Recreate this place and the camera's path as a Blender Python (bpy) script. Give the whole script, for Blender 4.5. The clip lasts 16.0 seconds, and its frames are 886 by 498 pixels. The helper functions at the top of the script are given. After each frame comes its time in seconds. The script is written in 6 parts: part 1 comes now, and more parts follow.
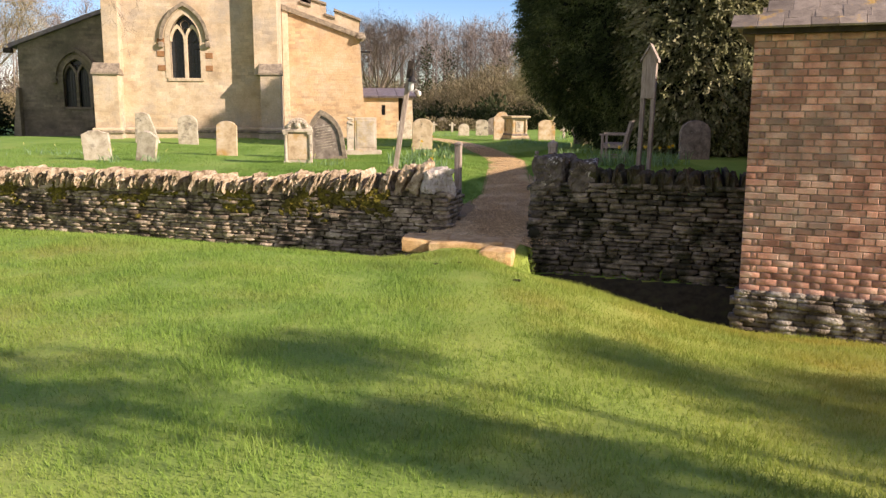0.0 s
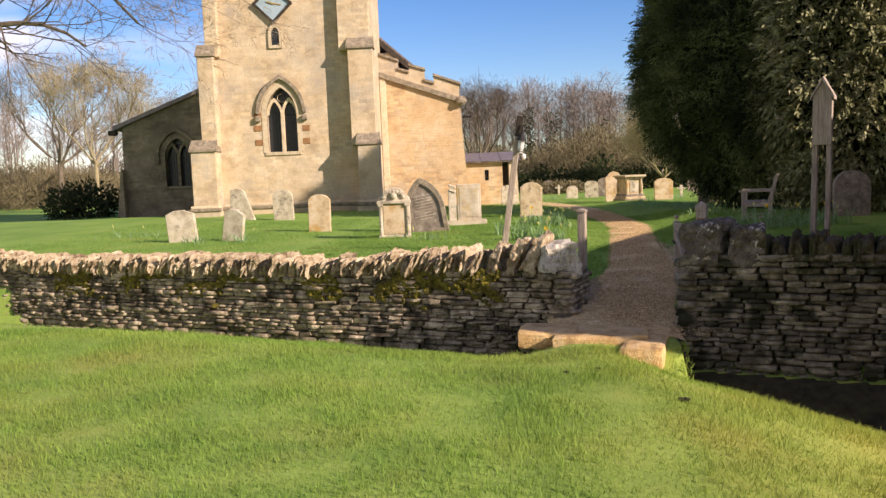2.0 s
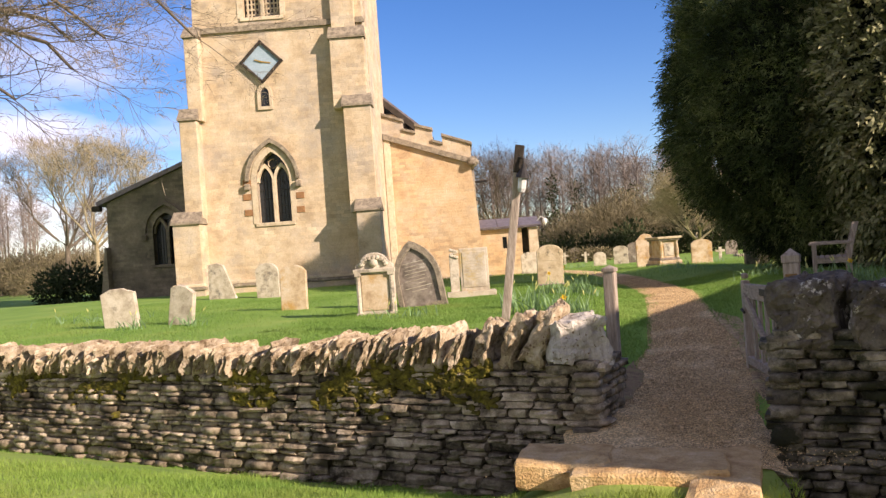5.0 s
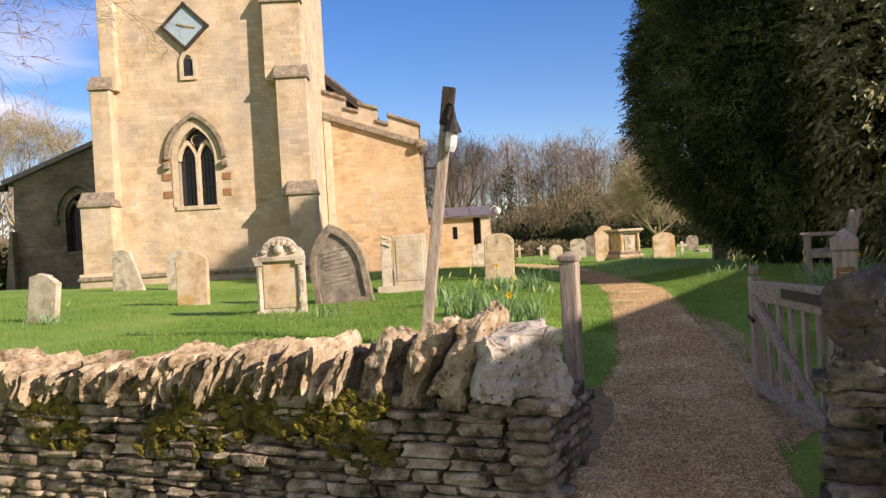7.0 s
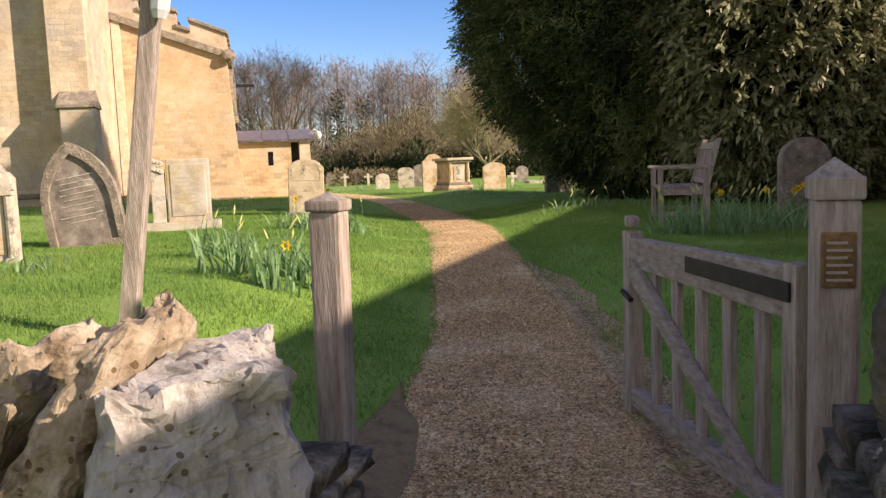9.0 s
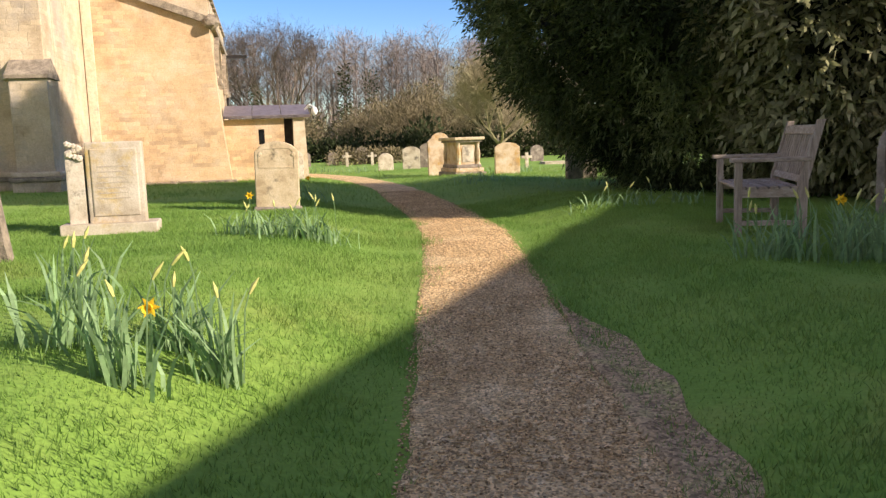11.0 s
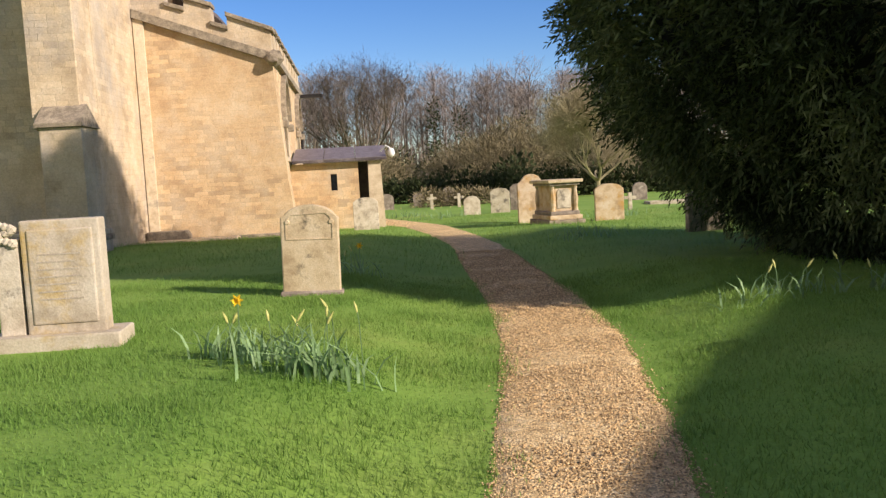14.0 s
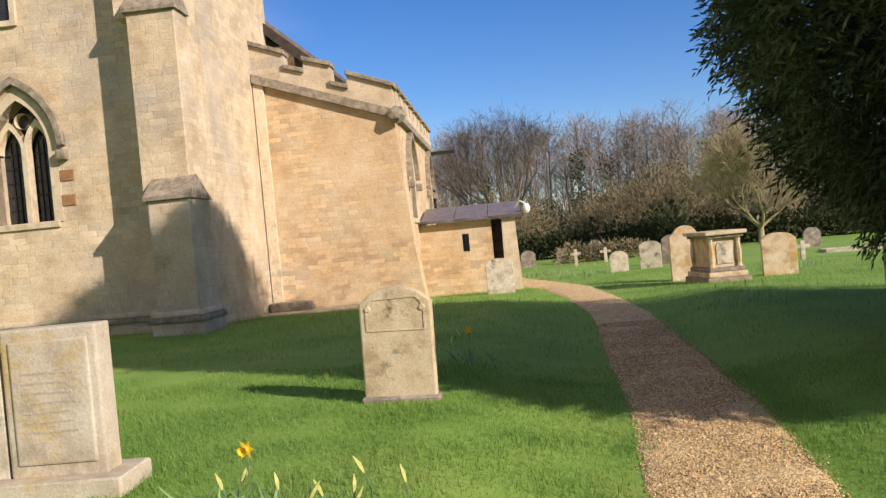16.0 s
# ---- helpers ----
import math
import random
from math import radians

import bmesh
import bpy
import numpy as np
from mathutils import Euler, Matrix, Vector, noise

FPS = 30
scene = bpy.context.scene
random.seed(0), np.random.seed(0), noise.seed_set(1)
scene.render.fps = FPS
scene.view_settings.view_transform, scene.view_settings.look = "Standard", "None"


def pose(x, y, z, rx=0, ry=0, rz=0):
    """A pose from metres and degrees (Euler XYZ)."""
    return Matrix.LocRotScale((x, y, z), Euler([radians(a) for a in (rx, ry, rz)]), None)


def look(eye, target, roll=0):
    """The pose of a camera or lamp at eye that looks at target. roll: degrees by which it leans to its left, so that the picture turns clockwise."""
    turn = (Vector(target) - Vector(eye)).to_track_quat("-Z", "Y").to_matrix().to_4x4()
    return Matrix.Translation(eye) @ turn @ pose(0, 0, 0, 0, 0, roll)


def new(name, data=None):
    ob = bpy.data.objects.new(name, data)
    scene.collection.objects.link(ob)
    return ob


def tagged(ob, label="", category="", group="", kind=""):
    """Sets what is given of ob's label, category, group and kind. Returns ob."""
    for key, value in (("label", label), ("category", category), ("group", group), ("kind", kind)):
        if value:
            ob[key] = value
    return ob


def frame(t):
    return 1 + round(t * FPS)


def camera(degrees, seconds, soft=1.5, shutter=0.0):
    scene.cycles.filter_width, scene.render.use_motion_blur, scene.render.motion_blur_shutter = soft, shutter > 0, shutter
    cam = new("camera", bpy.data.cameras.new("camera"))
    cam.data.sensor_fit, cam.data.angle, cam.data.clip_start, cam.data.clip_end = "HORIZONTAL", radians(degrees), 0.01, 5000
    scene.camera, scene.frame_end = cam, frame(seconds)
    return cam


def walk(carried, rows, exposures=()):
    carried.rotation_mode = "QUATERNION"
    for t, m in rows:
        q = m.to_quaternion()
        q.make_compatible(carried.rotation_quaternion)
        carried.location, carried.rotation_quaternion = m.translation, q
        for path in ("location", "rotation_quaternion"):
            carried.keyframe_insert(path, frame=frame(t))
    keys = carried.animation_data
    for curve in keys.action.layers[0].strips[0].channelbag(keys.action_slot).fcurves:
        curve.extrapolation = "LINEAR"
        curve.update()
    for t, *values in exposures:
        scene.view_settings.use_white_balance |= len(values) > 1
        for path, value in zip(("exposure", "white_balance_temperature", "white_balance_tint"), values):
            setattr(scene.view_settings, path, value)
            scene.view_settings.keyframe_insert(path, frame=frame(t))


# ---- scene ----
cam = camera(56.1, 16.0, soft=1.4)
PATH = [
    (0, (-0.109, 0.573, 1.648), (-0.09, 2.545, 1.314), 0.2),
    (0.5, (-0.151, 1.217, 1.608), (-0.224, 3.195, 1.327), 0.1),
    (1, (-0.131, 1.683, 1.607), (-0.27, 3.666, 1.388), -1.8),
    (1.5, (-0.182, 2.227, 1.648), (-0.374, 4.209, 1.46), -2.6),
    (2, (-0.296, 2.767, 1.628), (-0.527, 4.746, 1.452), -2.4),
    (2.5, (-0.218, 3.286, 1.553), (-0.418, 5.27, 1.404), -2.0),
    (3, (-0.189, 3.809, 1.503), (-0.379, 5.796, 1.377), -2.7),
    (3.5, (-0.183, 4.361, 1.48), (-0.341, 6.354, 1.416), -4.3),
    (4, (-0.091, 4.896, 1.392), (-0.324, 6.883, 1.392), -4.6),
    (4.2, (-0.095, 5.143, 1.389), (-0.374, 7.123, 1.397), -4.5),
    (6.3, (-0.122, 7.668, 1.29), (-0.413, 9.647, 1.295), -3.9),
    (6.5, (-0.055, 7.959, 1.278), (-0.315, 9.942, 1.285), -3.8),
    (7, (-0.018, 8.465, 1.243), (-0.209, 10.456, 1.227), -3.3),
    (7.5, (0.038, 9.045, 1.286), (-0.046, 11.043, 1.239), -2.5),
    (8, (0.18, 9.589, 1.296), (0.202, 11.587, 1.207), -2.4),
    (8.5, (0.237, 10.195, 1.241), (0.335, 12.186, 1.074), -2.1),
    (9, (0.335, 10.781, 1.226), (0.534, 12.76, 1.018), -2.2),
    (9.2, (0.415, 11.073, 1.197), (0.64, 13.049, 0.987), -2.3),
    (11.3, (0.736, 13.53, 1.353), (0.902, 15.506, 1.087), -1.9),
    (11.5, (0.748, 13.677, 1.376), (0.935, 15.652, 1.117), -1.9),
    (12, (0.849, 14.198, 1.427), (1.017, 16.179, 1.208), -2.9),
    (12.5, (0.86, 14.736, 1.429), (0.957, 16.725, 1.243), -2.5),
    (13, (0.909, 15.168, 1.51), (0.984, 17.16, 1.353), -2.2),
    (13.5, (1.026, 15.661, 1.573), (1.049, 17.656, 1.439), -3.0),
    (14, (1.053, 16.24, 1.564), (1.0, 18.231, 1.39), -3.1),
    (14.5, (1.106, 16.672, 1.606), (1.028, 18.664, 1.443), -3.9),
    (15, (1.191, 17.149, 1.665), (1.017, 19.139, 1.568), -4.8),
    (15.5, (1.197, 17.715, 1.652), (0.905, 19.692, 1.59), -4.9),
    (16, (1.239, 18.14, 1.68), (0.838, 20.099, 1.659), -5.4),
]
walk(cam, [(t, look(eye, target, roll)) for t, eye, target, roll in PATH],
     exposures=[(0.0, 0.92, 6700, 24), (2.0, 0.78, 6750, 22), (4.0, 0.9, 6700, 23), (7.0, 0.78, 6700, 23), (9.0, 0.93, 6650, 23), (12.0, 1.0, 6450, 17), (14.0, 0.64, 6400, 18), (16.0, 0.58, 6250, 17)])

# ---- world, sun ----
SUN_DOWN = Vector((-1.91, 1.0, -1.0)).normalized()   # the way the sunlight travels
world = bpy.data.worlds.new("sky")
scene.world = world
world.use_nodes = True
wn, wl = world.node_tree.nodes, world.node_tree.links
bg = wn["Background"]
sky = wn.new("ShaderNodeTexSky")
sky.sky_type = "NISHITA"
sky.sun_disc = False
sky.sun_elevation = math.asin(-SUN_DOWN.z)
sky.sun_rotation = math.atan2(-SUN_DOWN.x, -SUN_DOWN.y)
sky.air_density, sky.dust_density, sky.ozone_density = 1.0, 0.0, 3.5
# thin broken cloud low over the horizon to the north-west
tc = wn.new("ShaderNodeTexCoord")
mp = wn.new("ShaderNodeMapping")
mp.inputs["Scale"].default_value = (2.2, 2.2, 9.0)
nz = wn.new("ShaderNodeTexNoise")
nz.inputs["Scale"].default_value = 1.6
nz.inputs["Detail"].default_value = 7
sepd = wn.new("ShaderNodeSeparateXYZ")
rmp = wn.new("ShaderNodeMapRange")
rmp.inputs[1].default_value, rmp.inputs[2].default_value = 0.44, 0.62
low = wn.new("ShaderNodeMapRange")
low.inputs[1].default_value, low.inputs[2].default_value = 0.34, 0.10
west = wn.new("ShaderNodeMapRange")
west.inputs[1].default_value, west.inputs[2].default_value = -0.3, -0.62
m1 = wn.new("ShaderNodeMath"); m1.operation = "MULTIPLY"
m2 = wn.new("ShaderNodeMath"); m2.operation = "MULTIPLY"
mixc = wn.new("ShaderNodeMixRGB")
mixc.inputs[2].default_value = (9.5, 8.7, 8.7, 1)
wl.new(tc.outputs["Generated"], mp.inputs[0]); wl.new(mp.outputs[0], nz.inputs["Vector"])
wl.new(tc.outputs["Generated"], sepd.inputs[0])
wl.new(nz.outputs[0], rmp.inputs[0]); wl.new(sepd.outputs[2], low.inputs[0]); wl.new(sepd.outputs[0], west.inputs[0])
wl.new(rmp.outputs[0], m1.inputs[0]); wl.new(low.outputs[0], m1.inputs[1])
wl.new(m1.outputs[0], m2.inputs[0]); wl.new(west.outputs[0], m2.inputs[1])
hsv = wn.new("ShaderNodeHueSaturation")
hsv.inputs["Saturation"].default_value, hsv.inputs["Value"].default_value = 1.28, 0.97
hsv.inputs["Hue"].default_value = 0.512
wl.new(sky.outputs[0], hsv.inputs["Color"]); wl.new(hsv.outputs[0], mixc.inputs[1]); wl.new(m2.outputs[0], mixc.inputs[0])
# the sky whitens towards the sun, behind the walker
haze = wn.new("ShaderNodeMapRange")
haze.inputs[1].default_value, haze.inputs[2].default_value, haze.inputs[3].default_value, haze.inputs[4].default_value = 0.25, -0.55, 0.0, 0.6
mixh = wn.new("ShaderNodeMixRGB")
mixh.inputs[2].default_value = (4.3, 3.95, 3.6, 1)
wl.new(sepd.outputs[1], haze.inputs[0]); wl.new(haze.outputs[0], mixh.inputs[0]); wl.new(mixc.outputs[0], mixh.inputs[1])
wl.new(mixh.outputs[0], bg.inputs[0])
bg.inputs[1].default_value = 0.092
sun_data = bpy.data.lights.new("sun", "SUN")
sun_data.energy, sun_data.angle, sun_data.color = 4.4, radians(0.6), (1.0, 0.88, 0.72)
sun = new("sun", sun_data)
sun.matrix_world = look((30, -15, 20), Vector((30, -15, 20)) + SUN_DOWN)


# ---- materials ----
def material(name, stops, scale=6.0, fine=60.0, rough=0.9, bump=0.3, dist=0.02, patch=None, patch_scale=1.5, patch_cut=(0.52, 0.66),
             jitter=0.0, metal=0.0, stretch=(1, 1, 1), spec=0.3, island=False):
    """Colour from two scales of noise over world position, patches of lichen or stain, fine relief, and a random shade per piece."""
    m = bpy.data.materials.new(name)
    m.use_nodes = True
    n, l = m.node_tree.nodes, m.node_tree.links
    b = n["Principled BSDF"]
    b.inputs["Roughness"].default_value, b.inputs["Metallic"].default_value = rough, metal
    b.inputs["Specular IOR Level"].default_value = spec
    geo = n.new("ShaderNodeNewGeometry")
    mapn = n.new("ShaderNodeMapping"); mapn.inputs["Scale"].default_value = stretch
    l.new(geo.outputs["Position"], mapn.inputs[0])
    n1 = n.new("ShaderNodeTexNoise"); n1.inputs["Scale"].default_value = scale; n1.inputs["Detail"].default_value = 6; n1.inputs["Roughness"].default_value = 0.65
    n2 = n.new("ShaderNodeTexNoise"); n2.inputs["Scale"].default_value = fine; n2.inputs["Detail"].default_value = 4
    l.new(mapn.outputs[0], n1.inputs["Vector"]); l.new(mapn.outputs[0], n2.inputs["Vector"])
    ramp = n.new("ShaderNodeValToRGB")
    el = ramp.color_ramp.elements
    while len(el) < len(stops):
        el.new(0.5)
    for e, (p, c) in zip(el, stops):
        e.position, e.color = p, (*c, 1)
    l.new(n1.outputs[0], ramp.inputs[0])
    col = ramp.outputs[0]
    if patch:
        n3 = n.new("ShaderNodeTexNoise"); n3.inputs["Scale"].default_value = patch_scale; n3.inputs["Detail"].default_value = 8; n3.inputs["Roughness"].default_value = 0.7
        l.new(mapn.outputs[0], n3.inputs["Vector"])
        mr = n.new("ShaderNodeMapRange"); mr.inputs[1].default_value, mr.inputs[2].default_value = patch_cut
        l.new(n3.outputs[0], mr.inputs[0])
        mx = n.new("ShaderNodeMixRGB"); mx.inputs[2].default_value = (*patch, 1)
        l.new(mr.outputs[0], mx.inputs[0]); l.new(col, mx.inputs[1])
        col = mx.outputs[0]
    fm = n.new("ShaderNodeMapRange"); fm.inputs[3].default_value, fm.inputs[4].default_value = 0.72, 1.28
    l.new(n2.outputs[0], fm.inputs[0])
    hs = n.new("ShaderNodeHueSaturation")
    l.new(col, hs.inputs["Color"])
    if jitter:
        mul = n.new("ShaderNodeMath"); mul.operation = "MULTIPLY"
        jr = n.new("ShaderNodeMapRange"); jr.inputs[3].default_value, jr.inputs[4].default_value = 1 - jitter, 1 + jitter
        if island:
            l.new(geo.outputs["Random Per Island"], jr.inputs[0])
        else:
            oi = n.new("ShaderNodeObjectInfo"); l.new(oi.outputs["Random"], jr.inputs[0])
        l.new(fm.outputs[0], mul.inputs[0]); l.new(jr.outputs[0], mul.inputs[1])
        l.new(mul.outputs[0], hs.inputs["Value"])
    else:
        l.new(fm.outputs[0], hs.inputs["Value"])
    l.new(hs.outputs[0], b.inputs["Base Color"])
    if bump:
        bp = n.new("ShaderNodeBump"); bp.inputs["Strength"].default_value, bp.inputs["Distance"].default_value = bump, dist
        ad = n.new("ShaderNodeMath"); ad.operation = "ADD"
        l.new(n1.outputs[0], ad.inputs[0]); l.new(n2.outputs[0], ad.inputs[1])
        l.new(ad.outputs[0], bp.inputs["Height"]); l.new(bp.outputs[0], b.inputs["Normal"])
    return m


def masonry(name, stops, width, height, dark=0.62, rough=0.9, patch=None, patch_cut=(0.5, 0.7), spread=0.3):
    """Far rubble: ragged courses of flat stones with sunk joints, over the wall's own length and height."""
    m = material(name, stops, 1.6, 30.0, rough, 0.0, patch=patch, patch_scale=0.7, patch_cut=patch_cut)
    n, l = m.node_tree.nodes, m.node_tree.links
    b = n["Principled BSDF"]
    tcn = n.new("ShaderNodeTexCoord"); sp = n.new("ShaderNodeSeparateXYZ"); cb = n.new("ShaderNodeCombineXYZ")
    l.new(tcn.outputs["Object"], sp.inputs[0])
    ad = n.new("ShaderNodeMath"); ad.operation = "ADD"
    l.new(sp.outputs[0], ad.inputs[0]); l.new(sp.outputs[1], ad.inputs[1])
    sx = n.new("ShaderNodeMath"); sx.operation = "MULTIPLY"; sx.inputs[1].default_value = 1 / width
    sz = n.new("ShaderNodeMath"); sz.operation = "MULTIPLY"; sz.inputs[1].default_value = 1 / height
    wob = n.new("ShaderNodeTexNoise"); wob.inputs["Scale"].default_value = 1.3; wob.inputs["Detail"].default_value = 3
    l.new(tcn.outputs["Object"], wob.inputs["Vector"])
    ws = n.new("ShaderNodeMath"); ws.operation = "MULTIPLY_ADD"; ws.inputs[1].default_value = 0.09
    l.new(wob.outputs[0], ws.inputs[0]); l.new(sp.outputs[2], ws.inputs[2])
    l.new(ad.outputs[0], sx.inputs[0]); l.new(ws.outputs[0], sz.inputs[0])
    l.new(sx.outputs[0], cb.inputs[0]); l.new(sz.outputs[0], cb.inputs[1])
    course = n.new("ShaderNodeTexBrick")
    course.offset, course.offset_frequency, course.squash, course.squash_frequency = 0.43, 2, 0.7, 3
    for key, val in (("Scale", 1.0), ("Mortar Size", 0.035), ("Mortar Smooth", 0.6), ("Bias", 0.0), ("Brick Width", 1.35), ("Row Height", 1.0)):
        course.inputs[key].default_value = val
    course.inputs["Color1"].default_value = (1 - spread, 1 - spread, 1 - spread * 0.9, 1)
    course.inputs["Color2"].default_value = (1 + spread * 0.55, 1 + spread * 0.5, 1 + spread * 0.4, 1)
    course.inputs["Mortar"].default_value = (dark, dark, dark * 0.96, 1)
    ragged = n.new("ShaderNodeTexNoise"); ragged.inputs["Scale"].default_value = 5.0; ragged.inputs["Detail"].default_value = 5
    l.new(tcn.outputs["Object"], ragged.inputs["Vector"])
    shift = n.new("ShaderNodeVectorMath"); shift.operation = "MULTIPLY_ADD"; shift.inputs[1].default_value = (0.5, 0.45, 0.0)
    l.new(ragged.outputs["Color"], shift.inputs[0]); l.new(cb.outputs[0], shift.inputs[2]); l.new(shift.outputs[0], course.inputs["Vector"])
    fade = n.new("ShaderNodeTexNoise"); fade.inputs["Scale"].default_value = 0.9; fade.inputs["Detail"].default_value = 4
    l.new(tcn.outputs["Object"], fade.inputs["Vector"])
    fr = n.new("ShaderNodeMapRange"); fr.inputs[1].default_value, fr.inputs[2].default_value = 0.35, 0.6
    l.new(fade.outputs[0], fr.inputs[0])
    old = b.inputs["Base Color"].links[0].from_socket
    mm = n.new("ShaderNodeMixRGB"); mm.blend_type = "MULTIPLY"
    l.new(fr.outputs[0], mm.inputs[0])
    l.new(old, mm.inputs[1]); l.new(course.outputs["Color"], mm.inputs[2]); l.new(mm.outputs[0], b.inputs["Base Color"])
    fn = n.new("ShaderNodeTexNoise"); fn.inputs["Scale"].default_value = 9.0; fn.inputs["Detail"].default_value = 8; fn.inputs["Roughness"].default_value = 0.75
    l.new(tcn.outputs["Object"], fn.inputs["Vector"])
    hg = n.new("ShaderNodeMath"); hg.operation = "MULTIPLY_ADD"; hg.inputs[1].default_value = -0.5
    l.new(course.outputs["Fac"], hg.inputs[0]); l.new(fn.outputs[0], hg.inputs[2])
    bp = n.new("ShaderNodeBump"); bp.inputs["Strength"].default_value, bp.inputs["Distance"].default_value = 0.5, 0.03
    l.new(hg.outputs[0], bp.inputs["Height"]); l.new(bp.outputs[0], b.inputs["Normal"])
    return m



def stony(m, scale):
    """Small loose stones: each cell its own shade, with a rounded relief."""
    n, l = m.node_tree.nodes, m.node_tree.links
    b = n["Principled BSDF"]
    geo = n.new("ShaderNodeNewGeometry")
    cell = n.new("ShaderNodeTexVoronoi"); cell.inputs["Scale"].default_value = scale
    l.new(geo.outputs["Position"], cell.inputs["Vector"])
    sp = n.new("ShaderNodeSeparateXYZ"); l.new(cell.outputs["Color"], sp.inputs[0])
    shade = n.new("ShaderNodeMapRange"); shade.inputs[3].default_value, shade.inputs[4].default_value = 0.45, 1.45
    l.new(sp.outputs[0], shade.inputs[0])
    hs = n.new("ShaderNodeHueSaturation")
    old = b.inputs["Base Color"].links[0].from_socket
    l.new(old, hs.inputs["Color"]); l.new(shade.outputs[0], hs.inputs["Value"]); l.new(hs.outputs[0], b.inputs["Base Color"])
    inv = n.new("ShaderNodeMath"); inv.operation = "MULTIPLY_ADD"; inv.inputs[1].default_value = -1.0
    l.new(cell.outputs["Distance"], inv.inputs[0]); l.new(sp.outputs[1], inv.inputs[2])
    bp = n.new("ShaderNodeBump"); bp.inputs["Strength"].default_value, bp.inputs["Distance"].default_value = 0.6, 0.009
    l.new(inv.outputs[0], bp.inputs["Height"]); l.new(bp.outputs[0], b.inputs["Normal"])
    return m


def leafy(m, share=0.4):
    """Thin leaves: part of the light passes through."""
    n, l = m.node_tree.nodes, m.node_tree.links
    b = n["Principled BSDF"]
    tr = n.new("ShaderNodeBsdfTranslucent")
    l.new(b.inputs["Base Color"].links[0].from_socket, tr.inputs["Color"])
    mx = n.new("ShaderNodeMixShader"); mx.inputs[0].default_value = share
    l.new(b.outputs[0], mx.inputs[1]); l.new(tr.outputs[0], mx.inputs[2])
    l.new(mx.outputs[0], n["Material Output"].inputs["Surface"])
    return m


def pitted(m, scale=38.0, depth=0.022):
    """Frost-eaten limestone: scattered dark-bottomed pits over a rough, ridged relief."""
    n, l = m.node_tree.nodes, m.node_tree.links
    b = n["Principled BSDF"]
    geo = n.new("ShaderNodeNewGeometry")
    vor = n.new("ShaderNodeTexVoronoi"); vor.inputs["Scale"].default_value = scale
    warp = n.new("ShaderNodeTexNoise"); warp.inputs["Scale"].default_value = 9.0; warp.inputs["Detail"].default_value = 6
    add = n.new("ShaderNodeVectorMath"); add.operation = "MULTIPLY_ADD"; add.inputs[1].default_value = (0.05, 0.05, 0.05)
    l.new(geo.outputs["Position"], warp.inputs["Vector"])
    l.new(warp.outputs["Color"], add.inputs[0]); l.new(geo.outputs["Position"], add.inputs[2]); l.new(add.outputs[0], vor.inputs["Vector"])
    sp = n.new("ShaderNodeSeparateXYZ"); l.new(vor.outputs["Color"], sp.inputs[0])
    rad = n.new("ShaderNodeMapRange"); rad.inputs[1].default_value, rad.inputs[2].default_value, rad.inputs[3].default_value, rad.inputs[4].default_value = 0.72, 1.0, 0.0, 0.4
    l.new(sp.outputs[0], rad.inputs[0])
    pit = n.new("ShaderNodeMath"); pit.operation = "LESS_THAN"
    l.new(vor.outputs["Distance"], pit.inputs[0]); l.new(rad.outputs[0], pit.inputs[1])
    old = b.inputs["Base Color"].links[0].from_socket
    mx = n.new("ShaderNodeMixRGB"); mx.blend_type = "MULTIPLY"; mx.inputs[2].default_value = (0.42, 0.34, 0.25, 1)
    l.new(pit.outputs[0], mx.inputs[0]); l.new(old, mx.inputs[1]); l.new(mx.outputs[0], b.inputs["Base Color"])
    grain = n.new("ShaderNodeTexNoise"); grain.inputs["Scale"].default_value = 26.0; grain.inputs["Detail"].default_value = 8; grain.inputs["Roughness"].default_value = 0.72
    l.new(geo.outputs["Position"], grain.inputs["Vector"])
    hg = n.new("ShaderNodeMath"); hg.operation = "MULTIPLY_ADD"; hg.inputs[1].default_value = -0.45
    l.new(pit.outputs[0], hg.inputs[0]); l.new(grain.outputs[0], hg.inputs[2])
    bp = n.new("ShaderNodeBump"); bp.inputs["Strength"].default_value, bp.inputs["Distance"].default_value = 0.9, depth
    l.new(hg.outputs[0], bp.inputs["Height"]); l.new(bp.outputs[0], b.inputs["Normal"])
    return m


M = {}
M["grass"] = material("lawn grass", [(0.3, (0.14, 0.265, 0.036)), (0.5, (0.19, 0.32, 0.05)), (0.72, (0.25, 0.355, 0.068))], 0.7, 45, 0.95, 0.3, 0.02,
                      patch=(0.32, 0.31, 0.08), patch_scale=0.35, patch_cut=(0.58, 0.95))
M["blade"] = leafy(material("grass blades", [(0.3, (0.155, 0.29, 0.055)), (0.5, (0.21, 0.345, 0.072)), (0.72, (0.265, 0.38, 0.092))], 0.7, 25, 0.7, 0,
                      patch=(0.26, 0.25, 0.06), patch_scale=0.35, patch_cut=(0.58, 0.95), jitter=0.16, island=True), 0.45)
M["lawn"] = material("mossy lawn", [(0.3, (0.155, 0.265, 0.045)), (0.5, (0.245, 0.35, 0.065)), (0.72, (0.34, 0.39, 0.09))], 0.6, 45, 0.95, 0.3, 0.02,
                     patch=(0.36, 0.30, 0.09), patch_scale=0.35, patch_cut=(0.52, 0.88))
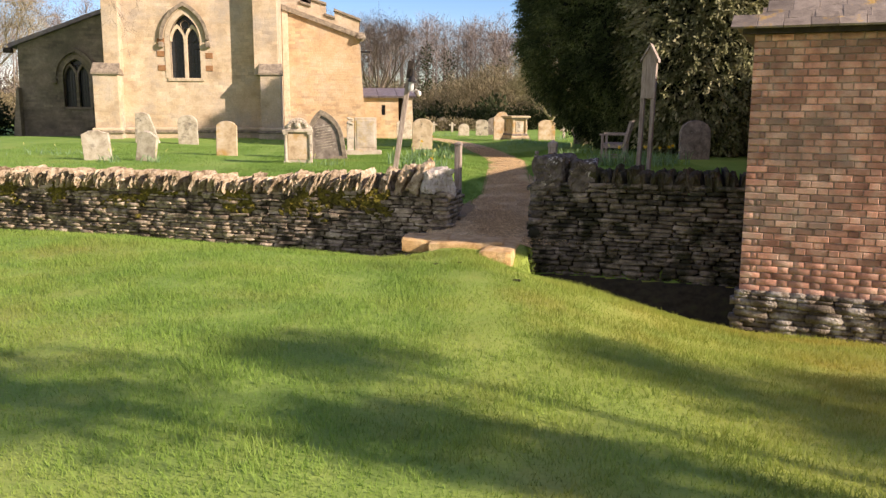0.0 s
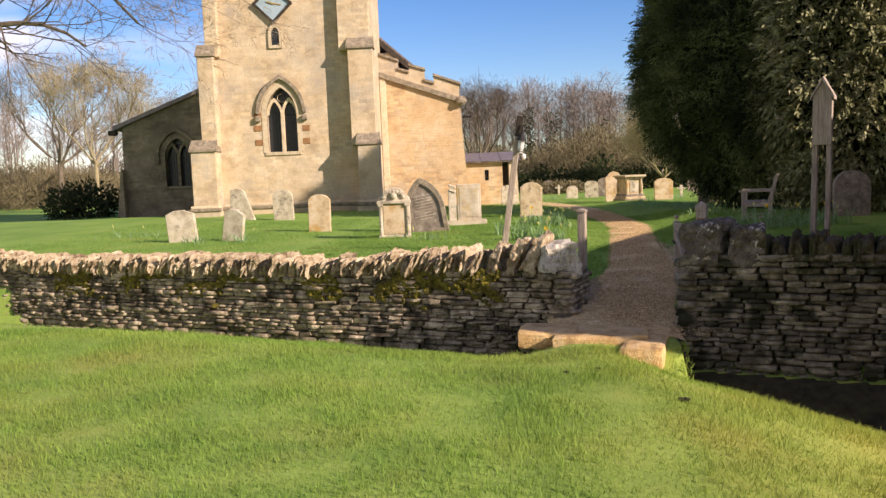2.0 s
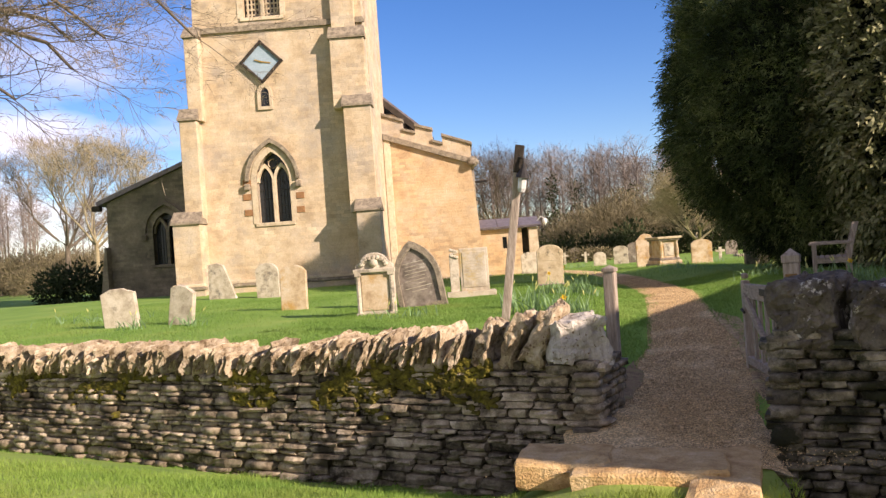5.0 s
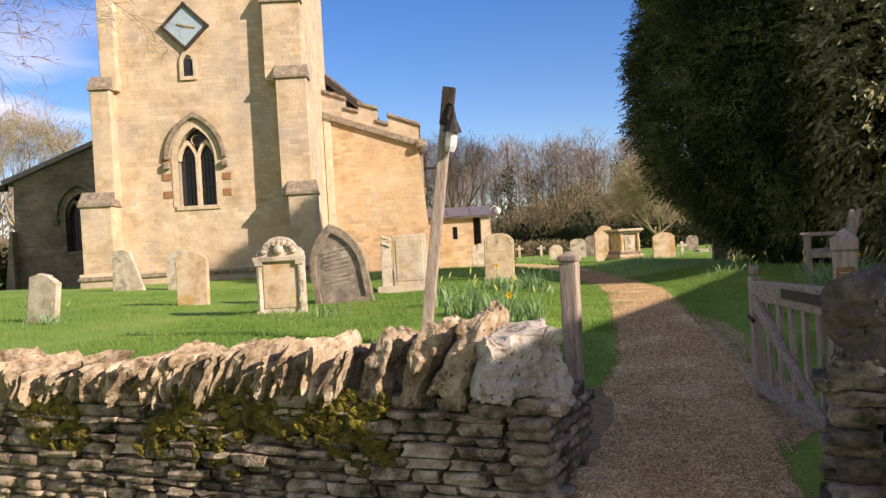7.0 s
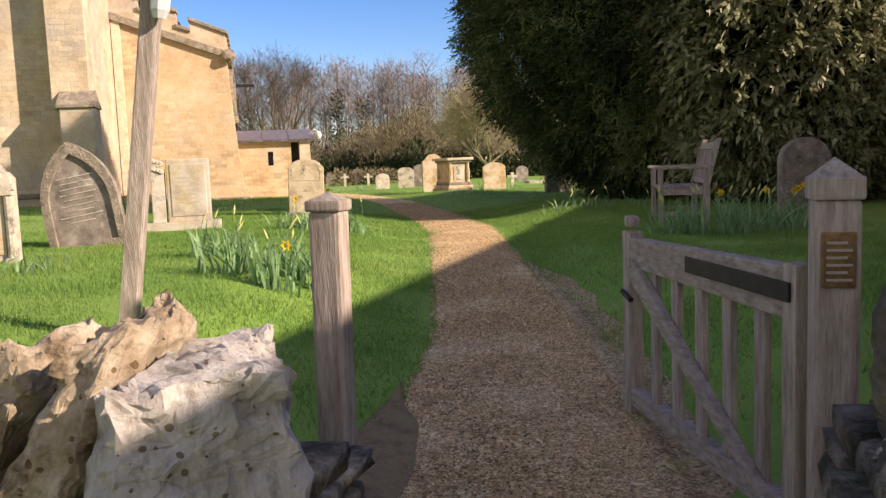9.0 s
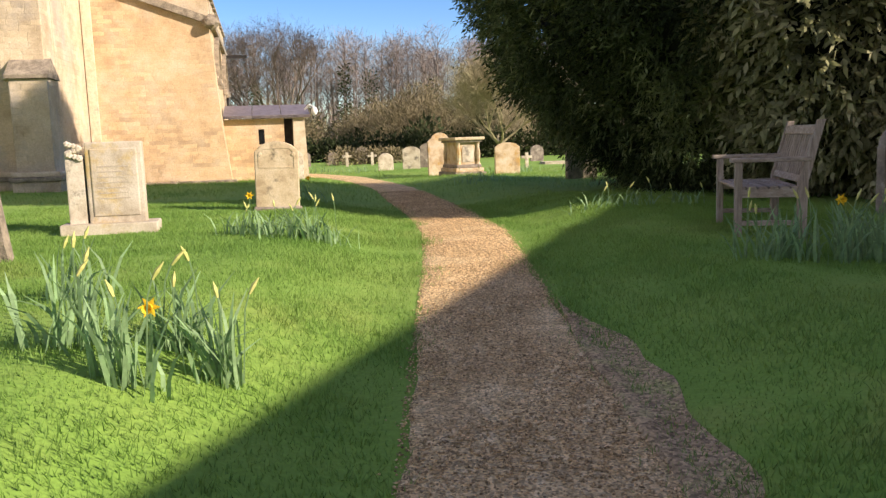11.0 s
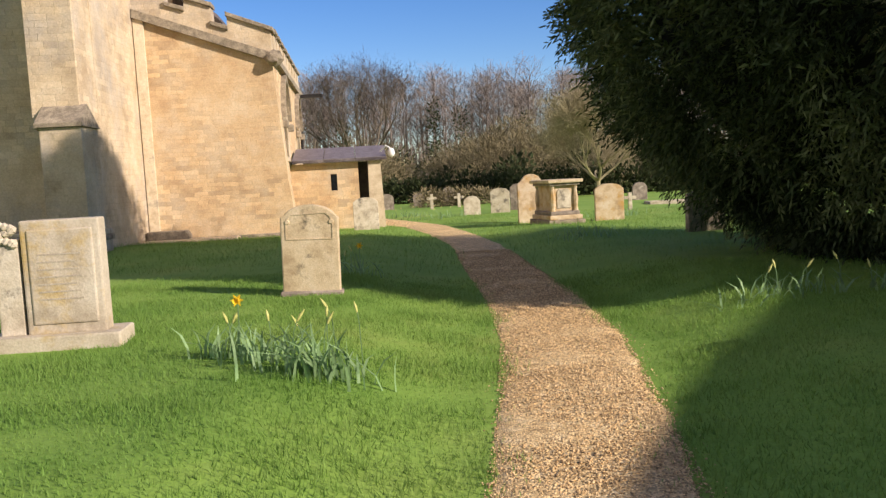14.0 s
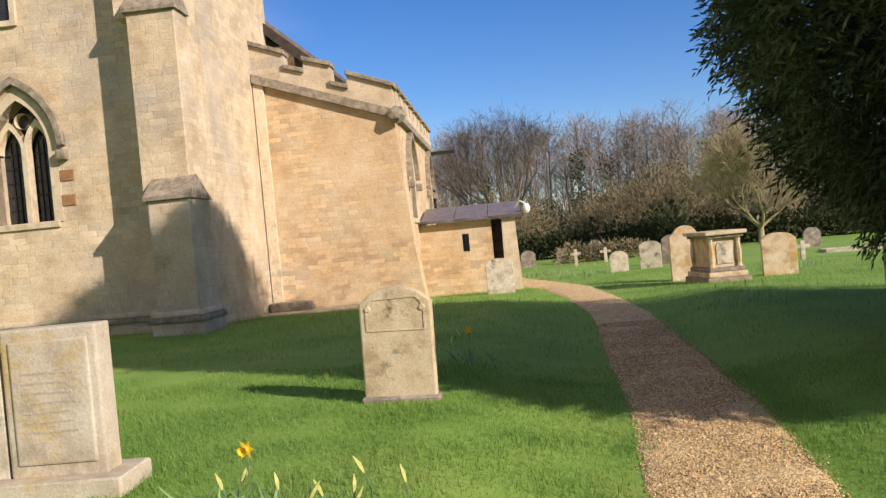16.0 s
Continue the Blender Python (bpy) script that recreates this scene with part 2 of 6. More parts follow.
M["lawn_blade"] = leafy(material("mossy lawn blades", [(0.3, (0.165, 0.295, 0.052)), (0.5, (0.26, 0.395, 0.072)), (0.72, (0.355, 0.44, 0.098))], 0.6, 25, 0.7, 0,
                           patch=(0.30, 0.255, 0.07), patch_scale=0.35, patch_cut=(0.50, 0.85), jitter=0.16, island=True), 0.45)
for key in ("lawn", "lawn_blade"):
    n, l = M[key].node_tree.nodes, M[key].node_tree.links
    b = n["Principled BSDF"]
    geo, sep, far_, spot, mul, mix = (n.new(k) for k in ("ShaderNodeNewGeometry", "ShaderNodeSeparateXYZ", "ShaderNodeMapRange", "ShaderNodeTexNoise", "ShaderNodeMath", "ShaderNodeMixRGB"))
    far_.inputs[1].default_value, far_.inputs[2].default_value, far_.inputs[4].default_value = -0.6, 3.2, 1.1
    spot.inputs["Scale"].default_value, spot.inputs["Detail"].default_value = 1.4, 6
    mul.operation, mul.use_clamp = "MULTIPLY", True
    mix.inputs[2].default_value = (0.40, 0.335, 0.06, 1)
    l.new(geo.outputs["Position"], sep.inputs[0]); l.new(geo.outputs["Position"], spot.inputs["Vector"]); l.new(sep.outputs[0], far_.inputs[0])
    near_, band = n.new("ShaderNodeMapRange"), n.new("ShaderNodeMath")
    near_.inputs[1].default_value, near_.inputs[2].default_value, near_.inputs[3].default_value, near_.inputs[4].default_value = 4.5, 8.0, 1.0, 0.25
    band.operation = "MULTIPLY"
    l.new(sep.outputs[0], near_.inputs[0]); l.new(far_.outputs[0], band.inputs[0]); l.new(near_.outputs[0], band.inputs[1])
    l.new(band.outputs[0], mul.inputs[0]); l.new(spot.outputs[0], mul.inputs[1]); l.new(mul.outputs[0], mix.inputs[0])
    l.new(b.inputs["Base Color"].links[0].from_socket, mix.inputs[1])
    for node in n:
        if node.type in ("BSDF_PRINCIPLED", "BSDF_TRANSLUCENT"):
            l.new(mix.outputs[0], node.inputs["Base Color" if node.type == "BSDF_PRINCIPLED" else "Color"])
M["gravel"] = stony(material("path gravel", [(0.3, (0.47, 0.315, 0.145)), (0.5, (0.66, 0.48, 0.235)), (0.7, (0.78, 0.61, 0.34))], 9, 90, 0.95, 0.0,
                             patch=(0.40, 0.27, 0.14), patch_scale=1.1, patch_cut=(0.54, 0.75)), 85.0)
M["pebble"] = material("path pebbles", [(0.3, (0.27, 0.18, 0.09)), (0.5, (0.50, 0.35, 0.175)), (0.7, (0.66, 0.51, 0.31))], 30, 120, 0.9, 0.1, 0.005, jitter=0.6, island=True)
M["soil"] = material("mossy soil", [(0.3, (0.17, 0.11, 0.055)), (0.52, (0.30, 0.205, 0.105)), (0.72, (0.25, 0.25, 0.075))], 8, 70, 0.95, 0.7, 0.02)
M["trodden"] = stony(material("trodden gravelly soil", [(0.3, (0.28, 0.185, 0.095)), (0.5, (0.48, 0.34, 0.18)), (0.72, (0.36, 0.34, 0.12))], 5, 70, 0.95, 0.0), 70.0)
LIME = [(0.28, (0.13, 0.10, 0.065)), (0.48, (0.33, 0.265, 0.18)), (0.7, (0.56, 0.48, 0.36))]
M["drystone"] = material("dry stone limestone", LIME, 9, 70, 0.92, 0.8, 0.02, patch=(0.075, 0.06, 0.038), patch_scale=3.0, patch_cut=(0.49, 0.60), jitter=0.4)
M["drystone_far"] = material("dry stone limestone joined", LIME, 9, 70, 0.92, 0.8, 0.02, patch=(0.075, 0.06, 0.038), patch_scale=3.0, patch_cut=(0.49, 0.60), jitter=0.4, island=True)
# Right wall's stone: moss, plus the barn's shade put into the colour.
M["drystone_dark"] = material("mossy limestone darkened for shade", [(0.3, (0.09, 0.075, 0.055)), (0.5, (0.20, 0.17, 0.125)), (0.72, (0.38, 0.335, 0.265))], 7, 70, 0.95, 0.8, 0.02, patch=(0.035, 0.035, 0.018), patch_scale=3.0, patch_cut=(0.46, 0.58), jitter=0.4)
M["drystone_dark_far"] = material("mossy limestone darkened for shade joined", [(0.3, (0.09, 0.075, 0.055)), (0.5, (0.20, 0.17, 0.125)), (0.72, (0.38, 0.335, 0.265))], 7, 70, 0.95, 0.8, 0.02, patch=(0.035, 0.035, 0.018), patch_scale=3.0, patch_cut=(0.46, 0.58), jitter=0.4, island=True)
M["coping"] = pitted(material("coping limestone", [(0.3, (0.22, 0.155, 0.085)), (0.5, (0.46, 0.365, 0.24)), (0.72, (0.64, 0.56, 0.43))], 8, 60, 0.92, 0.0,
                              patch=(0.14, 0.095, 0.05), patch_scale=6, patch_cut=(0.50, 0.64), jitter=0.25))
M["end_stone"] = pitted(material("grey-white limestone block", [(0.3, (0.30, 0.26, 0.21)), (0.5, (0.52, 0.475, 0.405)), (0.72, (0.66, 0.62, 0.55))], 7, 60, 0.92, 0.0, stretch=(1.6, 1.6, 0.6),
                                 patch=(0.16, 0.125, 0.08), patch_scale=5, patch_cut=(0.56, 0.72)))
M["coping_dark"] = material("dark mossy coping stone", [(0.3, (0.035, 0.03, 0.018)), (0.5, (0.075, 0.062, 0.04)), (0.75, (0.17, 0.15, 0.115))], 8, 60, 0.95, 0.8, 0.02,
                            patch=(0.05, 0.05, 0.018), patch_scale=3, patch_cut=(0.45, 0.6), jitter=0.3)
M["hearting"] = material("wall core earth", [(0.3, (0.03, 0.025, 0.02)), (0.7, (0.09, 0.075, 0.05))], 6, 50, 1.0, 0.5)
M["moss"] = material("cushion moss", [(0.3, (0.035, 0.03, 0.01)), (0.5, (0.12, 0.10, 0.016)), (0.7, (0.30, 0.25, 0.035))], 12, 90, 1.0, 0.8, 0.02)
M["church"] = masonry("church limestone rubble", [(0.3, (0.43, 0.325, 0.20)), (0.5, (0.57, 0.455, 0.30)), (0.7, (0.65, 0.55, 0.40))], 0.25, 0.12, 0.8,
                      patch=(0.42, 0.37, 0.30), patch_cut=(0.48, 0.68), spread=0.2)
M["aisle"] = masonry("aisle ironstone-tinted rubble", [(0.3, (0.46, 0.305, 0.165)), (0.5, (0.58, 0.42, 0.24)), (0.7, (0.64, 0.51, 0.335))], 0.26, 0.105, 0.8,
                     patch=(0.56, 0.46, 0.32), patch_cut=(0.5, 0.7), spread=0.24)
# Darker copy of the church rubble: the north aisle's shade, put into the colour.
M["church_shaded"] = masonry("limestone rubble with shade in its colour", [(0.3, (0.15, 0.125, 0.09)), (0.5, (0.25, 0.205, 0.15)), (0.7, (0.36, 0.30, 0.225))], 0.25, 0.10, 0.8,
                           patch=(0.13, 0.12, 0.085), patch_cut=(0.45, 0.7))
M["ashlar"] = material("dressed limestone", [(0.3, (0.42, 0.33, 0.21)), (0.5, (0.58, 0.48, 0.33)), (0.7, (0.66, 0.57, 0.42))], 4, 45, 0.9, 0.5, 0.015,
                       patch=(0.20, 0.17, 0.13), patch_scale=2.0, patch_cut=(0.56, 0.72), jitter=0.12)
M["weathering"] = material("weathered dark coping stone", [(0.3, (0.13, 0.11, 0.08)), (0.55, (0.30, 0.25, 0.18)), (0.75, (0.45, 0.39, 0.28))], 7, 45, 0.95, 0.7, 0.02)
M["ironstone"] = material("brown ironstone block", [(0.3, (0.22, 0.11, 0.05)), (0.7, (0.36, 0.20, 0.09))], 8, 50, 0.9, 0.4)
M["leading"] = material("leaded window glass", [(0.3, (0.012, 0.014, 0.016)), (0.7, (0.03, 0.035, 0.04))], 12, 60, 0.25, 0.15, 0.01, spec=0.6)
M["lead"] = material("lead sheet", [(0.3, (0.16, 0.13, 0.13)), (0.7, (0.28, 0.25, 0.25))], 5, 40, 0.55, 0.2, 0.01, metal=0.3)
M["darkwood"] = material("dark old timber", [(0.3, (0.025, 0.02, 0.016)), (0.7, (0.07, 0.055, 0.04))], 6, 50, 0.8, 0.4)
M["clock"] = material("faded blue clock face", [(0.3, (0.26, 0.36, 0.42)), (0.7, (0.36, 0.46, 0.52))], 3, 30, 0.7, 0.1)
M["gilt"] = material("gilded metal", [(0.3, (0.55, 0.34, 0.08)), (0.7, (0.75, 0.5, 0.15))], 9, 50, 0.4, 0, metal=0.8)
M["grave"] = material("pale lichened gravestone", [(0.3, (0.30, 0.25, 0.18)), (0.5, (0.50, 0.44, 0.33)), (0.7, (0.62, 0.57, 0.46))], 5, 60, 0.92, 0.4, 0.008,
                      patch=(0.17, 0.15, 0.12), patch_scale=4, patch_cut=(0.54, 0.66))
M["grave_warm"] = material("ochre-lichened gravestone", [(0.3, (0.32, 0.22, 0.12)), (0.5, (0.54, 0.42, 0.27)), (0.7, (0.62, 0.54, 0.41))], 4, 60, 0.92, 0.4, 0.008,
                           patch=(0.46, 0.28, 0.09), patch_scale=3.0, patch_cut=(0.52, 0.66))
M["grave_dark"] = material("dark weathered gravestone", [(0.3, (0.12, 0.10, 0.08)), (0.5, (0.24, 0.20, 0.16)), (0.7, (0.36, 0.31, 0.25))], 6, 60, 0.92, 0.45, 0.008,
                           patch=(0.44, 0.40, 0.33), patch_scale=5, patch_cut=(0.58, 0.68))
M["grave_tan"] = material("tan blotched gravestone", [(0.3, (0.36, 0.27, 0.16)), (0.5, (0.52, 0.42, 0.27)), (0.7, (0.60, 0.51, 0.36))], 5, 60, 0.92, 0.4, 0.008,
                          patch=(0.10, 0.085, 0.06), patch_scale=3.2, patch_cut=(0.56, 0.68))
M["grave_lichen"] = material("grey gravestone stained with ochre lichen", [(0.3, (0.33, 0.28, 0.20)), (0.5, (0.48, 0.42, 0.32)), (0.7, (0.56, 0.51, 0.41))], 4, 60, 0.92, 0.4, 0.008,
                             patch=(0.44, 0.31, 0.09), patch_scale=2.4, patch_cut=(0.53, 0.70))
M["carve"] = material("cut lettering", [(0.3, (0.36, 0.31, 0.235)), (0.7, (0.46, 0.41, 0.32))], 9, 60, 0.95, 0.2)
OAK = [(0.3, (0.20, 0.16, 0.125)), (0.5, (0.34, 0.28, 0.22)), (0.7, (0.46, 0.40, 0.33))]
M["oak"] = material("silvered oak", OAK, 14, 80, 0.85, 0.6, 0.006, stretch=(3, 3, 0.35), jitter=0.12, patch=(0.17, 0.13, 0.09), patch_scale=5, patch_cut=(0.6, 0.75))
M["oak_flat"] = material("silvered oak rail", OAK, 14, 80, 0.85, 0.6, 0.006, stretch=(1, 1, 3), jitter=0.12, patch=(0.15, 0.12, 0.09), patch_scale=5, patch_cut=(0.6, 0.75))
M["brass"] = material("aged bronze plaque", [(0.3, (0.16, 0.09, 0.035)), (0.7, (0.33, 0.20, 0.08))], 20, 80, 0.5, 0.2, 0.004, metal=0.6)
M["iron"] = material("black iron", [(0.3, (0.01, 0.01, 0.01)), (0.7, (0.035, 0.03, 0.028))], 20, 80, 0.6, 0.2, 0.004)
M["glass"] = material("frosted lamp glass", [(0.3, (0.55, 0.55, 0.52)), (0.7, (0.7, 0.7, 0.66))], 8, 40, 0.2, 0)
M["white"] = material("white paint", [(0.3, (0.7, 0.7, 0.68)), (0.7, (0.82, 0.82, 0.8))], 8, 40, 0.5, 0)
M["brick"] = material("soft red brick", [(0.28, (0.28, 0.135, 0.092)), (0.5, (0.52, 0.27, 0.18)), (0.72, (0.66, 0.47, 0.34))], 4.5, 60, 0.95, 0.6, 0.008,
                      patch=(0.37, 0.30, 0.225), patch_scale=1.6, patch_cut=(0.48, 0.70), jitter=0.45)
M["brick_far"] = material("soft red brick joined", [(0.28, (0.28, 0.135, 0.092)), (0.5, (0.52, 0.27, 0.18)), (0.72, (0.66, 0.47, 0.34))], 4.5, 60, 0.95, 0.6, 0.008,
                          patch=(0.37, 0.30, 0.225), patch_scale=1.6, patch_cut=(0.48, 0.70), jitter=0.45, island=True)
M["mortar"] = material("lime mortar", [(0.3, (0.30, 0.23, 0.165)), (0.7, (0.52, 0.44, 0.34))], 9, 80, 1.0, 0.5)
M["plinth"] = material("whitewashed rubble plinth", [(0.34, (0.07, 0.055, 0.04)), (0.52, (0.20, 0.165, 0.12)), (0.68, (0.62, 0.58, 0.50))], 4, 40, 0.95, 0.9, 0.03, jitter=0.2)
M["slate"] = material("stone slate", [(0.3, (0.16, 0.13, 0.10)), (0.7, (0.32, 0.27, 0.21))], 6, 50, 0.85, 0.5, 0.01, jitter=0.25, patch=(0.42, 0.26, 0.05), patch_scale=3, patch_cut=(0.58, 0.68))
M["yew"] = leafy(material("yew needles", [(0.34, (0.016, 0.026, 0.010)), (0.5, (0.075, 0.10, 0.036)), (0.7, (0.30, 0.33, 0.13))], 0.8, 20, 0.75, 0, jitter=0.4, island=True, spec=0.15), 0.25)
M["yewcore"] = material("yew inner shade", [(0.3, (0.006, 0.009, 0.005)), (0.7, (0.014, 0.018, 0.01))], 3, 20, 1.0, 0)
M["bay"] = leafy(material("broad evergreen leaves", [(0.34, (0.09, 0.10, 0.04)), (0.5, (0.29, 0.29, 0.14)), (0.66, (0.46, 0.43, 0.25))], 1.3, 20, 0.6, 0, jitter=0.35, island=True, spec=0.25), 0.3)
M["bark"] = material("grey-brown bark", [(0.3, (0.09, 0.07, 0.05)), (0.7, (0.22, 0.18, 0.13))], 8, 60, 0.95, 0.8, 0.02, stretch=(2, 2, 0.4))
M["twig"] = material("bare twigs", [(0.3, (0.17, 0.135, 0.09)), (0.7, (0.31, 0.26, 0.185))], 3, 30, 0.95, 0)
M["twig_dark"] = material("dark bare twigs", [(0.3, (0.065, 0.052, 0.045)), (0.7, (0.125, 0.10, 0.085))], 3, 30, 0.95, 0)
M["twig_olive"] = material("sunlit olive twigs", [(0.3, (0.26, 0.22, 0.12)), (0.7, (0.42, 0.36, 0.22))], 3, 30, 0.95, 0)
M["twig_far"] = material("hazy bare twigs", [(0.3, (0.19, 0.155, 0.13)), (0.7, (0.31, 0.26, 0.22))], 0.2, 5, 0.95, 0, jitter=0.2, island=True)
M["bush"] = material("olive scrub twigs", [(0.3, (0.10, 0.085, 0.05)), (0.5, (0.19, 0.16, 0.09)), (0.7, (0.30, 0.25, 0.15))], 0.4, 10, 0.9, 0, jitter=0.3, island=True, spec=0.1)
M["evergreen"] = leafy(material("evergreen leaves", [(0.3, (0.03, 0.042, 0.018)), (0.7, (0.08, 0.095, 0.042))], 0.6, 10, 0.9, 0, jitter=0.25, island=True, spec=0.1), 0.3)
M["daff_leaf"] = leafy(material("daffodil leaves", [(0.3, (0.17, 0.29, 0.12)), (0.7, (0.30, 0.45, 0.21))], 9, 40, 0.55, 0, jitter=0.25, island=True), 0.35)
M["daff_bud"] = material("daffodil buds", [(0.3, (0.42, 0.45, 0.12)), (0.7, (0.6, 0.58, 0.2))], 9, 40, 0.6, 0)
M["daff"] = leafy(material("daffodil petals", [(0.3, (0.85, 0.55, 0.02)), (0.7, (0.95, 0.7, 0.05))], 20, 60, 0.6, 0), 0.3)
M["clod"] = material("dark turf clod", [(0.3, (0.02, 0.016, 0.01)), (0.7, (0.06, 0.05, 0.03))], 20, 60, 1, 0.5)


# ---- building helpers ----
def link(name, bm_or_mesh, mat_, parent=None, m=None, label="", category="", group="", kind="", smooth=False):
    if isinstance(bm_or_mesh, bmesh.types.BMesh):
        me = bpy.data.meshes.new(name)
        bmesh.ops.recalc_face_normals(bm_or_mesh, faces=bm_or_mesh.faces)
        bm_or_mesh.to_mesh(me)
        bm_or_mesh.free()
    else:
        me = bm_or_mesh
    if mat_ and not me.materials:
        me.materials.append(mat_)
    if smooth:
        me.shade_smooth()
    ob = new(name, me)
    if parent:
        ob.parent = parent
    if m is not None:
        ob.matrix_basis = m
    return tagged(ob, label, category, group, kind)


def part(name, bm, mat_, parent, label="", m=None, smooth=False, kind=""):
    return link(name, bm, mat_, parent, m, label, kind=kind, smooth=smooth)


def thing(name, m, label, category, group="", kind=""):
    ob = new(name)
    ob.empty_display_size = 0.2
    ob.matrix_basis = m
    return tagged(ob, label, category, group, kind)


def box(x0, x1, y0, y1, z0, z1, bevel=0.0, rough=0.0, seed=0, bm=None):
    """A box with bevelled and, if asked, slightly uneven edges."""
    own = bmesh.new()
    bmesh.ops.create_cube(own, size=1.0)
    for v in own.verts:
        v.co = Vector((x0 + (x1 - x0) * (v.co.x + 0.5), y0 + (y1 - y0) * (v.co.y + 0.5), z0 + (z1 - z0) * (v.co.z + 0.5)))
    if bevel:
        bmesh.ops.bevel(own, geom=own.edges[:], offset=bevel, segments=2, affect="EDGES", profile=0.6)
    if rough:
        rnd = random.Random(seed)
        for v in own.verts:
            v.co += Vector((rnd.uniform(-1, 1), rnd.uniform(-1, 1), rnd.uniform(-1, 1))) * rough
    if bm is None:
        return own
    join(bm, own)
    return bm


def join(bm, other):
    me = bpy.data.meshes.new("tmp")
    other.to_mesh(me)
    other.free()
    bm.from_mesh(me)
    bpy.data.meshes.remove(me)


def prism(points, y0, y1, bevel=0.0):
    """A profile in x and z pushed from y0 to y1."""
    bm = bmesh.new()
    a = [bm.verts.new((x, y0, z)) for x, z in points]
    b = [bm.verts.new((x, y1, z)) for x, z in points]
    bm.faces.new(a)
    bm.faces.new(b[::-1])
    for i in range(len(a)):
        j = (i + 1) % len(a)
        bm.faces.new((a[i], b[i], b[j], a[j]))
    if bevel:
        edges = [e for e in bm.edges if abs(e.verts[0].co.y - e.verts[1].co.y) < 1e-6]
        bmesh.ops.bevel(bm, geom=edges, offset=bevel, segments=2, affect="EDGES", profile=0.5)
    return bm


def pierced(outline, holes, y0, y1):
    """A wall in x and z with openings that go through it."""
    bm = bmesh.new()
    loops = []
    for pts in [outline, *holes]:
        vs = [bm.verts.new((x, y0, z)) for x, z in pts]
        for i in range(len(vs)):
            bm.edges.new((vs[i], vs[(i + 1) % len(vs)]))
        loops.append(vs)
    bmesh.ops.triangle_fill(bm, edges=bm.edges[:], use_beauty=True)
    front = bm.faces[:]
    back = {v: bm.verts.new((v.co.x, y1, v.co.z)) for vs in loops for v in vs}
    for f in front:
        bm.faces.new([back[v] for v in reversed(f.verts)])
    for vs in loops:
        for i in range(len(vs)):
            j = (i + 1) % len(vs)
            bm.faces.new((vs[i], vs[j], back[vs[j]], back[vs[i]]))
    return bm


def arch(cx, half, sill, spring, apex, n=10):
    """The outline of a pointed window."""
    h = apex - spring
    r = (half * half + h * h) / (2 * half)
    pts = [(cx - half, sill), (cx + half, sill)]
    top = math.asin(min(1.0, h / r))
    for i in range(n + 1):
        a = top * i / n
        pts.append((cx + half - r + r * math.cos(a), spring + r * math.sin(a)))
    for i in range(n - 1, -1, -1):
        a = top * i / n
        pts.append((cx - half + r - r * math.cos(a), spring + r * math.sin(a)))
    return pts


def ring(outer, inner, y0, y1):
    """The band between two outlines with the same number of points."""
    bm = bmesh.new()
    vo = [[bm.verts.new((x, y, z)) for x, z in outer] for y in (y0, y1)]
    vi = [[bm.verts.new((x, y, z)) for x, z in inner] for y in (y0, y1)]
    n = len(outer)
    for i in range(n):
        j = (i + 1) % n
        bm.faces.new((vo[0][i], vo[0][j], vi[0][j], vi[0][i]))
        bm.faces.new((vo[1][i], vi[1][i], vi[1][j], vo[1][j]))
        bm.faces.new((vo[0][i], vo[1][i], vo[1][j], vo[0][j]))
        bm.faces.new((vi[0][i], vi[0][j], vi[1][j], vi[1][i]))
    return bm


def rod(points, radii, sides=6, bm=None, cap=True):
    """A round bar through points."""
    bm = bm or bmesh.new()
    rings = []
    for i, p in enumerate(points):
        p = Vector(p)
        d = (Vector(points[min(i + 1, len(points) - 1)]) - Vector(points[max(i - 1, 0)])).normalized()
        u = d.orthogonal().normalized()
        w = d.cross(u)
        r = radii[i] if isinstance(radii, (list, tuple)) else radii
        rings.append([bm.verts.new(p + (u * math.cos(a) + w * math.sin(a)) * r) for a in (2 * math.pi * k / sides for k in range(sides))])
    for a, b in zip(rings, rings[1:]):
        for k in range(sides):
            j = (k + 1) % sides
            bm.faces.new((a[k], a[j], b[j], b[k]))
    if cap:
        bm.faces.new(rings[0][::-1])
        bm.faces.new(rings[-1])
    return bm


def raw(name, verts, faces, mat_, parent=None, **tags):
    """A mesh straight from arrays of vertices and of faces with one number of corners."""
    verts, faces = np.asarray(verts, np.float32), np.asarray(faces, np.int32)
    me = bpy.data.meshes.new(name)
    me.vertices.add(len(verts))
    me.vertices.foreach_set("co", verts.ravel())
    k = faces.shape[1]
    me.loops.add(faces.size)
    me.loops.foreach_set("vertex_index", faces.ravel())
    me.polygons.add(len(faces))
    me.polygons.foreach_set("loop_start", np.arange(0, faces.size, k, dtype=np.int32))
    me.polygons.foreach_set("loop_total", np.full(len(faces), k, np.int32))
    me.update(calc_edges=True)
    me.validate()
    return link(name, me, mat_, parent, **tags)


# ---- lie of the land ----
SLOPE = 0.3925                       # the churchyard wall runs along y = 12.56 - SLOPE * x
NORM = math.hypot(SLOPE, 1.0)
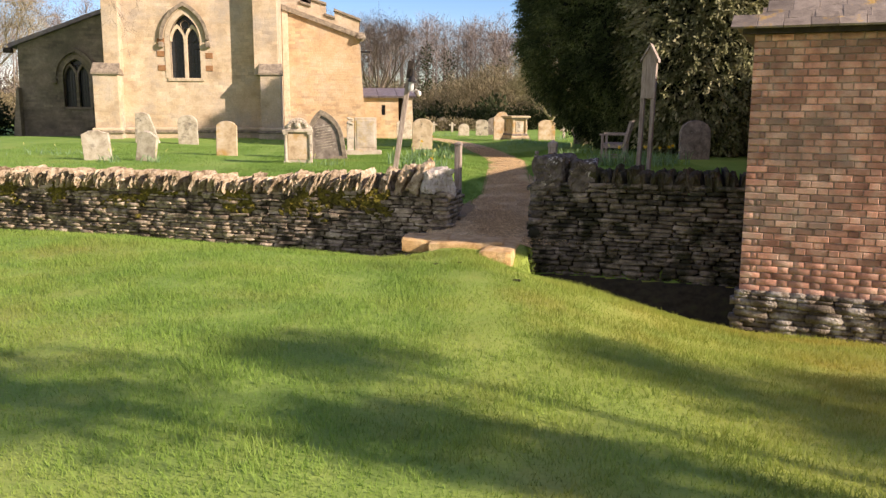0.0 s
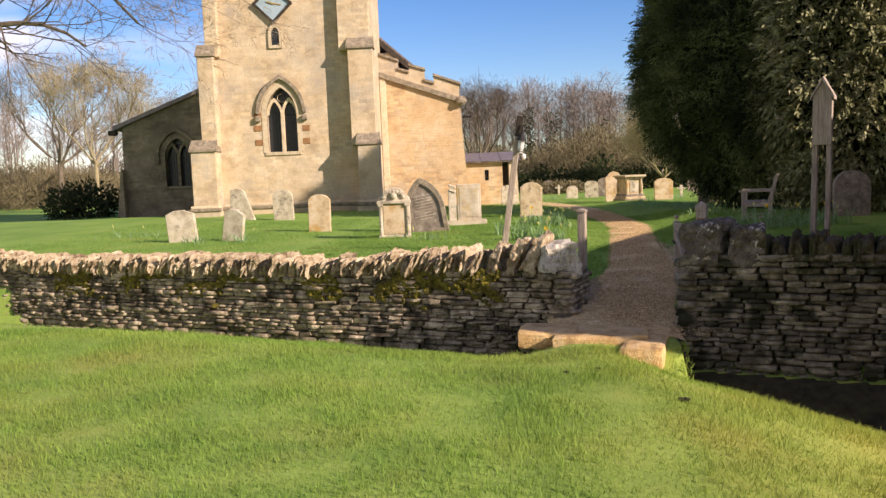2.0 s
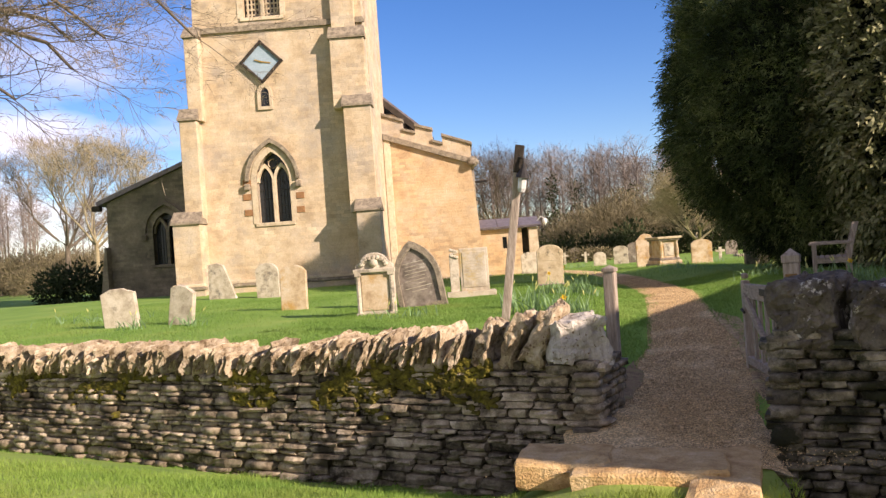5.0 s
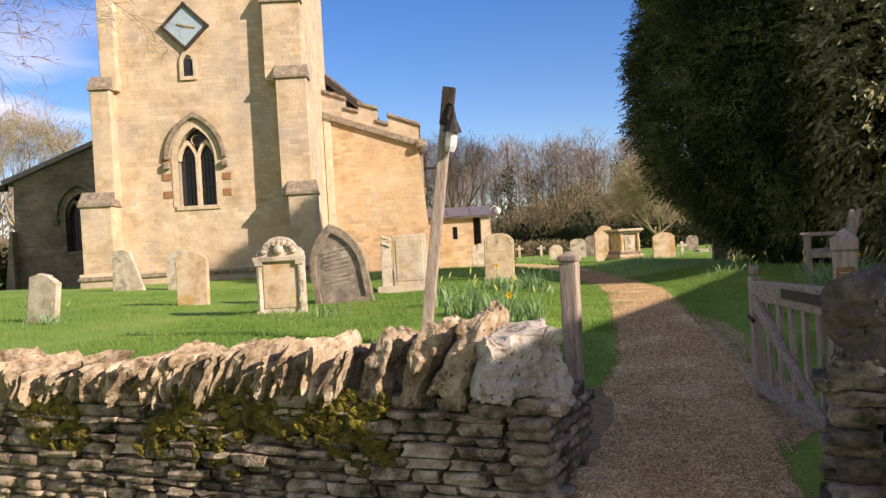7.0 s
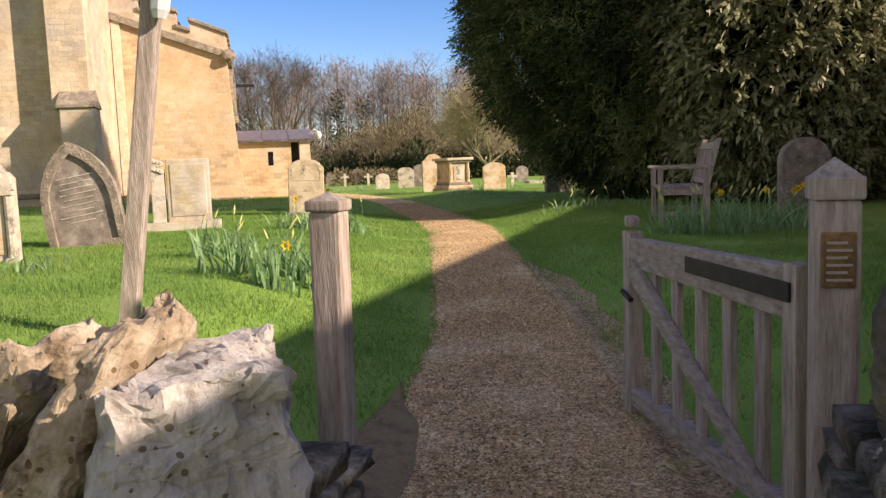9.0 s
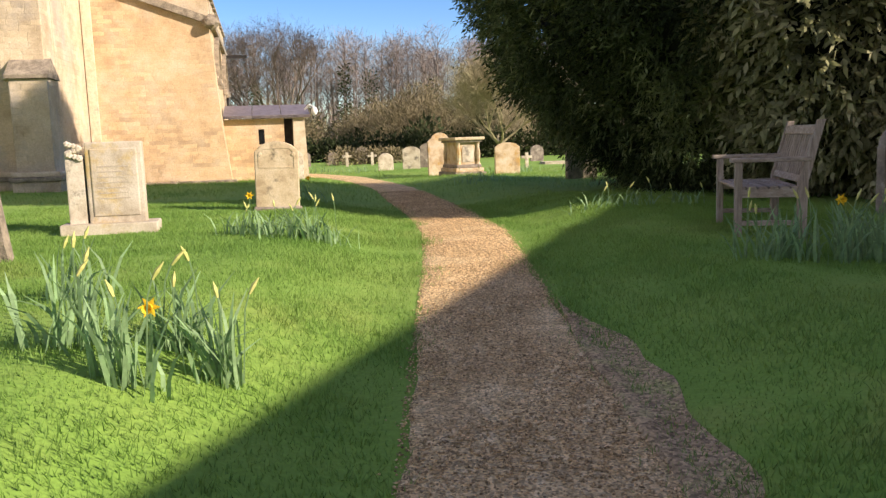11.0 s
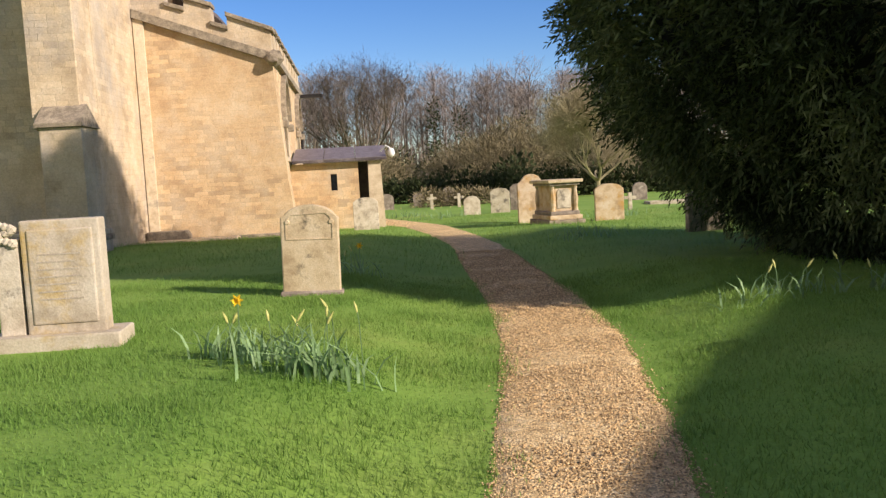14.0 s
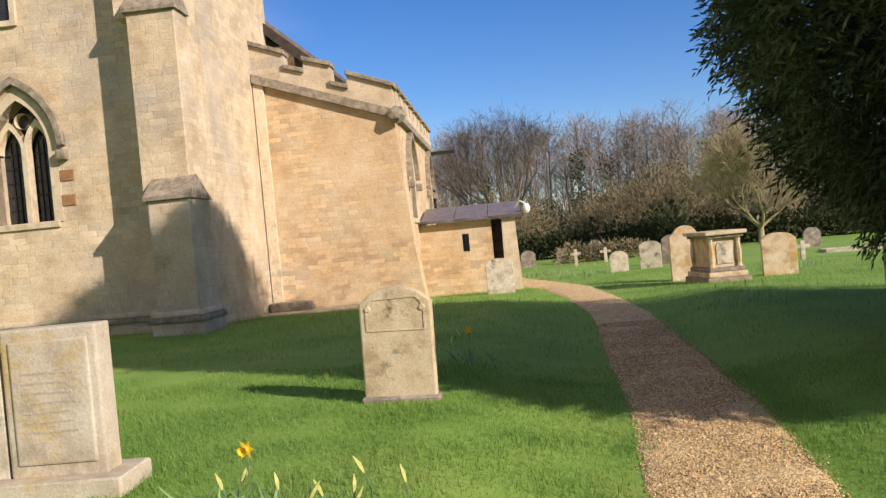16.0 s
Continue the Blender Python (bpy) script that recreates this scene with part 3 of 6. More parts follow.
PATH_LINE = [(11.0, 0.35, -0.17, 0.75), (12.2, 0.5, -0.13, 0.7), (13.0, 0.68, -0.04, 0.68), (14.0, 0.9, 0.0, 0.66), (16.0, 1.28, 0.08, 0.56), (18.3, 1.42, 0.26, 0.47),
             (20.5, 1.62, 0.28, 0.48), (22.5, 1.76, 0.28, 0.5), (24.5, 1.72, 0.28, 0.5), (27.5, 1.5, 0.29, 0.5), (31.3, 1.25, 0.3, 0.47), (35.0, 0.7, 0.28, 0.5), (38.7, 0.0, 0.25, 0.6),
             (41.0, -0.9, 0.24, 0.7), (46.0, -2.6, 0.2, 0.7)]
P_Y, P_X, P_Z, P_W = (np.array(c) for c in zip(*PATH_LINE))
BANK = ((12.2, 1.06), (11.0, 1.04), (10.7, 1.04), (10.4, 1.7), (10.15, 2.5), (9.85, 3.4), (9.5, 4.5), (9.0, 6.0))
B_Y, B_X = (np.array(c[::-1]) for c in zip(*BANK))


def ease(a):
    a = np.clip(a, 0, 1)
    return a * a * (3 - 2 * a)


def land(x, y):
    """Height of the ground, for numbers or arrays."""
    x, y = np.asarray(x, float), np.asarray(y, float)
    d = (12.56 - SLOPE * x - y) / NORM                   # distance in front of the wall
    lawn = -0.07 - 0.62 * np.clip(1 - d / 2.9, 0, 1) ** 1.5 - 0.004 * np.maximum(-x - 3, 0) ** 1.2 + 0.02 * np.sin(x * 0.9 + y * 0.5)
    lawn = lawn + 0.36 * ease(1 - np.abs(x - 0.15) / 1.0) * ease((1.1 - x) / 0.25) * ease(1 - d / 2.6) * (d < 2.9)
    side = x - np.interp(y, B_Y, B_X)
    lawn = lawn - 0.58 * ease((x - 0.2) / 3.4) * ease((y - 2.5) / 6.5) * (d > 0)
    lawn = lawn + (-0.62 - 0.45 * ease((d - 0.15) / 0.8) - lawn) * ease(side / 0.3) * ease((y - 7.6) / 1.2)
    yard = 0.47 + 0.08 * ease((-x - 3) / 8) * ease((y - 19) / 8) - 0.06 * ease((x - 2) / 3) - 0.22 * ease((y - 31) / 8) + 0.02 * np.sin(x * 0.7 - y * 0.6)
    yard = yard - 0.12 * ease(1 - (y - 14.0) / 4.0) * ease((x + 3) / 4)
    off = np.abs(x - np.interp(y, P_Y, P_X)) - np.interp(y, P_Y, P_W)
    yard = yard + (np.interp(y, P_Y, P_Z) - 0.006 - yard) * ease(1 - off / 1.5) * (y < 46.5)
    back = ease((-d - 0.05) / 0.3)
    gap = ease(1 - np.maximum(np.abs(x - 0.55) - 0.55, 0) / 0.1)
    back = np.where(gap > 0.5, ease((-d + 1.35) / 0.5), back)
    return lawn + (yard - lawn) * back


def sheet(name, xs, ys, mat_, lift=0.0, **tags):
    gx, gy = np.meshgrid(xs, ys)
    gz = land(gx, gy) + lift
    n, k = len(xs), len(ys)
    idx = np.arange(n * k).reshape(k, n)
    faces = np.stack([idx[:-1, :-1], idx[:-1, 1:], idx[1:, 1:], idx[1:, :-1]], -1).reshape(-1, 4)
    ob = raw(name, np.stack([gx, gy, gz], -1).reshape(-1, 3), faces, mat_, **tags)
    ob.data.shade_smooth()
    return ob


xs = np.unique(np.concatenate([-np.geomspace(9, 900, 26), np.arange(-9, 9.01, 0.12), np.geomspace(9, 900, 26)]))
ys = np.unique(np.concatenate([-np.geomspace(2, 900, 24), np.arange(-2, 27, 0.12), np.arange(27, 48, 0.5), np.geomspace(48, 1200, 28)]))
ground = sheet("ground", xs, ys, M["grass"], kind="structure", label="mown green lawn and churchyard grass", category="ground")
ground.data.materials.append(M["lawn"])
for p in ground.data.polygons:
    if p.center.y < 12.5 - SLOPE * p.center.x:
        p.material_index = 1

# gravel path, a thin crowned sheet laid on the ground
pv, pf = [], []
py = np.arange(11.75, 46.0, 0.14)
for i, y in enumerate(py):
    cx, w = np.interp(y, P_Y, P_X), np.interp(y, P_Y, P_W)
    tilt = -SLOPE if y < 14 else -SLOPE * max(0.0, 1 - (y - 14) / 3)
    for j in range(13):
        s = j / 6 - 1
        ww = w * (1.03 + 0.10 * noise.noise((y * 1.3, s * 0.2, 3)) + 0.07 * noise.noise((y * 4.5, s * 0.3, 8)))
        x = cx + s * ww
        yy = y + tilt * (x - cx) * (0.9 if y < 13 else 0.4)
        z = float(np.interp(yy, P_Y, P_Z)) - 0.008 + 0.016 * (1 - abs(s) ** 3) + 0.007 * noise.noise((x * 2, y * 2, 0)) - (0.03 if abs(s) > 0.99 else 0)
        pv.append((x, yy, z + 0.004))
    if i:
        for j in range(12):
            a = i * 13 + j
            pf.append((a - 13, a - 12, a + 1, a))
path_ob = raw("path", pv, pf, M["gravel"], kind="structure", label="worn ochre gravel path through the churchyard", category="path")
path_ob.data.shade_smooth()



# ---- church ----
C = pose(-8.7, 31.6, 0, 0, 0, 7)
church = thing("church", C, "honey-coloured stone parish church with a west tower", "church")
WIN = dict(cx=-0.48, half=0.53, sill=2.7, spring=4.05, apex=4.95)
BELL = dict(cx=-0.47, half=0.6, sill=9.28, spring=10.6, apex=11.3)
NICHE = arch(-0.54, 0.14, 6.4, 6.8, 7.02, 5)
tower = part("tower_wall", pierced([(-2.85, -0.3), (2.78, -0.3), (2.72, 8.9), (2.6, 15), (-2.6, 15), (-2.72, 8.9)], [arch(**WIN), arch(**BELL)], 0, 0.8), M["church"], church)
for a in ((-2.85, -2.05, 0.8, 5.6), (1.98, 2.76, 0.8, 5.6), (-2.05, 1.98, 4.8, 5.6)):
    part("tower_side", box(*a, -0.3, 15), M["church"], church)
part("tower_roof", box(-2.5, 2.5, 0.2, 5.4, 14.7, 14.9), M["lead"], church)
part("string_course", prism([(-2.8, 8.84), (2.8, 8.84), (2.8, 8.93), (2.74, 9.02), (-2.74, 9.02), (-2.8, 8.93)], -0.09, 0.0), M["weathering"], church, "weathered moulded string course")


def buttress(stages, m, seed):
    """Stages of (x0, x1, projection, z0, z1), each closed by a sloped weathering."""
    root = thing("buttress", m, "", "")
    root.parent = church
    for k, (x0, x1, pr, z0, z1) in enumerate(stages):
        part("shaft", box(x0, x1, -pr, 0.02, z0, z1, 0.02, 0.006, seed + k), M["church"], root)
        nxt = stages[k + 1][2] if k + 1 < len(stages) else 0.02
        b = bmesh.new()
        vs = [b.verts.new(p) for p in ((x0 - 0.05, -pr - 0.07, z1), (x1 + 0.05, -pr - 0.07, z1), (x1 + 0.05, -pr - 0.07, z1 + 0.07), (x0 - 0.05, -pr - 0.07, z1 + 0.07),
                                       (x0 - 0.03, -nxt + 0.02, z1 + 0.42), (x1 + 0.03, -nxt + 0.02, z1 + 0.42), (x0 - 0.05, 0.0, z1), (x1 + 0.05, 0.0, z1))]
        for f in ((0, 1, 2, 3), (3, 2, 5, 4), (0, 3, 4, 6), (1, 7, 5, 2), (6, 4, 5, 7), (0, 6, 7, 1)):
            b.faces.new([vs[i] for i in f])
        part("weathering", b, M["weathering"], root)
    return root


buttress([(2.22, 2.95, 0.95, -0.3, 2.8), (2.0, 2.86, 0.6, 2.8, 6.1), (1.68, 2.76, 0.36, 6.1, 8.3), (1.75, 2.5, 0.2, 8.3, 10.6)], Matrix(), 3)
buttress([(-3.55, -2.7, 0.75, -0.3, 2.78), (-3.2, -2.66, 0.5, 2.78, 6.05), (-2.95, -2.5, 0.3, 6.05, 8.7)], Matrix(), 9)
for x0, x1, y0, y1 in ((-3.62, 3.06, -0.14, 0.0), (2.14, 3.06, -1.07, -0.95), (2.95, 3.06, -0.95, -0.14), (-3.62, -2.62, -0.88, -0.75)):
    part("plinth_course", box(x0, x1, y0, y1, -0.1, 0.72, 0.02), M["church"], church)
    part("plinth_moulding", box(x0 - 0.05, x1 + 0.05, y0 - 0.06, y1, 0.72, 0.82, 0.035), M["weathering"], church, "weathered dark plinth moulding")
    part("plinth_weathering", box(x0 - 0.01, x1 + 0.01, y0 - 0.01, y1, 0.82, 0.92, 0.03), M["ashlar"], church)


def church_window(cx, half, sill, spring, apex, m, lights=2, hood=True, louvre=False, stone="ashlar", drip="weathering"):
    root = new("window")
    root.parent, root.matrix_basis = church, m
    outer = arch(cx, half, sill, spring, apex)
    part("surround", ring(arch(cx, half + 0.17, sill - 0.02, spring, apex + 0.2), outer, -0.02, 0.22), M[stone], root, "pale dressed stone surround")
    if hood:
        o = arch(cx, half + 0.34, spring - 0.1, spring, apex + 0.42)[2:]
        i = arch(cx, half + 0.23, spring - 0.1, spring, apex + 0.28)[2:]
        b = bmesh.new()
        vs = [[b.verts.new((x, y, z)) for x, z in pts] for pts in (o, i) for y in (-0.13, 0.0)]
        for k in range(len(o) - 1):
            b.faces.new((vs[0][k], vs[0][k + 1], vs[2][k + 1], vs[2][k]))
            b.faces.new((vs[0][k], vs[1][k], vs[1][k + 1], vs[0][k + 1]))
            b.faces.new((vs[2][k], vs[2][k + 1], vs[3][k + 1], vs[3][k]))
        part("hood_mould", b, M[drip], root, "arched drip moulding over the window")
        for sx in (-1, 1):
            part("label_stop", box(cx + sx * (half + 0.29) - 0.09, cx + sx * (half + 0.29) + 0.09, -0.17, 0.0, spring - 0.28, spring - 0.08, 0.04), M[drip], root)
    part("window_sill", prism([(cx - half - 0.1, sill - 0.12), (cx + half + 0.1, sill - 0.12), (cx + half + 0.1, sill), (cx - half - 0.1, sill)], -0.05, 0.3, 0.015), M[stone], root)
    gl = bmesh.new()
    gl.faces.new([gl.verts.new((x, 0.34, z)) for x, z in outer])
    part("glazing", gl, M["leading"], root, "dark leaded glass")
    w = 2 * half / lights
    for k in range(1, lights):
        x = cx - half + w * k
        part("mullion", box(x - 0.06, x + 0.06, 0.1, 0.3, sill, spring + 0.05, 0.02), M[stone], root)
    for k in range(lights):
        x = cx - half + w * (k + 0.5)
        lo = arch(x, w / 2 - 0.05, spring - 0.3, spring - 0.05, spring + 0.42, 6)[2:]
        hi = arch(x, w / 2 + 0.02, spring - 0.3, spring - 0.05, spring + 0.56, 6)[2:]
        b = bmesh.new()
        for y in (0.12, 0.28):
            vl = [b.verts.new((p[0], y, p[1])) for p in lo]
            vh = [b.verts.new((p[0], y, p[1])) for p in hi]
            for j in range(len(lo) - 1):
                b.faces.new((vl[j], vl[j + 1], vh[j + 1], vh[j]))
        b.verts.ensure_lookup_table()
        n = len(lo)
        for j in range(n - 1):
            b.faces.new((b.verts[j], b.verts[j + 1], b.verts[2 * n + j + 1], b.verts[2 * n + j]))
        part("tracery", b, M[stone], root)
        if louvre:
            g = bmesh.new()
            for j in range(8):
                for i in range(4):
                    xx, zz = x - w * 0.36 + i * w * 0.21, sill + 0.1 + j * 0.17
                    box(xx, xx + 0.045, 0.24, 0.3, sill, spring + 0.3, bm=g)
                    break
                box(x - w * 0.4, x + w * 0.4, 0.24, 0.3, sill + 0.12 + j * 0.17, sill + 0.17 + j * 0.17, bm=g)
            for i in range(4):
                xx = x - w * 0.33 + i * w * 0.2
                box(xx, xx + 0.045, 0.235, 0.3, sill, spring + 0.3, bm=g)
            part("lattice", g, M[stone], root, "pierced stone bell-opening lattice")
        else:
            g = bmesh.new()
            for j in range(1, int((spring - sill) / 0.26) + 1):
                box(x - w / 2 + 0.05, x + w / 2 - 0.05, 0.31, 0.335, sill + j * 0.26, sill + j * 0.26 + 0.018, bm=g)
            for i in (-1, 0, 1):
                box(x + i * w * 0.2 - 0.006, x + i * w * 0.2 + 0.006, 0.315, 0.335, sill, spring + 0.2, bm=g)
            part("saddle_bar", g, M["iron"], root)
    oc = bmesh.new()
    bmesh.ops.create_cone(oc, cap_ends=False, segments=16, radius1=half * 0.28, radius2=half * 0.28, depth=0.16, matrix=Matrix.Translation((cx, 0.2, apex - 0.36)) @ Matrix.Rotation(radians(90), 4, "X"))
    part("tracery", oc, M[stone], root)
    return root


I4 = Matrix()
church_window(**WIN, m=I4)
church_window(**BELL, m=I4, hood=False, louvre=True)
for sx, zz in ((-0.84, 2.95), (-0.86, 3.45), (0.83, 2.95), (0.84, 3.4), (-0.84, 3.9)):
    x = WIN["cx"] + sx
    part("quoin", box(x - 0.13, x + 0.13, -0.025, 0.05, zz, zz + 0.2, 0.012), M["ironstone"], church, "brown ironstone jamb block")
# statue niche
part("niche", ring(arch(-0.54, 0.24, 6.3, 6.8, 7.18, 5), NICHE, -0.07, 0.03), M["ashlar"], church)
nb = bmesh.new()
nb.faces.new([nb.verts.new((x, -0.006, z)) for x, z in NICHE])
part("niche_shade", nb, M["leading"], church)
# diamond clock
clk = new("clock")
clk.parent, clk.matrix_basis = church, Matrix.Translation((-0.57, -0.03, 7.82)) @ Matrix.Rotation(radians(45), 4, "Y")
part("dial", box(-0.42, 0.42, -0.04, 0.02, -0.42, 0.42), M["clock"], clk, "faded blue dial")
for a in range(4):
    part("frame", box(-0.5, 0.5, -0.1, 0.03, 0.41, 0.49, 0.015), M["darkwood"], clk, "dark timber frame", Matrix.Rotation(radians(90 * a), 4, "Y"))
part("hand", box(-0.02, 0.02, -0.06, -0.045, -0.05, 0.3), M["gilt"], clk, "gilded clock hand", Matrix.Rotation(radians(55), 4, "Y"))
part("hand", box(-0.02, 0.02, -0.075, -0.062, -0.05, 0.22), M["gilt"], clk, "gilded clock hand", Matrix.Rotation(radians(245), 4, "Y"))

# north aisle, in shade that is also painted into its stone
NW = dict(cx=-5.45, half=0.5, sill=1.65, spring=2.85, apex=3.55)
part("north_aisle_wall", pierced([(-7.7, -0.3), (-2.7, -0.3), (-2.7, 5.95), (-7.6, 4.05)], [arch(**NW)], 4.0, 4.7), M["church_shaded"], church)
part("north_aisle_side", box(-7.65, -7.0, 4.7, 14, -0.3, 4.0), M["church_shaded"], church)
church_window(**NW, m=Matrix.Translation((0, 4.0, 0)), hood=True, stone="church_shaded", drip="church_shaded")
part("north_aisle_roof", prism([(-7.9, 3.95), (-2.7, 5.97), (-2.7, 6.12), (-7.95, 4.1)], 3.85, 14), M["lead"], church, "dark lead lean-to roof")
part("buttress_pier", prism([(-7.95, -0.3), (-7.55, -0.3), (-7.55, 2.4), (-7.62, 2.4)], 3.6, 4.0), M["church_shaded"], church)
part("gutter_spout", box(-8.05, -7.75, 3.7, 4.0, 3.75, 3.95, 0.03), M["darkwood"], church)

# south aisle with sloping crenellated parapet
part("south_aisle_wall", pierced([(2.6, -0.3), (6.35, -0.3), (6.12, 1.6), (5.95, 4.0), (5.9, 4.6), (2.6, 5.8)], [], 4.0, 4.7), M["aisle"], church)
SW = [dict(cx=6.3, half=0.55, sill=2.3, spring=3.3, apex=4.05), dict(cx=11.0, half=0.55, sill=2.3, spring=3.3, apex=4.05)]
SIDE = Matrix.Translation((5.93, 0, 0)) @ Matrix.Rotation(radians(90), 4, "Z")
part("south_aisle_side", pierced([(4.702, -0.3), (13.0, -0.3), (13.0, 4.6), (4.702, 4.6)], [arch(**w) for w in SW], 0.0, 0.7), M["aisle"], church, m=SIDE)
for w in SW:
    church_window(**w, m=SIDE)
part("string_course", prism([(2.78, 5.62), (5.95, 4.5), (6.06, 4.5), (6.06, 4.66), (2.78, 5.82)], 3.86, 4.0), M["weathering"], church, "weathered moulded string course")
part("string_course", prism([(4.0, 4.5), (13.0, 4.5), (13.0, 4.66), (4.0, 4.66)], -0.12, 0.0), M["weathering"], church, "weathered moulded string course", m=SIDE)
par = [(2.72, 5.8), (5.93, 4.64), (5.93, 5.22), (4.94, 5.6), (4.92, 5.27), (4.6, 5.4), (4.58, 5.82), (3.98, 6.02), (3.95, 5.74), (3.55, 5.88), (3.53, 6.2), (2.72, 6.52)]
part("parapet", prism(par, 3.98, 4.35), M["church"], church)
for a, b in (((4.94, 5.6), (5.97, 5.2)), ((4.58, 5.4), (4.92, 5.27)), ((3.98, 6.02), (4.58, 5.82)), ((3.55, 5.88), (3.95, 5.74)), ((2.72, 6.52), (3.53, 6.2))):
    part("coping_stone", prism([(a[0] - 0.03, a[1]), (b[0] + 0.03, b[1]), (b[0] + 0.03, b[1] + 0.1), (a[0] - 0.03, a[1] + 0.1)], 3.9, 4.43, 0.015), M["weathering"], church)
part("parapet", box(4.352, 13.0, -0.02, 0.35, 4.64, 4.95), M["church"], church, m=SIDE)
for k in range(9):
    y = 4.36 + k * 0.96
    part("merlon", box(y, y + 0.6, -0.02, 0.35, 4.95, 5.24), M["church"], church, m=SIDE)
    part("coping_stone", box(y - 0.04, y + 0.64, -0.09, 0.42, 5.24, 5.33, 0.02), M["weathering"], church, m=SIDE)
gar = bmesh.new()
bmesh.ops.create_icosphere(gar, subdivisions=2, radius=0.2, matrix=Matrix.Translation((5.98, 3.86, 4.55)))
for v in gar.verts:
    v.co += Vector((1, -1, 0)) * 0.09 * noise.noise(v.co * 6) + Vector((0, 0, 0.08)) * noise.noise(v.co * 9)
part("carved_head", gar, M["weathering"], church, "worn carved corner stone")
part("pilaster", box(2.78, 3.02, 3.93, 4.0, 0.3, 5.6, 0.01), M["ashlar"], church)
part("plinth_course", prism([(2.8, 0.2), (3.75, 0.2), (3.75, 0.5), (3.68, 0.62), (2.8, 0.62)], 3.55, 4.0, 0.02), M["weathering"], church, "broken stump of plinth moulding")
part("plinth_course", box(3.75, 6.4, 3.86, 4.0, 0.0, 0.42, 0.03), M["weathering"], church, "weathered plinth footing")
part("wall_footing", box(2.7, 4.9, 3.0, 3.9, 0.0, 0.42, 0.05), M["ashlar"], church)
part("down_pipe", rod([(5.99, 12.0, 0.2), (5.99, 12.0, 4.4)], 0.05), M["iron"], church)
part("gutter_spout", box(5.95, 6.75, 11.9, 12.05, 4.42, 4.52), M["iron"], church)
part("south_aisle_roof", prism([(2.7, 6.3), (5.6, 4.7), (5.6, 4.8), (2.7, 6.4)], 4.35, 13), M["lead"], church)
part("nave_wall", box(-3.6, 3.4, 5.6, 20, 0, 6.8), M["church"], church)
part("nave_roof", prism([(-4.2, 6.0), (0, 9.75), (4.45, 5.8), (4.5, 5.95), (0, 9.95), (-4.25, 6.15)], 5.6, 20), M["lead"], church, "steep dark lead nave roof")
part("verge_board", prism([(0.0, 9.55), (4.5, 5.55), (4.6, 5.75), (0.0, 9.8)], 5.35, 5.6), M["darkwood"], church, "dark timber verge board")
part("east_wall", box(3.4, 5.3, 12.6, 13.0, 0, 4.6), M["aisle"], church)

# lean-to annex on the south side
part("annex_wall", pierced([(5.9, -0.1), (7.8, -0.1), (7.8, 2.1), (5.9, 2.1)], [[(7.02, 1.33), (7.2, 1.33), (7.2, 1.79), (7.02, 1.79)]], 7.0, 7.4), M["aisle"], church)
part("annex_pier", prism([(8.05, -0.1), (8.5, -0.1), (8.42, 2.1), (8.08, 2.1)], 6.9, 7.6), M["ashlar"], church)
part("annex_side", box(8.05, 8.42, 7.6, 10.5, -0.1, 2.1), M["aisle"], church)
part("annex_door", box(7.8, 8.06, 7.25, 7.35, 0, 2.1), M["darkwood"], church, "dark timber door in shade")
part("annex_shade", box(6.9, 7.3, 7.32, 7.36, 1.2, 1.9), M["leading"], church)
for k in range(3):
    x0 = 6.0 + k * 0.87
    part("lead_sheet", prism([(x0, 2.12), (x0 + 0.86, 2.12), (x0 + 0.86, 2.2), (x0, 2.2)], 6.75, 6.8), M["lead"], church)
    b = bmesh.new()
    q = [(x0, 6.75, 2.12), (x0 + 0.85, 6.75, 2.12), (x0 + 0.85, 8.7, 2.52), (x0, 8.7, 2.52)]
    lo = [b.verts.new(p) for p in q]
    hi = [b.verts.new((p[0], p[1], p[2] + 0.07)) for p in q]
    b.faces.new(lo[::-1]); b.faces.new(hi)
    for i in range(4):
        b.faces.new((lo[i], lo[(i + 1) % 4], hi[(i + 1) % 4], hi[i]))
    part("lead_sheet", b, M["lead"], church)
bm = rod([(8.45, 7.0, 2.35), (8.6, 6.9, 2.5), (8.72, 6.85, 2.42)], 0.025)
part("lamp_arm", bm, M["white"], church)
bm = bmesh.new()
bmesh.ops.create_uvsphere(bm, u_segments=12, v_segments=8, radius=0.1, matrix=Matrix.Translation((8.74, 6.85, 2.3)) @ Matrix.Diagonal((1, 1, 1.3, 1)))
part("lamp_globe", bm, M["white"], church, "white wall lamp globe", smooth=True)


# ---- brick barn beside the gate ----
B = pose(3.38, 9.88, 0, 0, 0, -23.8)
barn = thing("barn", B, "old red brick barn with whitewashed plinth and stone-slate roof", "barn")
part("wall_core", box(0.04, 6.5, 0.012, 22.0, -1.2, 2.49), M["mortar"], barn)
part("side_wall", box(0.0, 0.06, 0.06, 22.0, -0.4, 2.49), M["brick_far"], barn)
hip = bmesh.new()
hv = [hip.verts.new(p) for p in ((-0.2, -0.2, 2.53), (6.7, -0.2, 2.53), (6.7, 22.2, 2.53), (-0.2, 22.2, 2.53), (3.25, 3.2, 4.35), (3.25, 18.8, 4.35))]
for f in ((0, 1, 4), (1, 2, 5, 4), (2, 3, 5), (3, 0, 4, 5), (3, 2, 1, 0)):
    hip.faces.new([hv[i] for i in f])
part("roof", hip, M["slate"], barn, "hipped stone-slate roof")
part("eaves_board", box(-0.12, 6.6, -0.12, -0.02, 2.45, 2.53), M["darkwood"], barn)


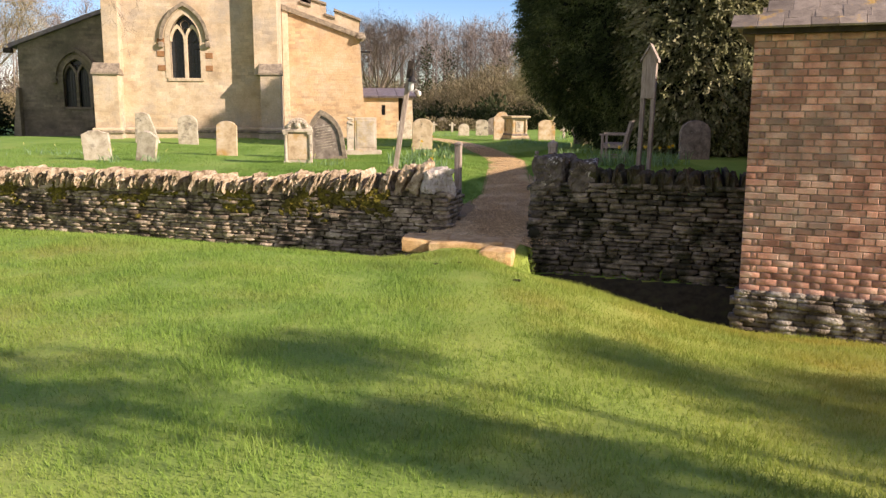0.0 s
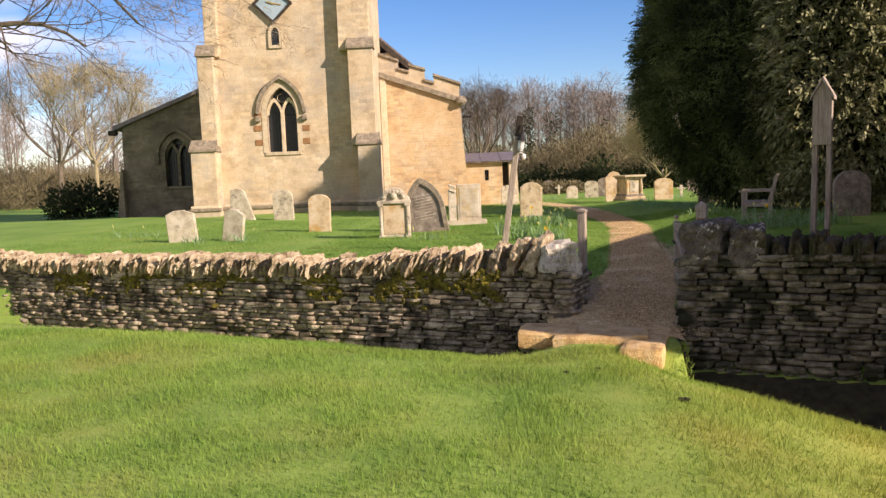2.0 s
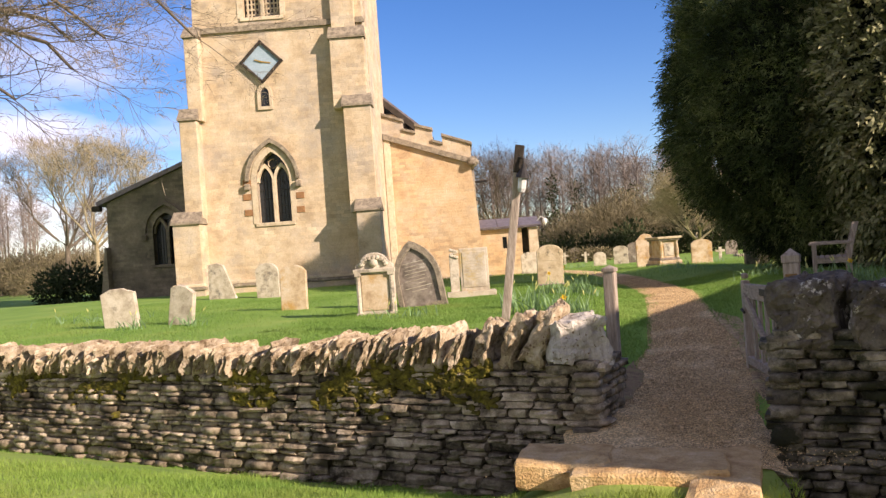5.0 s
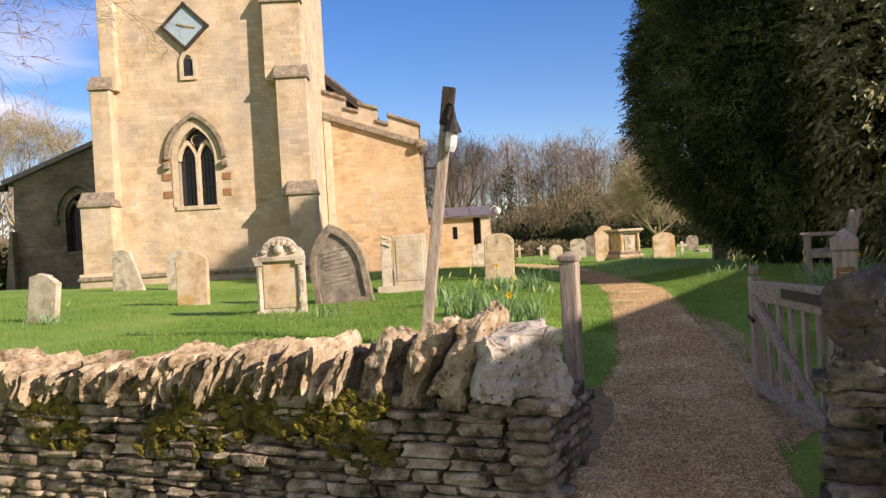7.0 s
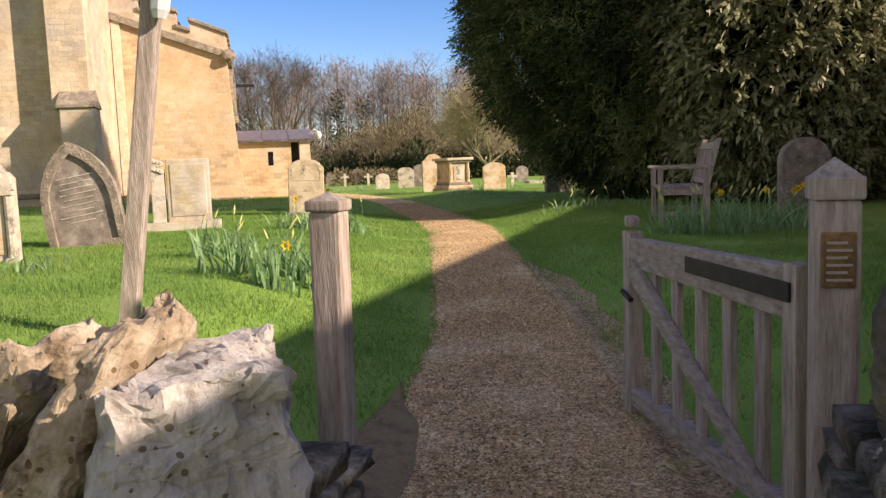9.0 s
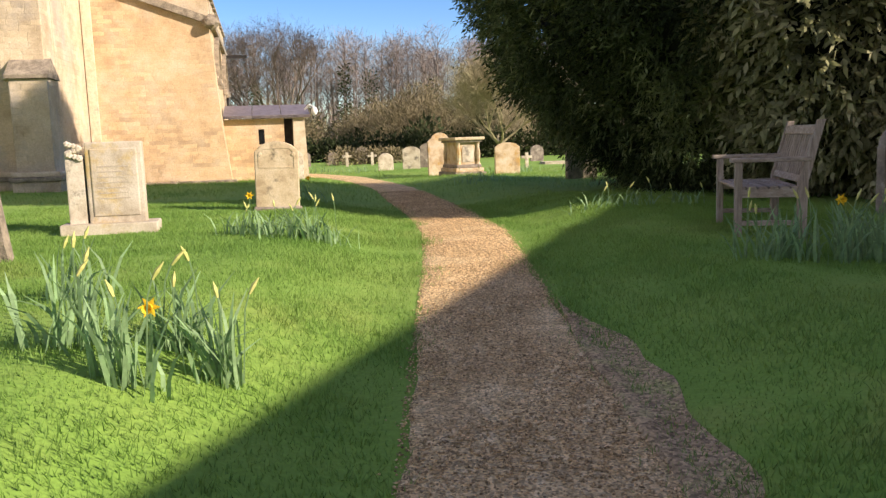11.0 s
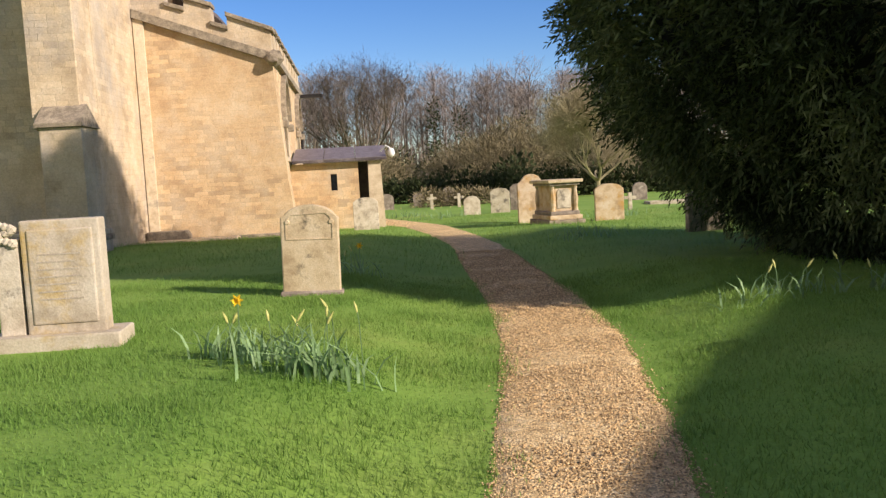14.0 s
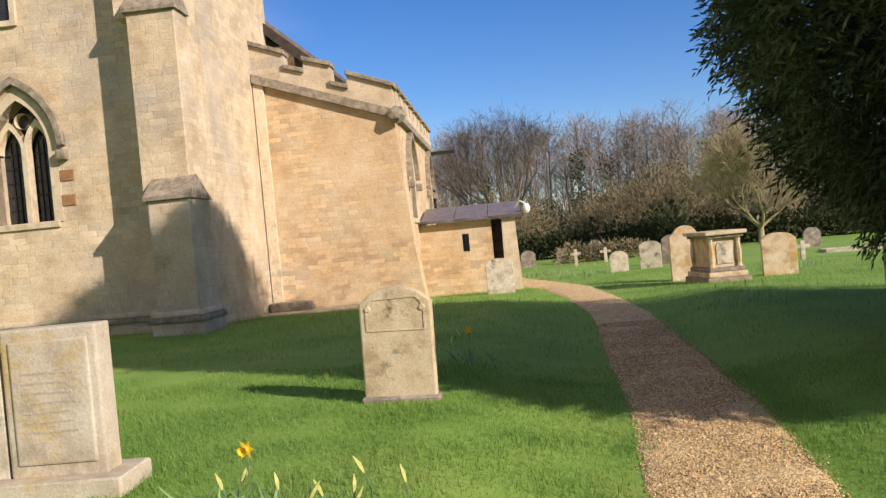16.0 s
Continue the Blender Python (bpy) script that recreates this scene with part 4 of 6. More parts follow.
# ---- churchyard wall ----
U, N = Vector((-1, SLOPE, 0)) / NORM, Vector((-SLOPE, -1, 0)) / NORM     # along the wall to the left, and out of its face


def wall_point(s, out, z):
    """s metres to the left of the gate end, out metres in front of the face."""
    x0 = 0.02
    return Vector((x0, 12.56 - SLOPE * x0, 0)) + U * s + N * out + Vector((0, 0, z))


def stone_variant(seed, n=1, ragged=0.0):
    rnd = random.Random(seed)
    bm = bmesh.new()
    bmesh.ops.create_cube(bm, size=1.0)
    bmesh.ops.subdivide_edges(bm, edges=bm.edges[:], cuts=n, use_grid_fill=True)
    off = Vector((rnd.uniform(0, 50), rnd.uniform(0, 50), 0))
    for v in bm.verts:
        c = v.co
        k = (abs(c.x * 2) ** 5 + abs(c.y * 2) ** 5 + abs(c.z * 2) ** 5) ** (1 / 5)
        c *= 1.0 / max(k, 1.0) ** 0.6
        c += noise.noise_vector(c * 2.3 + off) * 0.13 + noise.noise_vector(c * 6 + off) * 0.05
        if ragged:
            c += noise.noise_vector(c * 3.4 + off * 2) * 0.09 + noise.noise_vector(c * 11 + off) * 0.05
            c.x *= 1.0 - 0.35 * max(0.0, c.z)
    me = bpy.data.meshes.new("stone")
    bm.to_mesh(me)
    bm.free()
    return me


STONES = [stone_variant(k) for k in range(14)]
CAPS = [stone_variant(100 + k, 5, 1.0) for k in range(12)]


def joined(name, items, mat_, parent, label=""):
    """Many stones as one mesh: items of (mesh, matrix)."""
    vs, fs, base = [], [], 0
    cache = {}
    for me, m in items:
        if me.name not in cache:
            co = np.empty(len(me.vertices) * 3, np.float32)
            me.vertices.foreach_get("co", co)
            cache[me.name] = (np.c_[co.reshape(-1, 3), np.ones(len(me.vertices))], np.array([p.vertices[:] for p in me.polygons]))
        co, f = cache[me.name]
        vs.append((co @ np.array(m).T)[:, :3])
        fs.append(f + base)
        base += len(co)
    return raw(name, np.concatenate(vs), np.concatenate(fs), mat_, parent, kind="stuff", label=label)


def course_plan(length, z_top, z_bottom, seed, lo=0.045, hi=0.10, big=0.0):
    """Stones of a coursed face: (along, up, length, height)."""
    rnd = random.Random(seed)
    z, out = z_bottom, []
    while z < z_top - 0.02:
        h = rnd.uniform(lo, hi) * (1.25 if z < z_bottom + 0.35 else 1.0)
        s = -rnd.uniform(0, 0.1)
        while s < length:
            l = rnd.uniform(1.6, 4.2) * h + 0.05 + (0.18 if rnd.random() < big else 0)
            out.append((s + l / 2, z + h / 2 + 0.012 * noise.noise((s * 0.8, z * 3, seed)), l, h))
            s += l + 0.006
        z += h + 0.004
    return out


wall_left = tagged(new("wall_left"), "mossy dry-stone churchyard wall with upright coping stones", "wall", "", "structure")
wall_right = tagged(new("wall_right"), "shaded dry-stone wall between gate and barn", "wall", "", "structure")
LEFT_LEN = 17.0


def left_top(s):
    return 0.43 - 0.026 * min(s, 5.5) + 0.02 * math.sin(s * 1.3)


def slab_core(s0, s1, depth, z0, z1, name, parent):
    b = bmesh.new()
    lo = [b.verts.new(wall_point(s, o, z0)) for s, o in ((s0, -0.08), (s1, -0.08), (s1, -depth), (s0, -depth))]
    hi = [b.verts.new(wall_point(s, o, z1)) for s, o in ((s0, -0.08), (s1, -0.08), (s1, -depth), (s0, -depth))]
    b.faces.new(lo[::-1]); b.faces.new(hi)
    for i in range(4):
        b.faces.new((lo[i], lo[(i + 1) % 4], hi[(i + 1) % 4], hi[i]))
    part(name, b, M["hearting"], parent)


slab_core(0.1, 6.0, 0.5, -1.0, 0.30, "wall_core", wall_left)
slab_core(6.0, LEFT_LEN, 0.5, -1.0, 0.22, "wall_core", wall_left)
slab_core(-4.2, -1.34, 0.5, -1.7, 0.50, "wall_core", wall_right)
face_m = Matrix((( U.x, -N.x, 0), (U.y, -N.y, 0), (0, 0, 1))).to_4x4()


# ---- threshold slab at the gate ----
step = thing("threshold_step", pose(0, 0, 0), "worn ochre stone step at the gate opening", "step")
def rough_slab(x0, x1, y0, y1, z0, z1, seed, amp=0.02, cuts=6):
    bm = bmesh.new()
    bmesh.ops.create_cube(bm, size=1.0)
    bmesh.ops.subdivide_edges(bm, edges=bm.edges[:], cuts=cuts, use_grid_fill=True)
    for v in bm.verts:
        c = Vector(v.co)
        p = Vector((x0 + (x1 - x0) * (c.x + 0.5), y0 + (y1 - y0) * (c.y + 0.5), z0 + (z1 - z0) * (c.z + 0.5)))
        edge = sum(abs(a) > 0.49 for a in c)
        if edge >= 2:
            mid = Vector(((x0 + x1) / 2, (y0 + y1) / 2, (z0 + z1) / 2))
            p += (mid - p).normalized() * 0.02 * (edge - 1)
        v.co = p + noise.noise_vector(p * 4 + Vector((seed, 0, 0))) * amp + noise.noise_vector(p * 14 + Vector((0, seed, 0))) * amp * 0.4
        if cuts > 6:
            v.co += noise.noise_vector(p * 32 + Vector((seed, seed, 0))) * amp * 0.28 - (p - Vector(((x0 + x1) / 2, (y0 + y1) / 2, (z0 + z1) / 2))) * 0.22 * max(0.0, noise.noise(p * 9 + Vector((0, 0, seed))))
    return bm


def on_wall(s, out, z):
    return Matrix.Translation(wall_point(s, out, z)) @ face_m


M["step"] = material("ochre step stone", [(0.3, (0.40, 0.23, 0.09)), (0.5, (0.60, 0.40, 0.18)), (0.7, (0.72, 0.54, 0.30))], 6, 60, 0.92, 0.8, 0.02)
part("slab", rough_slab(-0.12, 0.52, -0.32, 0.25, -0.2, 0.0, 13, 0.03), M["step"], step, m=on_wall(-0.2, 0.62, -0.08) @ Matrix.Rotation(radians(-14), 4, "Z"))
part("slab", rough_slab(-0.75, 0.0, -0.35, 0.25, -0.14, 0.0, 1), M["step"], step, m=on_wall(-0.35, 0.75, -0.09) @ Matrix.Rotation(radians(-16), 4, "Z"))
part("slab", rough_slab(-0.05, 0.8, -0.35, 0.3, -0.16, 0.0, 5), M["step"], step, m=on_wall(-0.9, 0.62, -0.10) @ Matrix.Rotation(radians(-14), 4, "Z"))
part("slab", rough_slab(-0.22, 0.2, -0.42, 0.9, -0.5, 0.0, 9), M["step"], step, m=on_wall(-1.13, 0.95, -0.12) @ Matrix.Rotation(radians(-8), 4, "Z"))


# ---- timber: gate, posts, pole, notice post, bench ----
def post(name, x, y, z0, z1, w, label, cap=0.06, lean=(0, 0), turn=-20):
    root = thing(name, pose(x, y, z0, lean[0], lean[1], turn), label, "post")
    h = z1 - z0
    part("shaft", box(-w / 2, w / 2, -w / 2, w / 2, -0.3, h - cap - 0.02, 0.012, 0.002, 3), M["oak"], root)
    b = box(-w / 2 - 0.008, w / 2 + 0.008, -w / 2 - 0.008, w / 2 + 0.008, h - cap - 0.02, h - cap * 0.5, 0.008)
    t = [b.verts.new(p) for p in ((-w / 2, -w / 2, h - cap * 0.5), (w / 2, -w / 2, h - cap * 0.5), (w / 2, w / 2, h - cap * 0.5), (-w / 2, w / 2, h - cap * 0.5), (0, 0, h + 0.01))]
    for i in range(4):
        b.faces.new((t[i], t[(i + 1) % 4], t[4]))
    part("cap", b, M["oak"], root)
    return root


gp_l = post("gate_post", 0.235, 13.36, 0.0, 1.14, 0.098, "weathered grey oak gate post beside the wall end", 0.03, (0, 0.6))
gp_r = post("gate_post", 1.63, 12.93, 0.0, 1.19, 0.118, "weathered grey oak gate post with a bronze plaque", 0.085)
plaque = part("plaque", box(-0.043, 0.043, -0.07, -0.058, 0.85, 1.0, 0.004), M["brass"], gp_r, "small bronze plaque with worn lettering")
for k in range(6):
    part("lettering", box(-0.032, 0.032 - 0.012 * (k % 2), -0.073, -0.0695, 0.868 + k * 0.02, 0.875 + k * 0.02), M["carve"], plaque)

gate = thing("gate", pose(1.62, 13.06, 0.02, 0, 0, 91.5), "open weathered grey oak wicket gate with diagonal brace", "gate")
GL = 1.46
part("hinge_stile", box(0.0, 0.075, -0.03, 0.03, 0.0, 0.87, 0.008), M["oak"], gate)
fs = box(GL - 0.08, GL, -0.035, 0.035, -0.02, 0.86, 0.008)
box(GL - 0.075, GL - 0.005, -0.03, 0.03, 0.875, 0.93, 0.02, bm=fs)
part("free_stile", fs, M["oak"], gate)
part("top_rail", prism([(0.07, 0.70), (GL - 0.07, 0.70), (GL - 0.07, 0.83), (0.07, 0.86)], -0.03, 0.03, 0.006), M["oak_flat"], gate)
part("bottom_rail", prism([(0.07, 0.05), (GL - 0.07, 0.05), (GL - 0.07, 0.13), (0.07, 0.13)], -0.03, 0.03, 0.006), M["oak_flat"], gate)
for k in range(5):
    x = 0.24 + k * 0.225
    part("pale", box(x - 0.033, x + 0.033, -0.012, 0.014, 0.12, 0.72, 0.004), M["oak"], gate)
part("brace", prism([(0.08, 0.08), (0.17, 0.08), (GL - 0.1, 0.66), (GL - 0.1, 0.74), (GL - 0.16, 0.74)], 0.016, 0.05, 0.004), M["oak_flat"], gate)
part("hinge_strap", box(0.02, 0.75, 0.031, 0.042, 0.755, 0.815, 0.004), M["iron"], gate, "long dark iron strap hinge")
part("latch", rod([(GL - 0.04, 0.05, 0.58), (GL - 0.16, 0.055, 0.56)], 0.014), M["iron"], gate)

pole = thing("lamp_post", pose(-0.84, 15.0, 0.35), "leaning weathered timber post with a small lantern", "lamp post")
TOP = Vector((0.33, -0.15, 2.08))
pm = Matrix.Rotation(0, 4, "Z") @ Vector((0, 0, 1)).rotation_difference(TOP).to_matrix().to_4x4()
part("shaft", box(-0.044, 0.044, -0.044, 0.044, -0.35, 1.82, 0.01, 0.002, 5), M["oak"], pole, m=pm)
part("head", box(-0.048, 0.048, -0.048, 0.048, 1.82, TOP.length, 0.008, 0.002, 6), M["darkwood"], pole, "dark weathered post head", m=pm)
lan = part("lantern", rod([(0.06, -0.09, 1.62), (0.06, -0.09, 1.66), (0.06, -0.09, 1.78)], [0.03, 0.045, 0.045], 8), M["glass"], pole, "frosted glass lantern", m=pm)
part("lantern_hood", rod([(0.06, -0.09, 1.77), (0.06, -0.09, 1.8), (0.06, -0.09, 1.86), (0.06, -0.09, 1.92)], [0.075, 0.066, 0.03, 0.012], 10), M["iron"], lan, "dark tarnished hood")
part("lantern_arm", rod([(0.0, -0.04, 1.98), (0.05, -0.08, 1.97), (0.06, -0.09, 1.9)], 0.012), M["iron"], lan)

notice = thing("notice_post", pose(3.0, 13.05, 0.3, 0, 1.5, -28), "tall grey timber post with a gabled head", "post")
part("upright", box(-0.105, -0.045, -0.04, 0.04, 0, 1.75, 0.008), M["oak"], notice)
part("upright", box(0.05, 0.105, -0.04, 0.04, 0, 1.85, 0.008), M["oak"], notice)
part("head_board", prism([(-0.105, 1.5), (0.105, 1.5), (0.105, 2.06), (0.0, 2.24), (-0.105, 2.06)], -0.06, 0.03, 0.006), M["oak"], notice)
for sx in (-1, 1):
    part("gable_cap", prism([(0.0, 2.24), (sx * 0.13, 2.02), (sx * 0.13, 2.06), (0.0, 2.29)], -0.09, 0.06), M["oak"], notice)

bx, by = Vector((0.28, 0.96, 0)), Vector((0.96, -0.28, 0))
bench = thing("bench", Matrix.Translation((3.75, 19.9, float(land(4.0, 20.3)))) @ Matrix(((bx.x, -by.x, 0), (bx.y, -by.y, 0), (0, 0, 1))).to_4x4(),
              "weathered grey slatted garden bench on the grass", "bench")
BLEN = 1.15
for x in (0.0, BLEN):
    part("front_leg", box(x - 0.03, x + 0.03, -0.03, 0.03, -0.04, 0.62, 0.006), M["oak"], bench)
    part("back_leg", prism([(-0.03, -0.04), (0.04, -0.04), (0.04, 0.45), (-0.10, 0.95), (-0.16, 0.95), (-0.03, 0.45)], x - 0.03, x + 0.03, 0.006), M["oak"], bench,
         m=Matrix(((0, 1, 0, 0), (1, 0, 0, -0.5), (0, 0, 1, 0), (0, 0, 0, 1))))
    part("arm_rest", box(x - 0.045, x + 0.045, -0.56, 0.07, 0.62, 0.655, 0.008), M["oak_flat"], bench)
    part("side_rail", box(x - 0.02, x + 0.02, -0.5, 0.0, 0.33, 0.4, 0.004), M["oak_flat"], bench)
    part("stretcher", box(x - 0.02, x + 0.02, -0.5, 0.0, 0.1, 0.14, 0.004), M["oak_flat"], bench)
for k in range(6):
    part("seat_slat", box(-0.02, BLEN + 0.02, -0.48 + k * 0.085, -0.41 + k * 0.085, 0.40, 0.42, 0.004), M["oak_flat"], bench)
TILTB = Matrix.Translation((0, -0.5, 0.42)) @ Matrix.Rotation(radians(14), 4, "X")
part("top_rail", box(0, BLEN, -0.02, 0.03, 0.42, 0.5, 0.008), M["oak_flat"], bench, m=TILTB)
part("lower_rail", box(0, BLEN, -0.02, 0.03, 0.02, 0.08, 0.008), M["oak_flat"], bench, m=TILTB)
for k in range(13):
    x = 0.06 + k * (BLEN - 0.12) / 12
    part("back_slat", box(x - 0.022, x + 0.022, -0.006, 0.016, 0.08, 0.42, 0.003), M["oak"], bench, m=TILTB)


# ---- gravestones ----
def head_profile(kind, w, h):
    a = w / 2
    if kind == "round":
        return [(-a, -0.25), (a, -0.25), (a, h - a * 0.75)] + [(a * math.cos(t), h - a * 0.75 + a * 0.75 * math.sin(t)) for t in (math.pi * k / 12 for k in range(1, 12))] + [(-a, h - a * 0.75)]
    if kind == "segment":
        s = h * 0.14
        return [(-a, -0.25), (a, -0.25), (a, h - s), (a * 0.9, h - s * 0.98)] + [(a * 0.86 * math.cos(t), h - s * 0.9 + s * 0.9 * math.sin(t)) for t in (math.pi * k / 10 for k in range(1, 10))] + [(-a * 0.9, h - s * 0.98), (-a, h - s)]
    if kind == "shouldered":
        s = a * 0.9
        return [(-a, -0.25), (a, -0.25), (a, h - s * 0.75), (a * 0.82, h - s * 0.62), (a * 0.72, h - s * 0.5)] + [(a * 0.66 * math.cos(t), h - s * 0.5 + s * 0.5 * math.sin(t)) for t in (math.pi * k / 10 for k in range(1, 10))] + [(-a * 0.72, h - s * 0.5), (-a * 0.82, h - s * 0.62), (-a, h - s * 0.75)]
    if kind == "pointed":
        return arch(0, a, -0.25, h * 0.42, h, 8)
    if kind == "worn":
        return [(-a, -0.25), (a, -0.25), (a * 0.98, h * 0.86), (a * 0.55, h * 0.9), (a * 0.3, h * 0.99), (-a * 0.4, h), (-a * 0.62, h * 0.93), (-a * 0.98, h * 0.9)]
    if kind == "broken":
        return [(-a, -0.2), (a, -0.2), (a * 0.45, h * 0.5), (a * 0.1, h * 0.92), (-a * 0.35, h), (-a * 0.92, h * 0.97)]
    return [(-a, -0.25), (a, -0.25), (a, h), (-a, h)]


def gravestone(x, y, w, h, kind, mat_, label, yaw=0, lean=0, back=0, thick=0.11, lines=0, z=None, panel=False):
    z = float(land(x, y)) if z is None else z
    root = thing("gravestone", pose(x, y, z, back, lean, yaw), label, "gravestone", "churchyard headstones")
    part("headstone", prism(head_profile(kind, w, h), -thick / 2, thick / 2, 0.014), M[mat_], root)
    rnd = random.Random(int(x * 100))
    if panel:
        part("panel", box(-w * 0.36, w * 0.36, -thick / 2 - 0.012, -thick / 2 + 0.01, h * 0.08, h * 0.66, 0.01), M["grave_warm"], root, "recessed ochre inscription panel")
    for k in range(lines):
        l = w * rnd.uniform(0.22, 0.34)
        part("inscription", box(-l, l, -thick / 2 - 0.006, -thick / 2 + 0.01, h * 0.72 - k * 0.055, h * 0.72 - k * 0.055 + 0.02, 0.003), M["carve"], root)
    return root


gravestone(-7.55, 19.1, 0.6, 0.66, "worn", "grave", "small pale leaning gravestone with a broken top", 4, -5)
gravestone(-6.52, 19.12, 0.44, 0.66, "worn", "grave", "small blotched gravestone leaning sideways", -6, 11, 4)
gravestone(-5.21, 21.1, 0.5, 0.84, "segment", "grave_warm", "orange-lichened gravestone with a low curved top", 2, 1)
gravestone(-7.78, 26.7, 0.6, 0.9, "round", "grave", "plain round-topped gravestone near the tower", 2, -1)
gravestone(-9.08, 26.9, 0.82, 0.95, "broken", "grave", "slanting broken gravestone near the tower", 0, 0)

orn = gravestone(-3.08, 18.76, 0.6, 0.98, "shouldered", "grave", "ornate carved gravestone with side columns and ochre panel", 3, 0, 0, 0.14, panel=True)
for sx in (-1, 1):
    b = rod([(sx * 0.26, -0.085, 0.0), (sx * 0.26, -0.085, 0.62)], 0.035, 8)
    box(sx * 0.26 - 0.05, sx * 0.26 + 0.05, -0.13, -0.05, 0.62, 0.68, 0.008, bm=b)
    box(sx * 0.26 - 0.05, sx * 0.26 + 0.05, -0.13, -0.05, -0.05, 0.05, 0.008, bm=b)
    part("column", b, M["grave"], orn)
part("cornice", prism([(-0.33, 0.67), (0.33, 0.67), (0.33, 0.73), (-0.33, 0.73)], -0.13, -0.05, 0.01), M["grave"], orn)
cv = bmesh.new()
for k in range(9):
    a = math.pi * (k + 0.5) / 9
    bmesh.ops.create_icosphere(cv, subdivisions=1, radius=0.045, matrix=Matrix.Translation((0.19 * math.cos(a), -0.08, 0.78 + 0.12 * math.sin(a))))
bmesh.ops.create_icosphere(cv, subdivisions=2, radius=0.07, matrix=Matrix.Translation((0, -0.08, 0.82)))
part("carving", cv, M["grave"], orn, "carved scroll relief")

arc = gravestone(-2.6, 20.3, 0.8, 1.13, "pointed", "grave_dark", "dark gothic-arched gravestone with raised border and inscription", -3, -10, -5, 0.12)
part("border", ring(arch(0, 0.42, -0.1, 0.47, 1.17, 8), arch(0, 0.335, 0.03, 0.46, 1.03, 8), -0.1, 0.0), M["weathering"], arc, "raised moulded border")
for k in range(9):
    l = 0.12 + 0.1 * math.sin(k * 1.7) ** 2
    part("inscription", box(-l - 0.03, l, -0.066, -0.05, 0.28 + k * 0.062, 0.292 + k * 0.062, 0.003), M["grave"], arc)

sq = thing("gravestone", pose(-1.98, 22.33, float(land(-2, 22.3)), 0, 0, 8), "square ochre-stained gravestone with a scroll on a stepped base", "gravestone", "churchyard headstones")
part("base", box(-0.5, 0.46, -0.2, 0.2, -0.2, 0.11, 0.015, 0.003, 4), M["grave_lichen"], sq)
part("headstone", box(-0.22, 0.34, -0.09, 0.09, 0.1, 0.95, 0.015), M["grave_lichen"], sq)
part("panel", box(-0.17, 0.29, -0.102, -0.08, 0.18, 0.88, 0.012), M["grave_lichen"], sq, "pale inscription panel stained ochre")
for k in range(7):
    part("inscription", box(-0.11, 0.2 - 0.02 * (k % 3), -0.1045, -0.09, 0.36 + k * 0.055, 0.372 + k * 0.055), M["carve"], sq)
part("side_pilaster", box(-0.42, -0.24, -0.07, 0.07, 0.1, 0.82, 0.012), M["grave"], sq)
sc = bmesh.new()
for k in range(14):
    a = k * 0.7
    bmesh.ops.create_icosphere(sc, subdivisions=1, radius=0.035, matrix=Matrix.Translation((-0.33 + 0.06 * math.cos(a), -0.07, 0.86 + 0.012 * k - 0.08)))
part("scroll", sc, M["grave"], sq, "carved leafy scroll")

tan_stone = gravestone(-0.49, 24.45, 0.57, 0.9, "segment", "grave_tan", "leaning tan gravestone with dark lichen blotches", 4, 1.5, 2)
part("moulding", ring(arch(0, 0.235, 0.56, 0.70, 0.83, 6), arch(0, 0.222, 0.57, 0.70, 0.817, 6), -0.061, -0.05), M["grave_tan"], tan_stone)
for sx in (-1, 1):
    part("rosette", rod([(sx * 0.215, -0.05, 0.735), (sx * 0.215, -0.066, 0.735)], [0.03, 0.02], 10), M["grave_tan"], tan_stone)
part("footing", box(-0.31, 0.31, -0.08, 0.08, -0.2, 0.045, 0.02, 0.006, 3), M["grave_dark"], tan_stone, "mossy dark foot of the stone")
gravestone(6.42, 21.6, 0.8, 0.98, "round", "grave_dark", "dark round-topped gravestone blotched with white lichen", 10)
gravestone(1.35, 43.6, 0.55, 0.62, "round", "grave", "small pale gravestone beyond the path", 5)
gravestone(2.3, 44.0, 0.64, 0.82, "segment", "grave", "low grey gravestone beyond the path", -4)
gravestone(3.1, 46.0, 0.7, 0.95, "segment", "grave_dark", "grey gravestone half hidden behind others", -4)
gravestone(2.85, 38.0, 0.74, 1.27, "shouldered", "grave_warm", "tall pale shouldered gravestone beside the chest tomb", 8)
gravestone(4.86, 38.0, 0.76, 0.96, "segment", "grave_warm", "broad pale gravestone with a curved top", 4)
gravestone(5.2, 30.6, 0.75, 0.72, "worn", "weathering", "low brown slab under the yew", 20)
gravestone(-1.5, 38.05, 0.66, 0.85, "segment", "grave", "pale ledger stone leaning on the annex wall", 7, 0, -6)
for x, y, w, h in ((8.2, 50, 0.6, 0.7), (-2.2, 52, 0.6, 0.7), (-1.0, 55, 0.5, 0.6), (0.4, 57, 0.6, 0.8)):
    gravestone(x, y, w, h, "round", "grave_dark", "far grey round-topped gravestone", 6)


def stone_cross(x, y, h, label):
    root = thing("cross", pose(x, y, float(land(x, y)), 0, 0, 5), label, "cross")
    b = box(-0.06, 0.06, -0.05, 0.05, -0.1, h, 0.01)
    part("upright", b, M["grave"], root)
    part("arm", box(-0.2, 0.2, -0.045, 0.045, h * 0.62, h * 0.62 + 0.1, 0.01), M["grave"], root)


stone_cross(6.4, 43.0, 0.55, "small white stone cross in the grass")
stone_cross(-0.2, 50, 0.6, "small grey stone cross")
stone_cross(0.9, 51, 0.55, "small grey stone cross")
kerb = thing("grave_kerb", pose(8.5, 46, float(land(8.5, 46)) - 0.02), "low pale grave kerb", "grave")
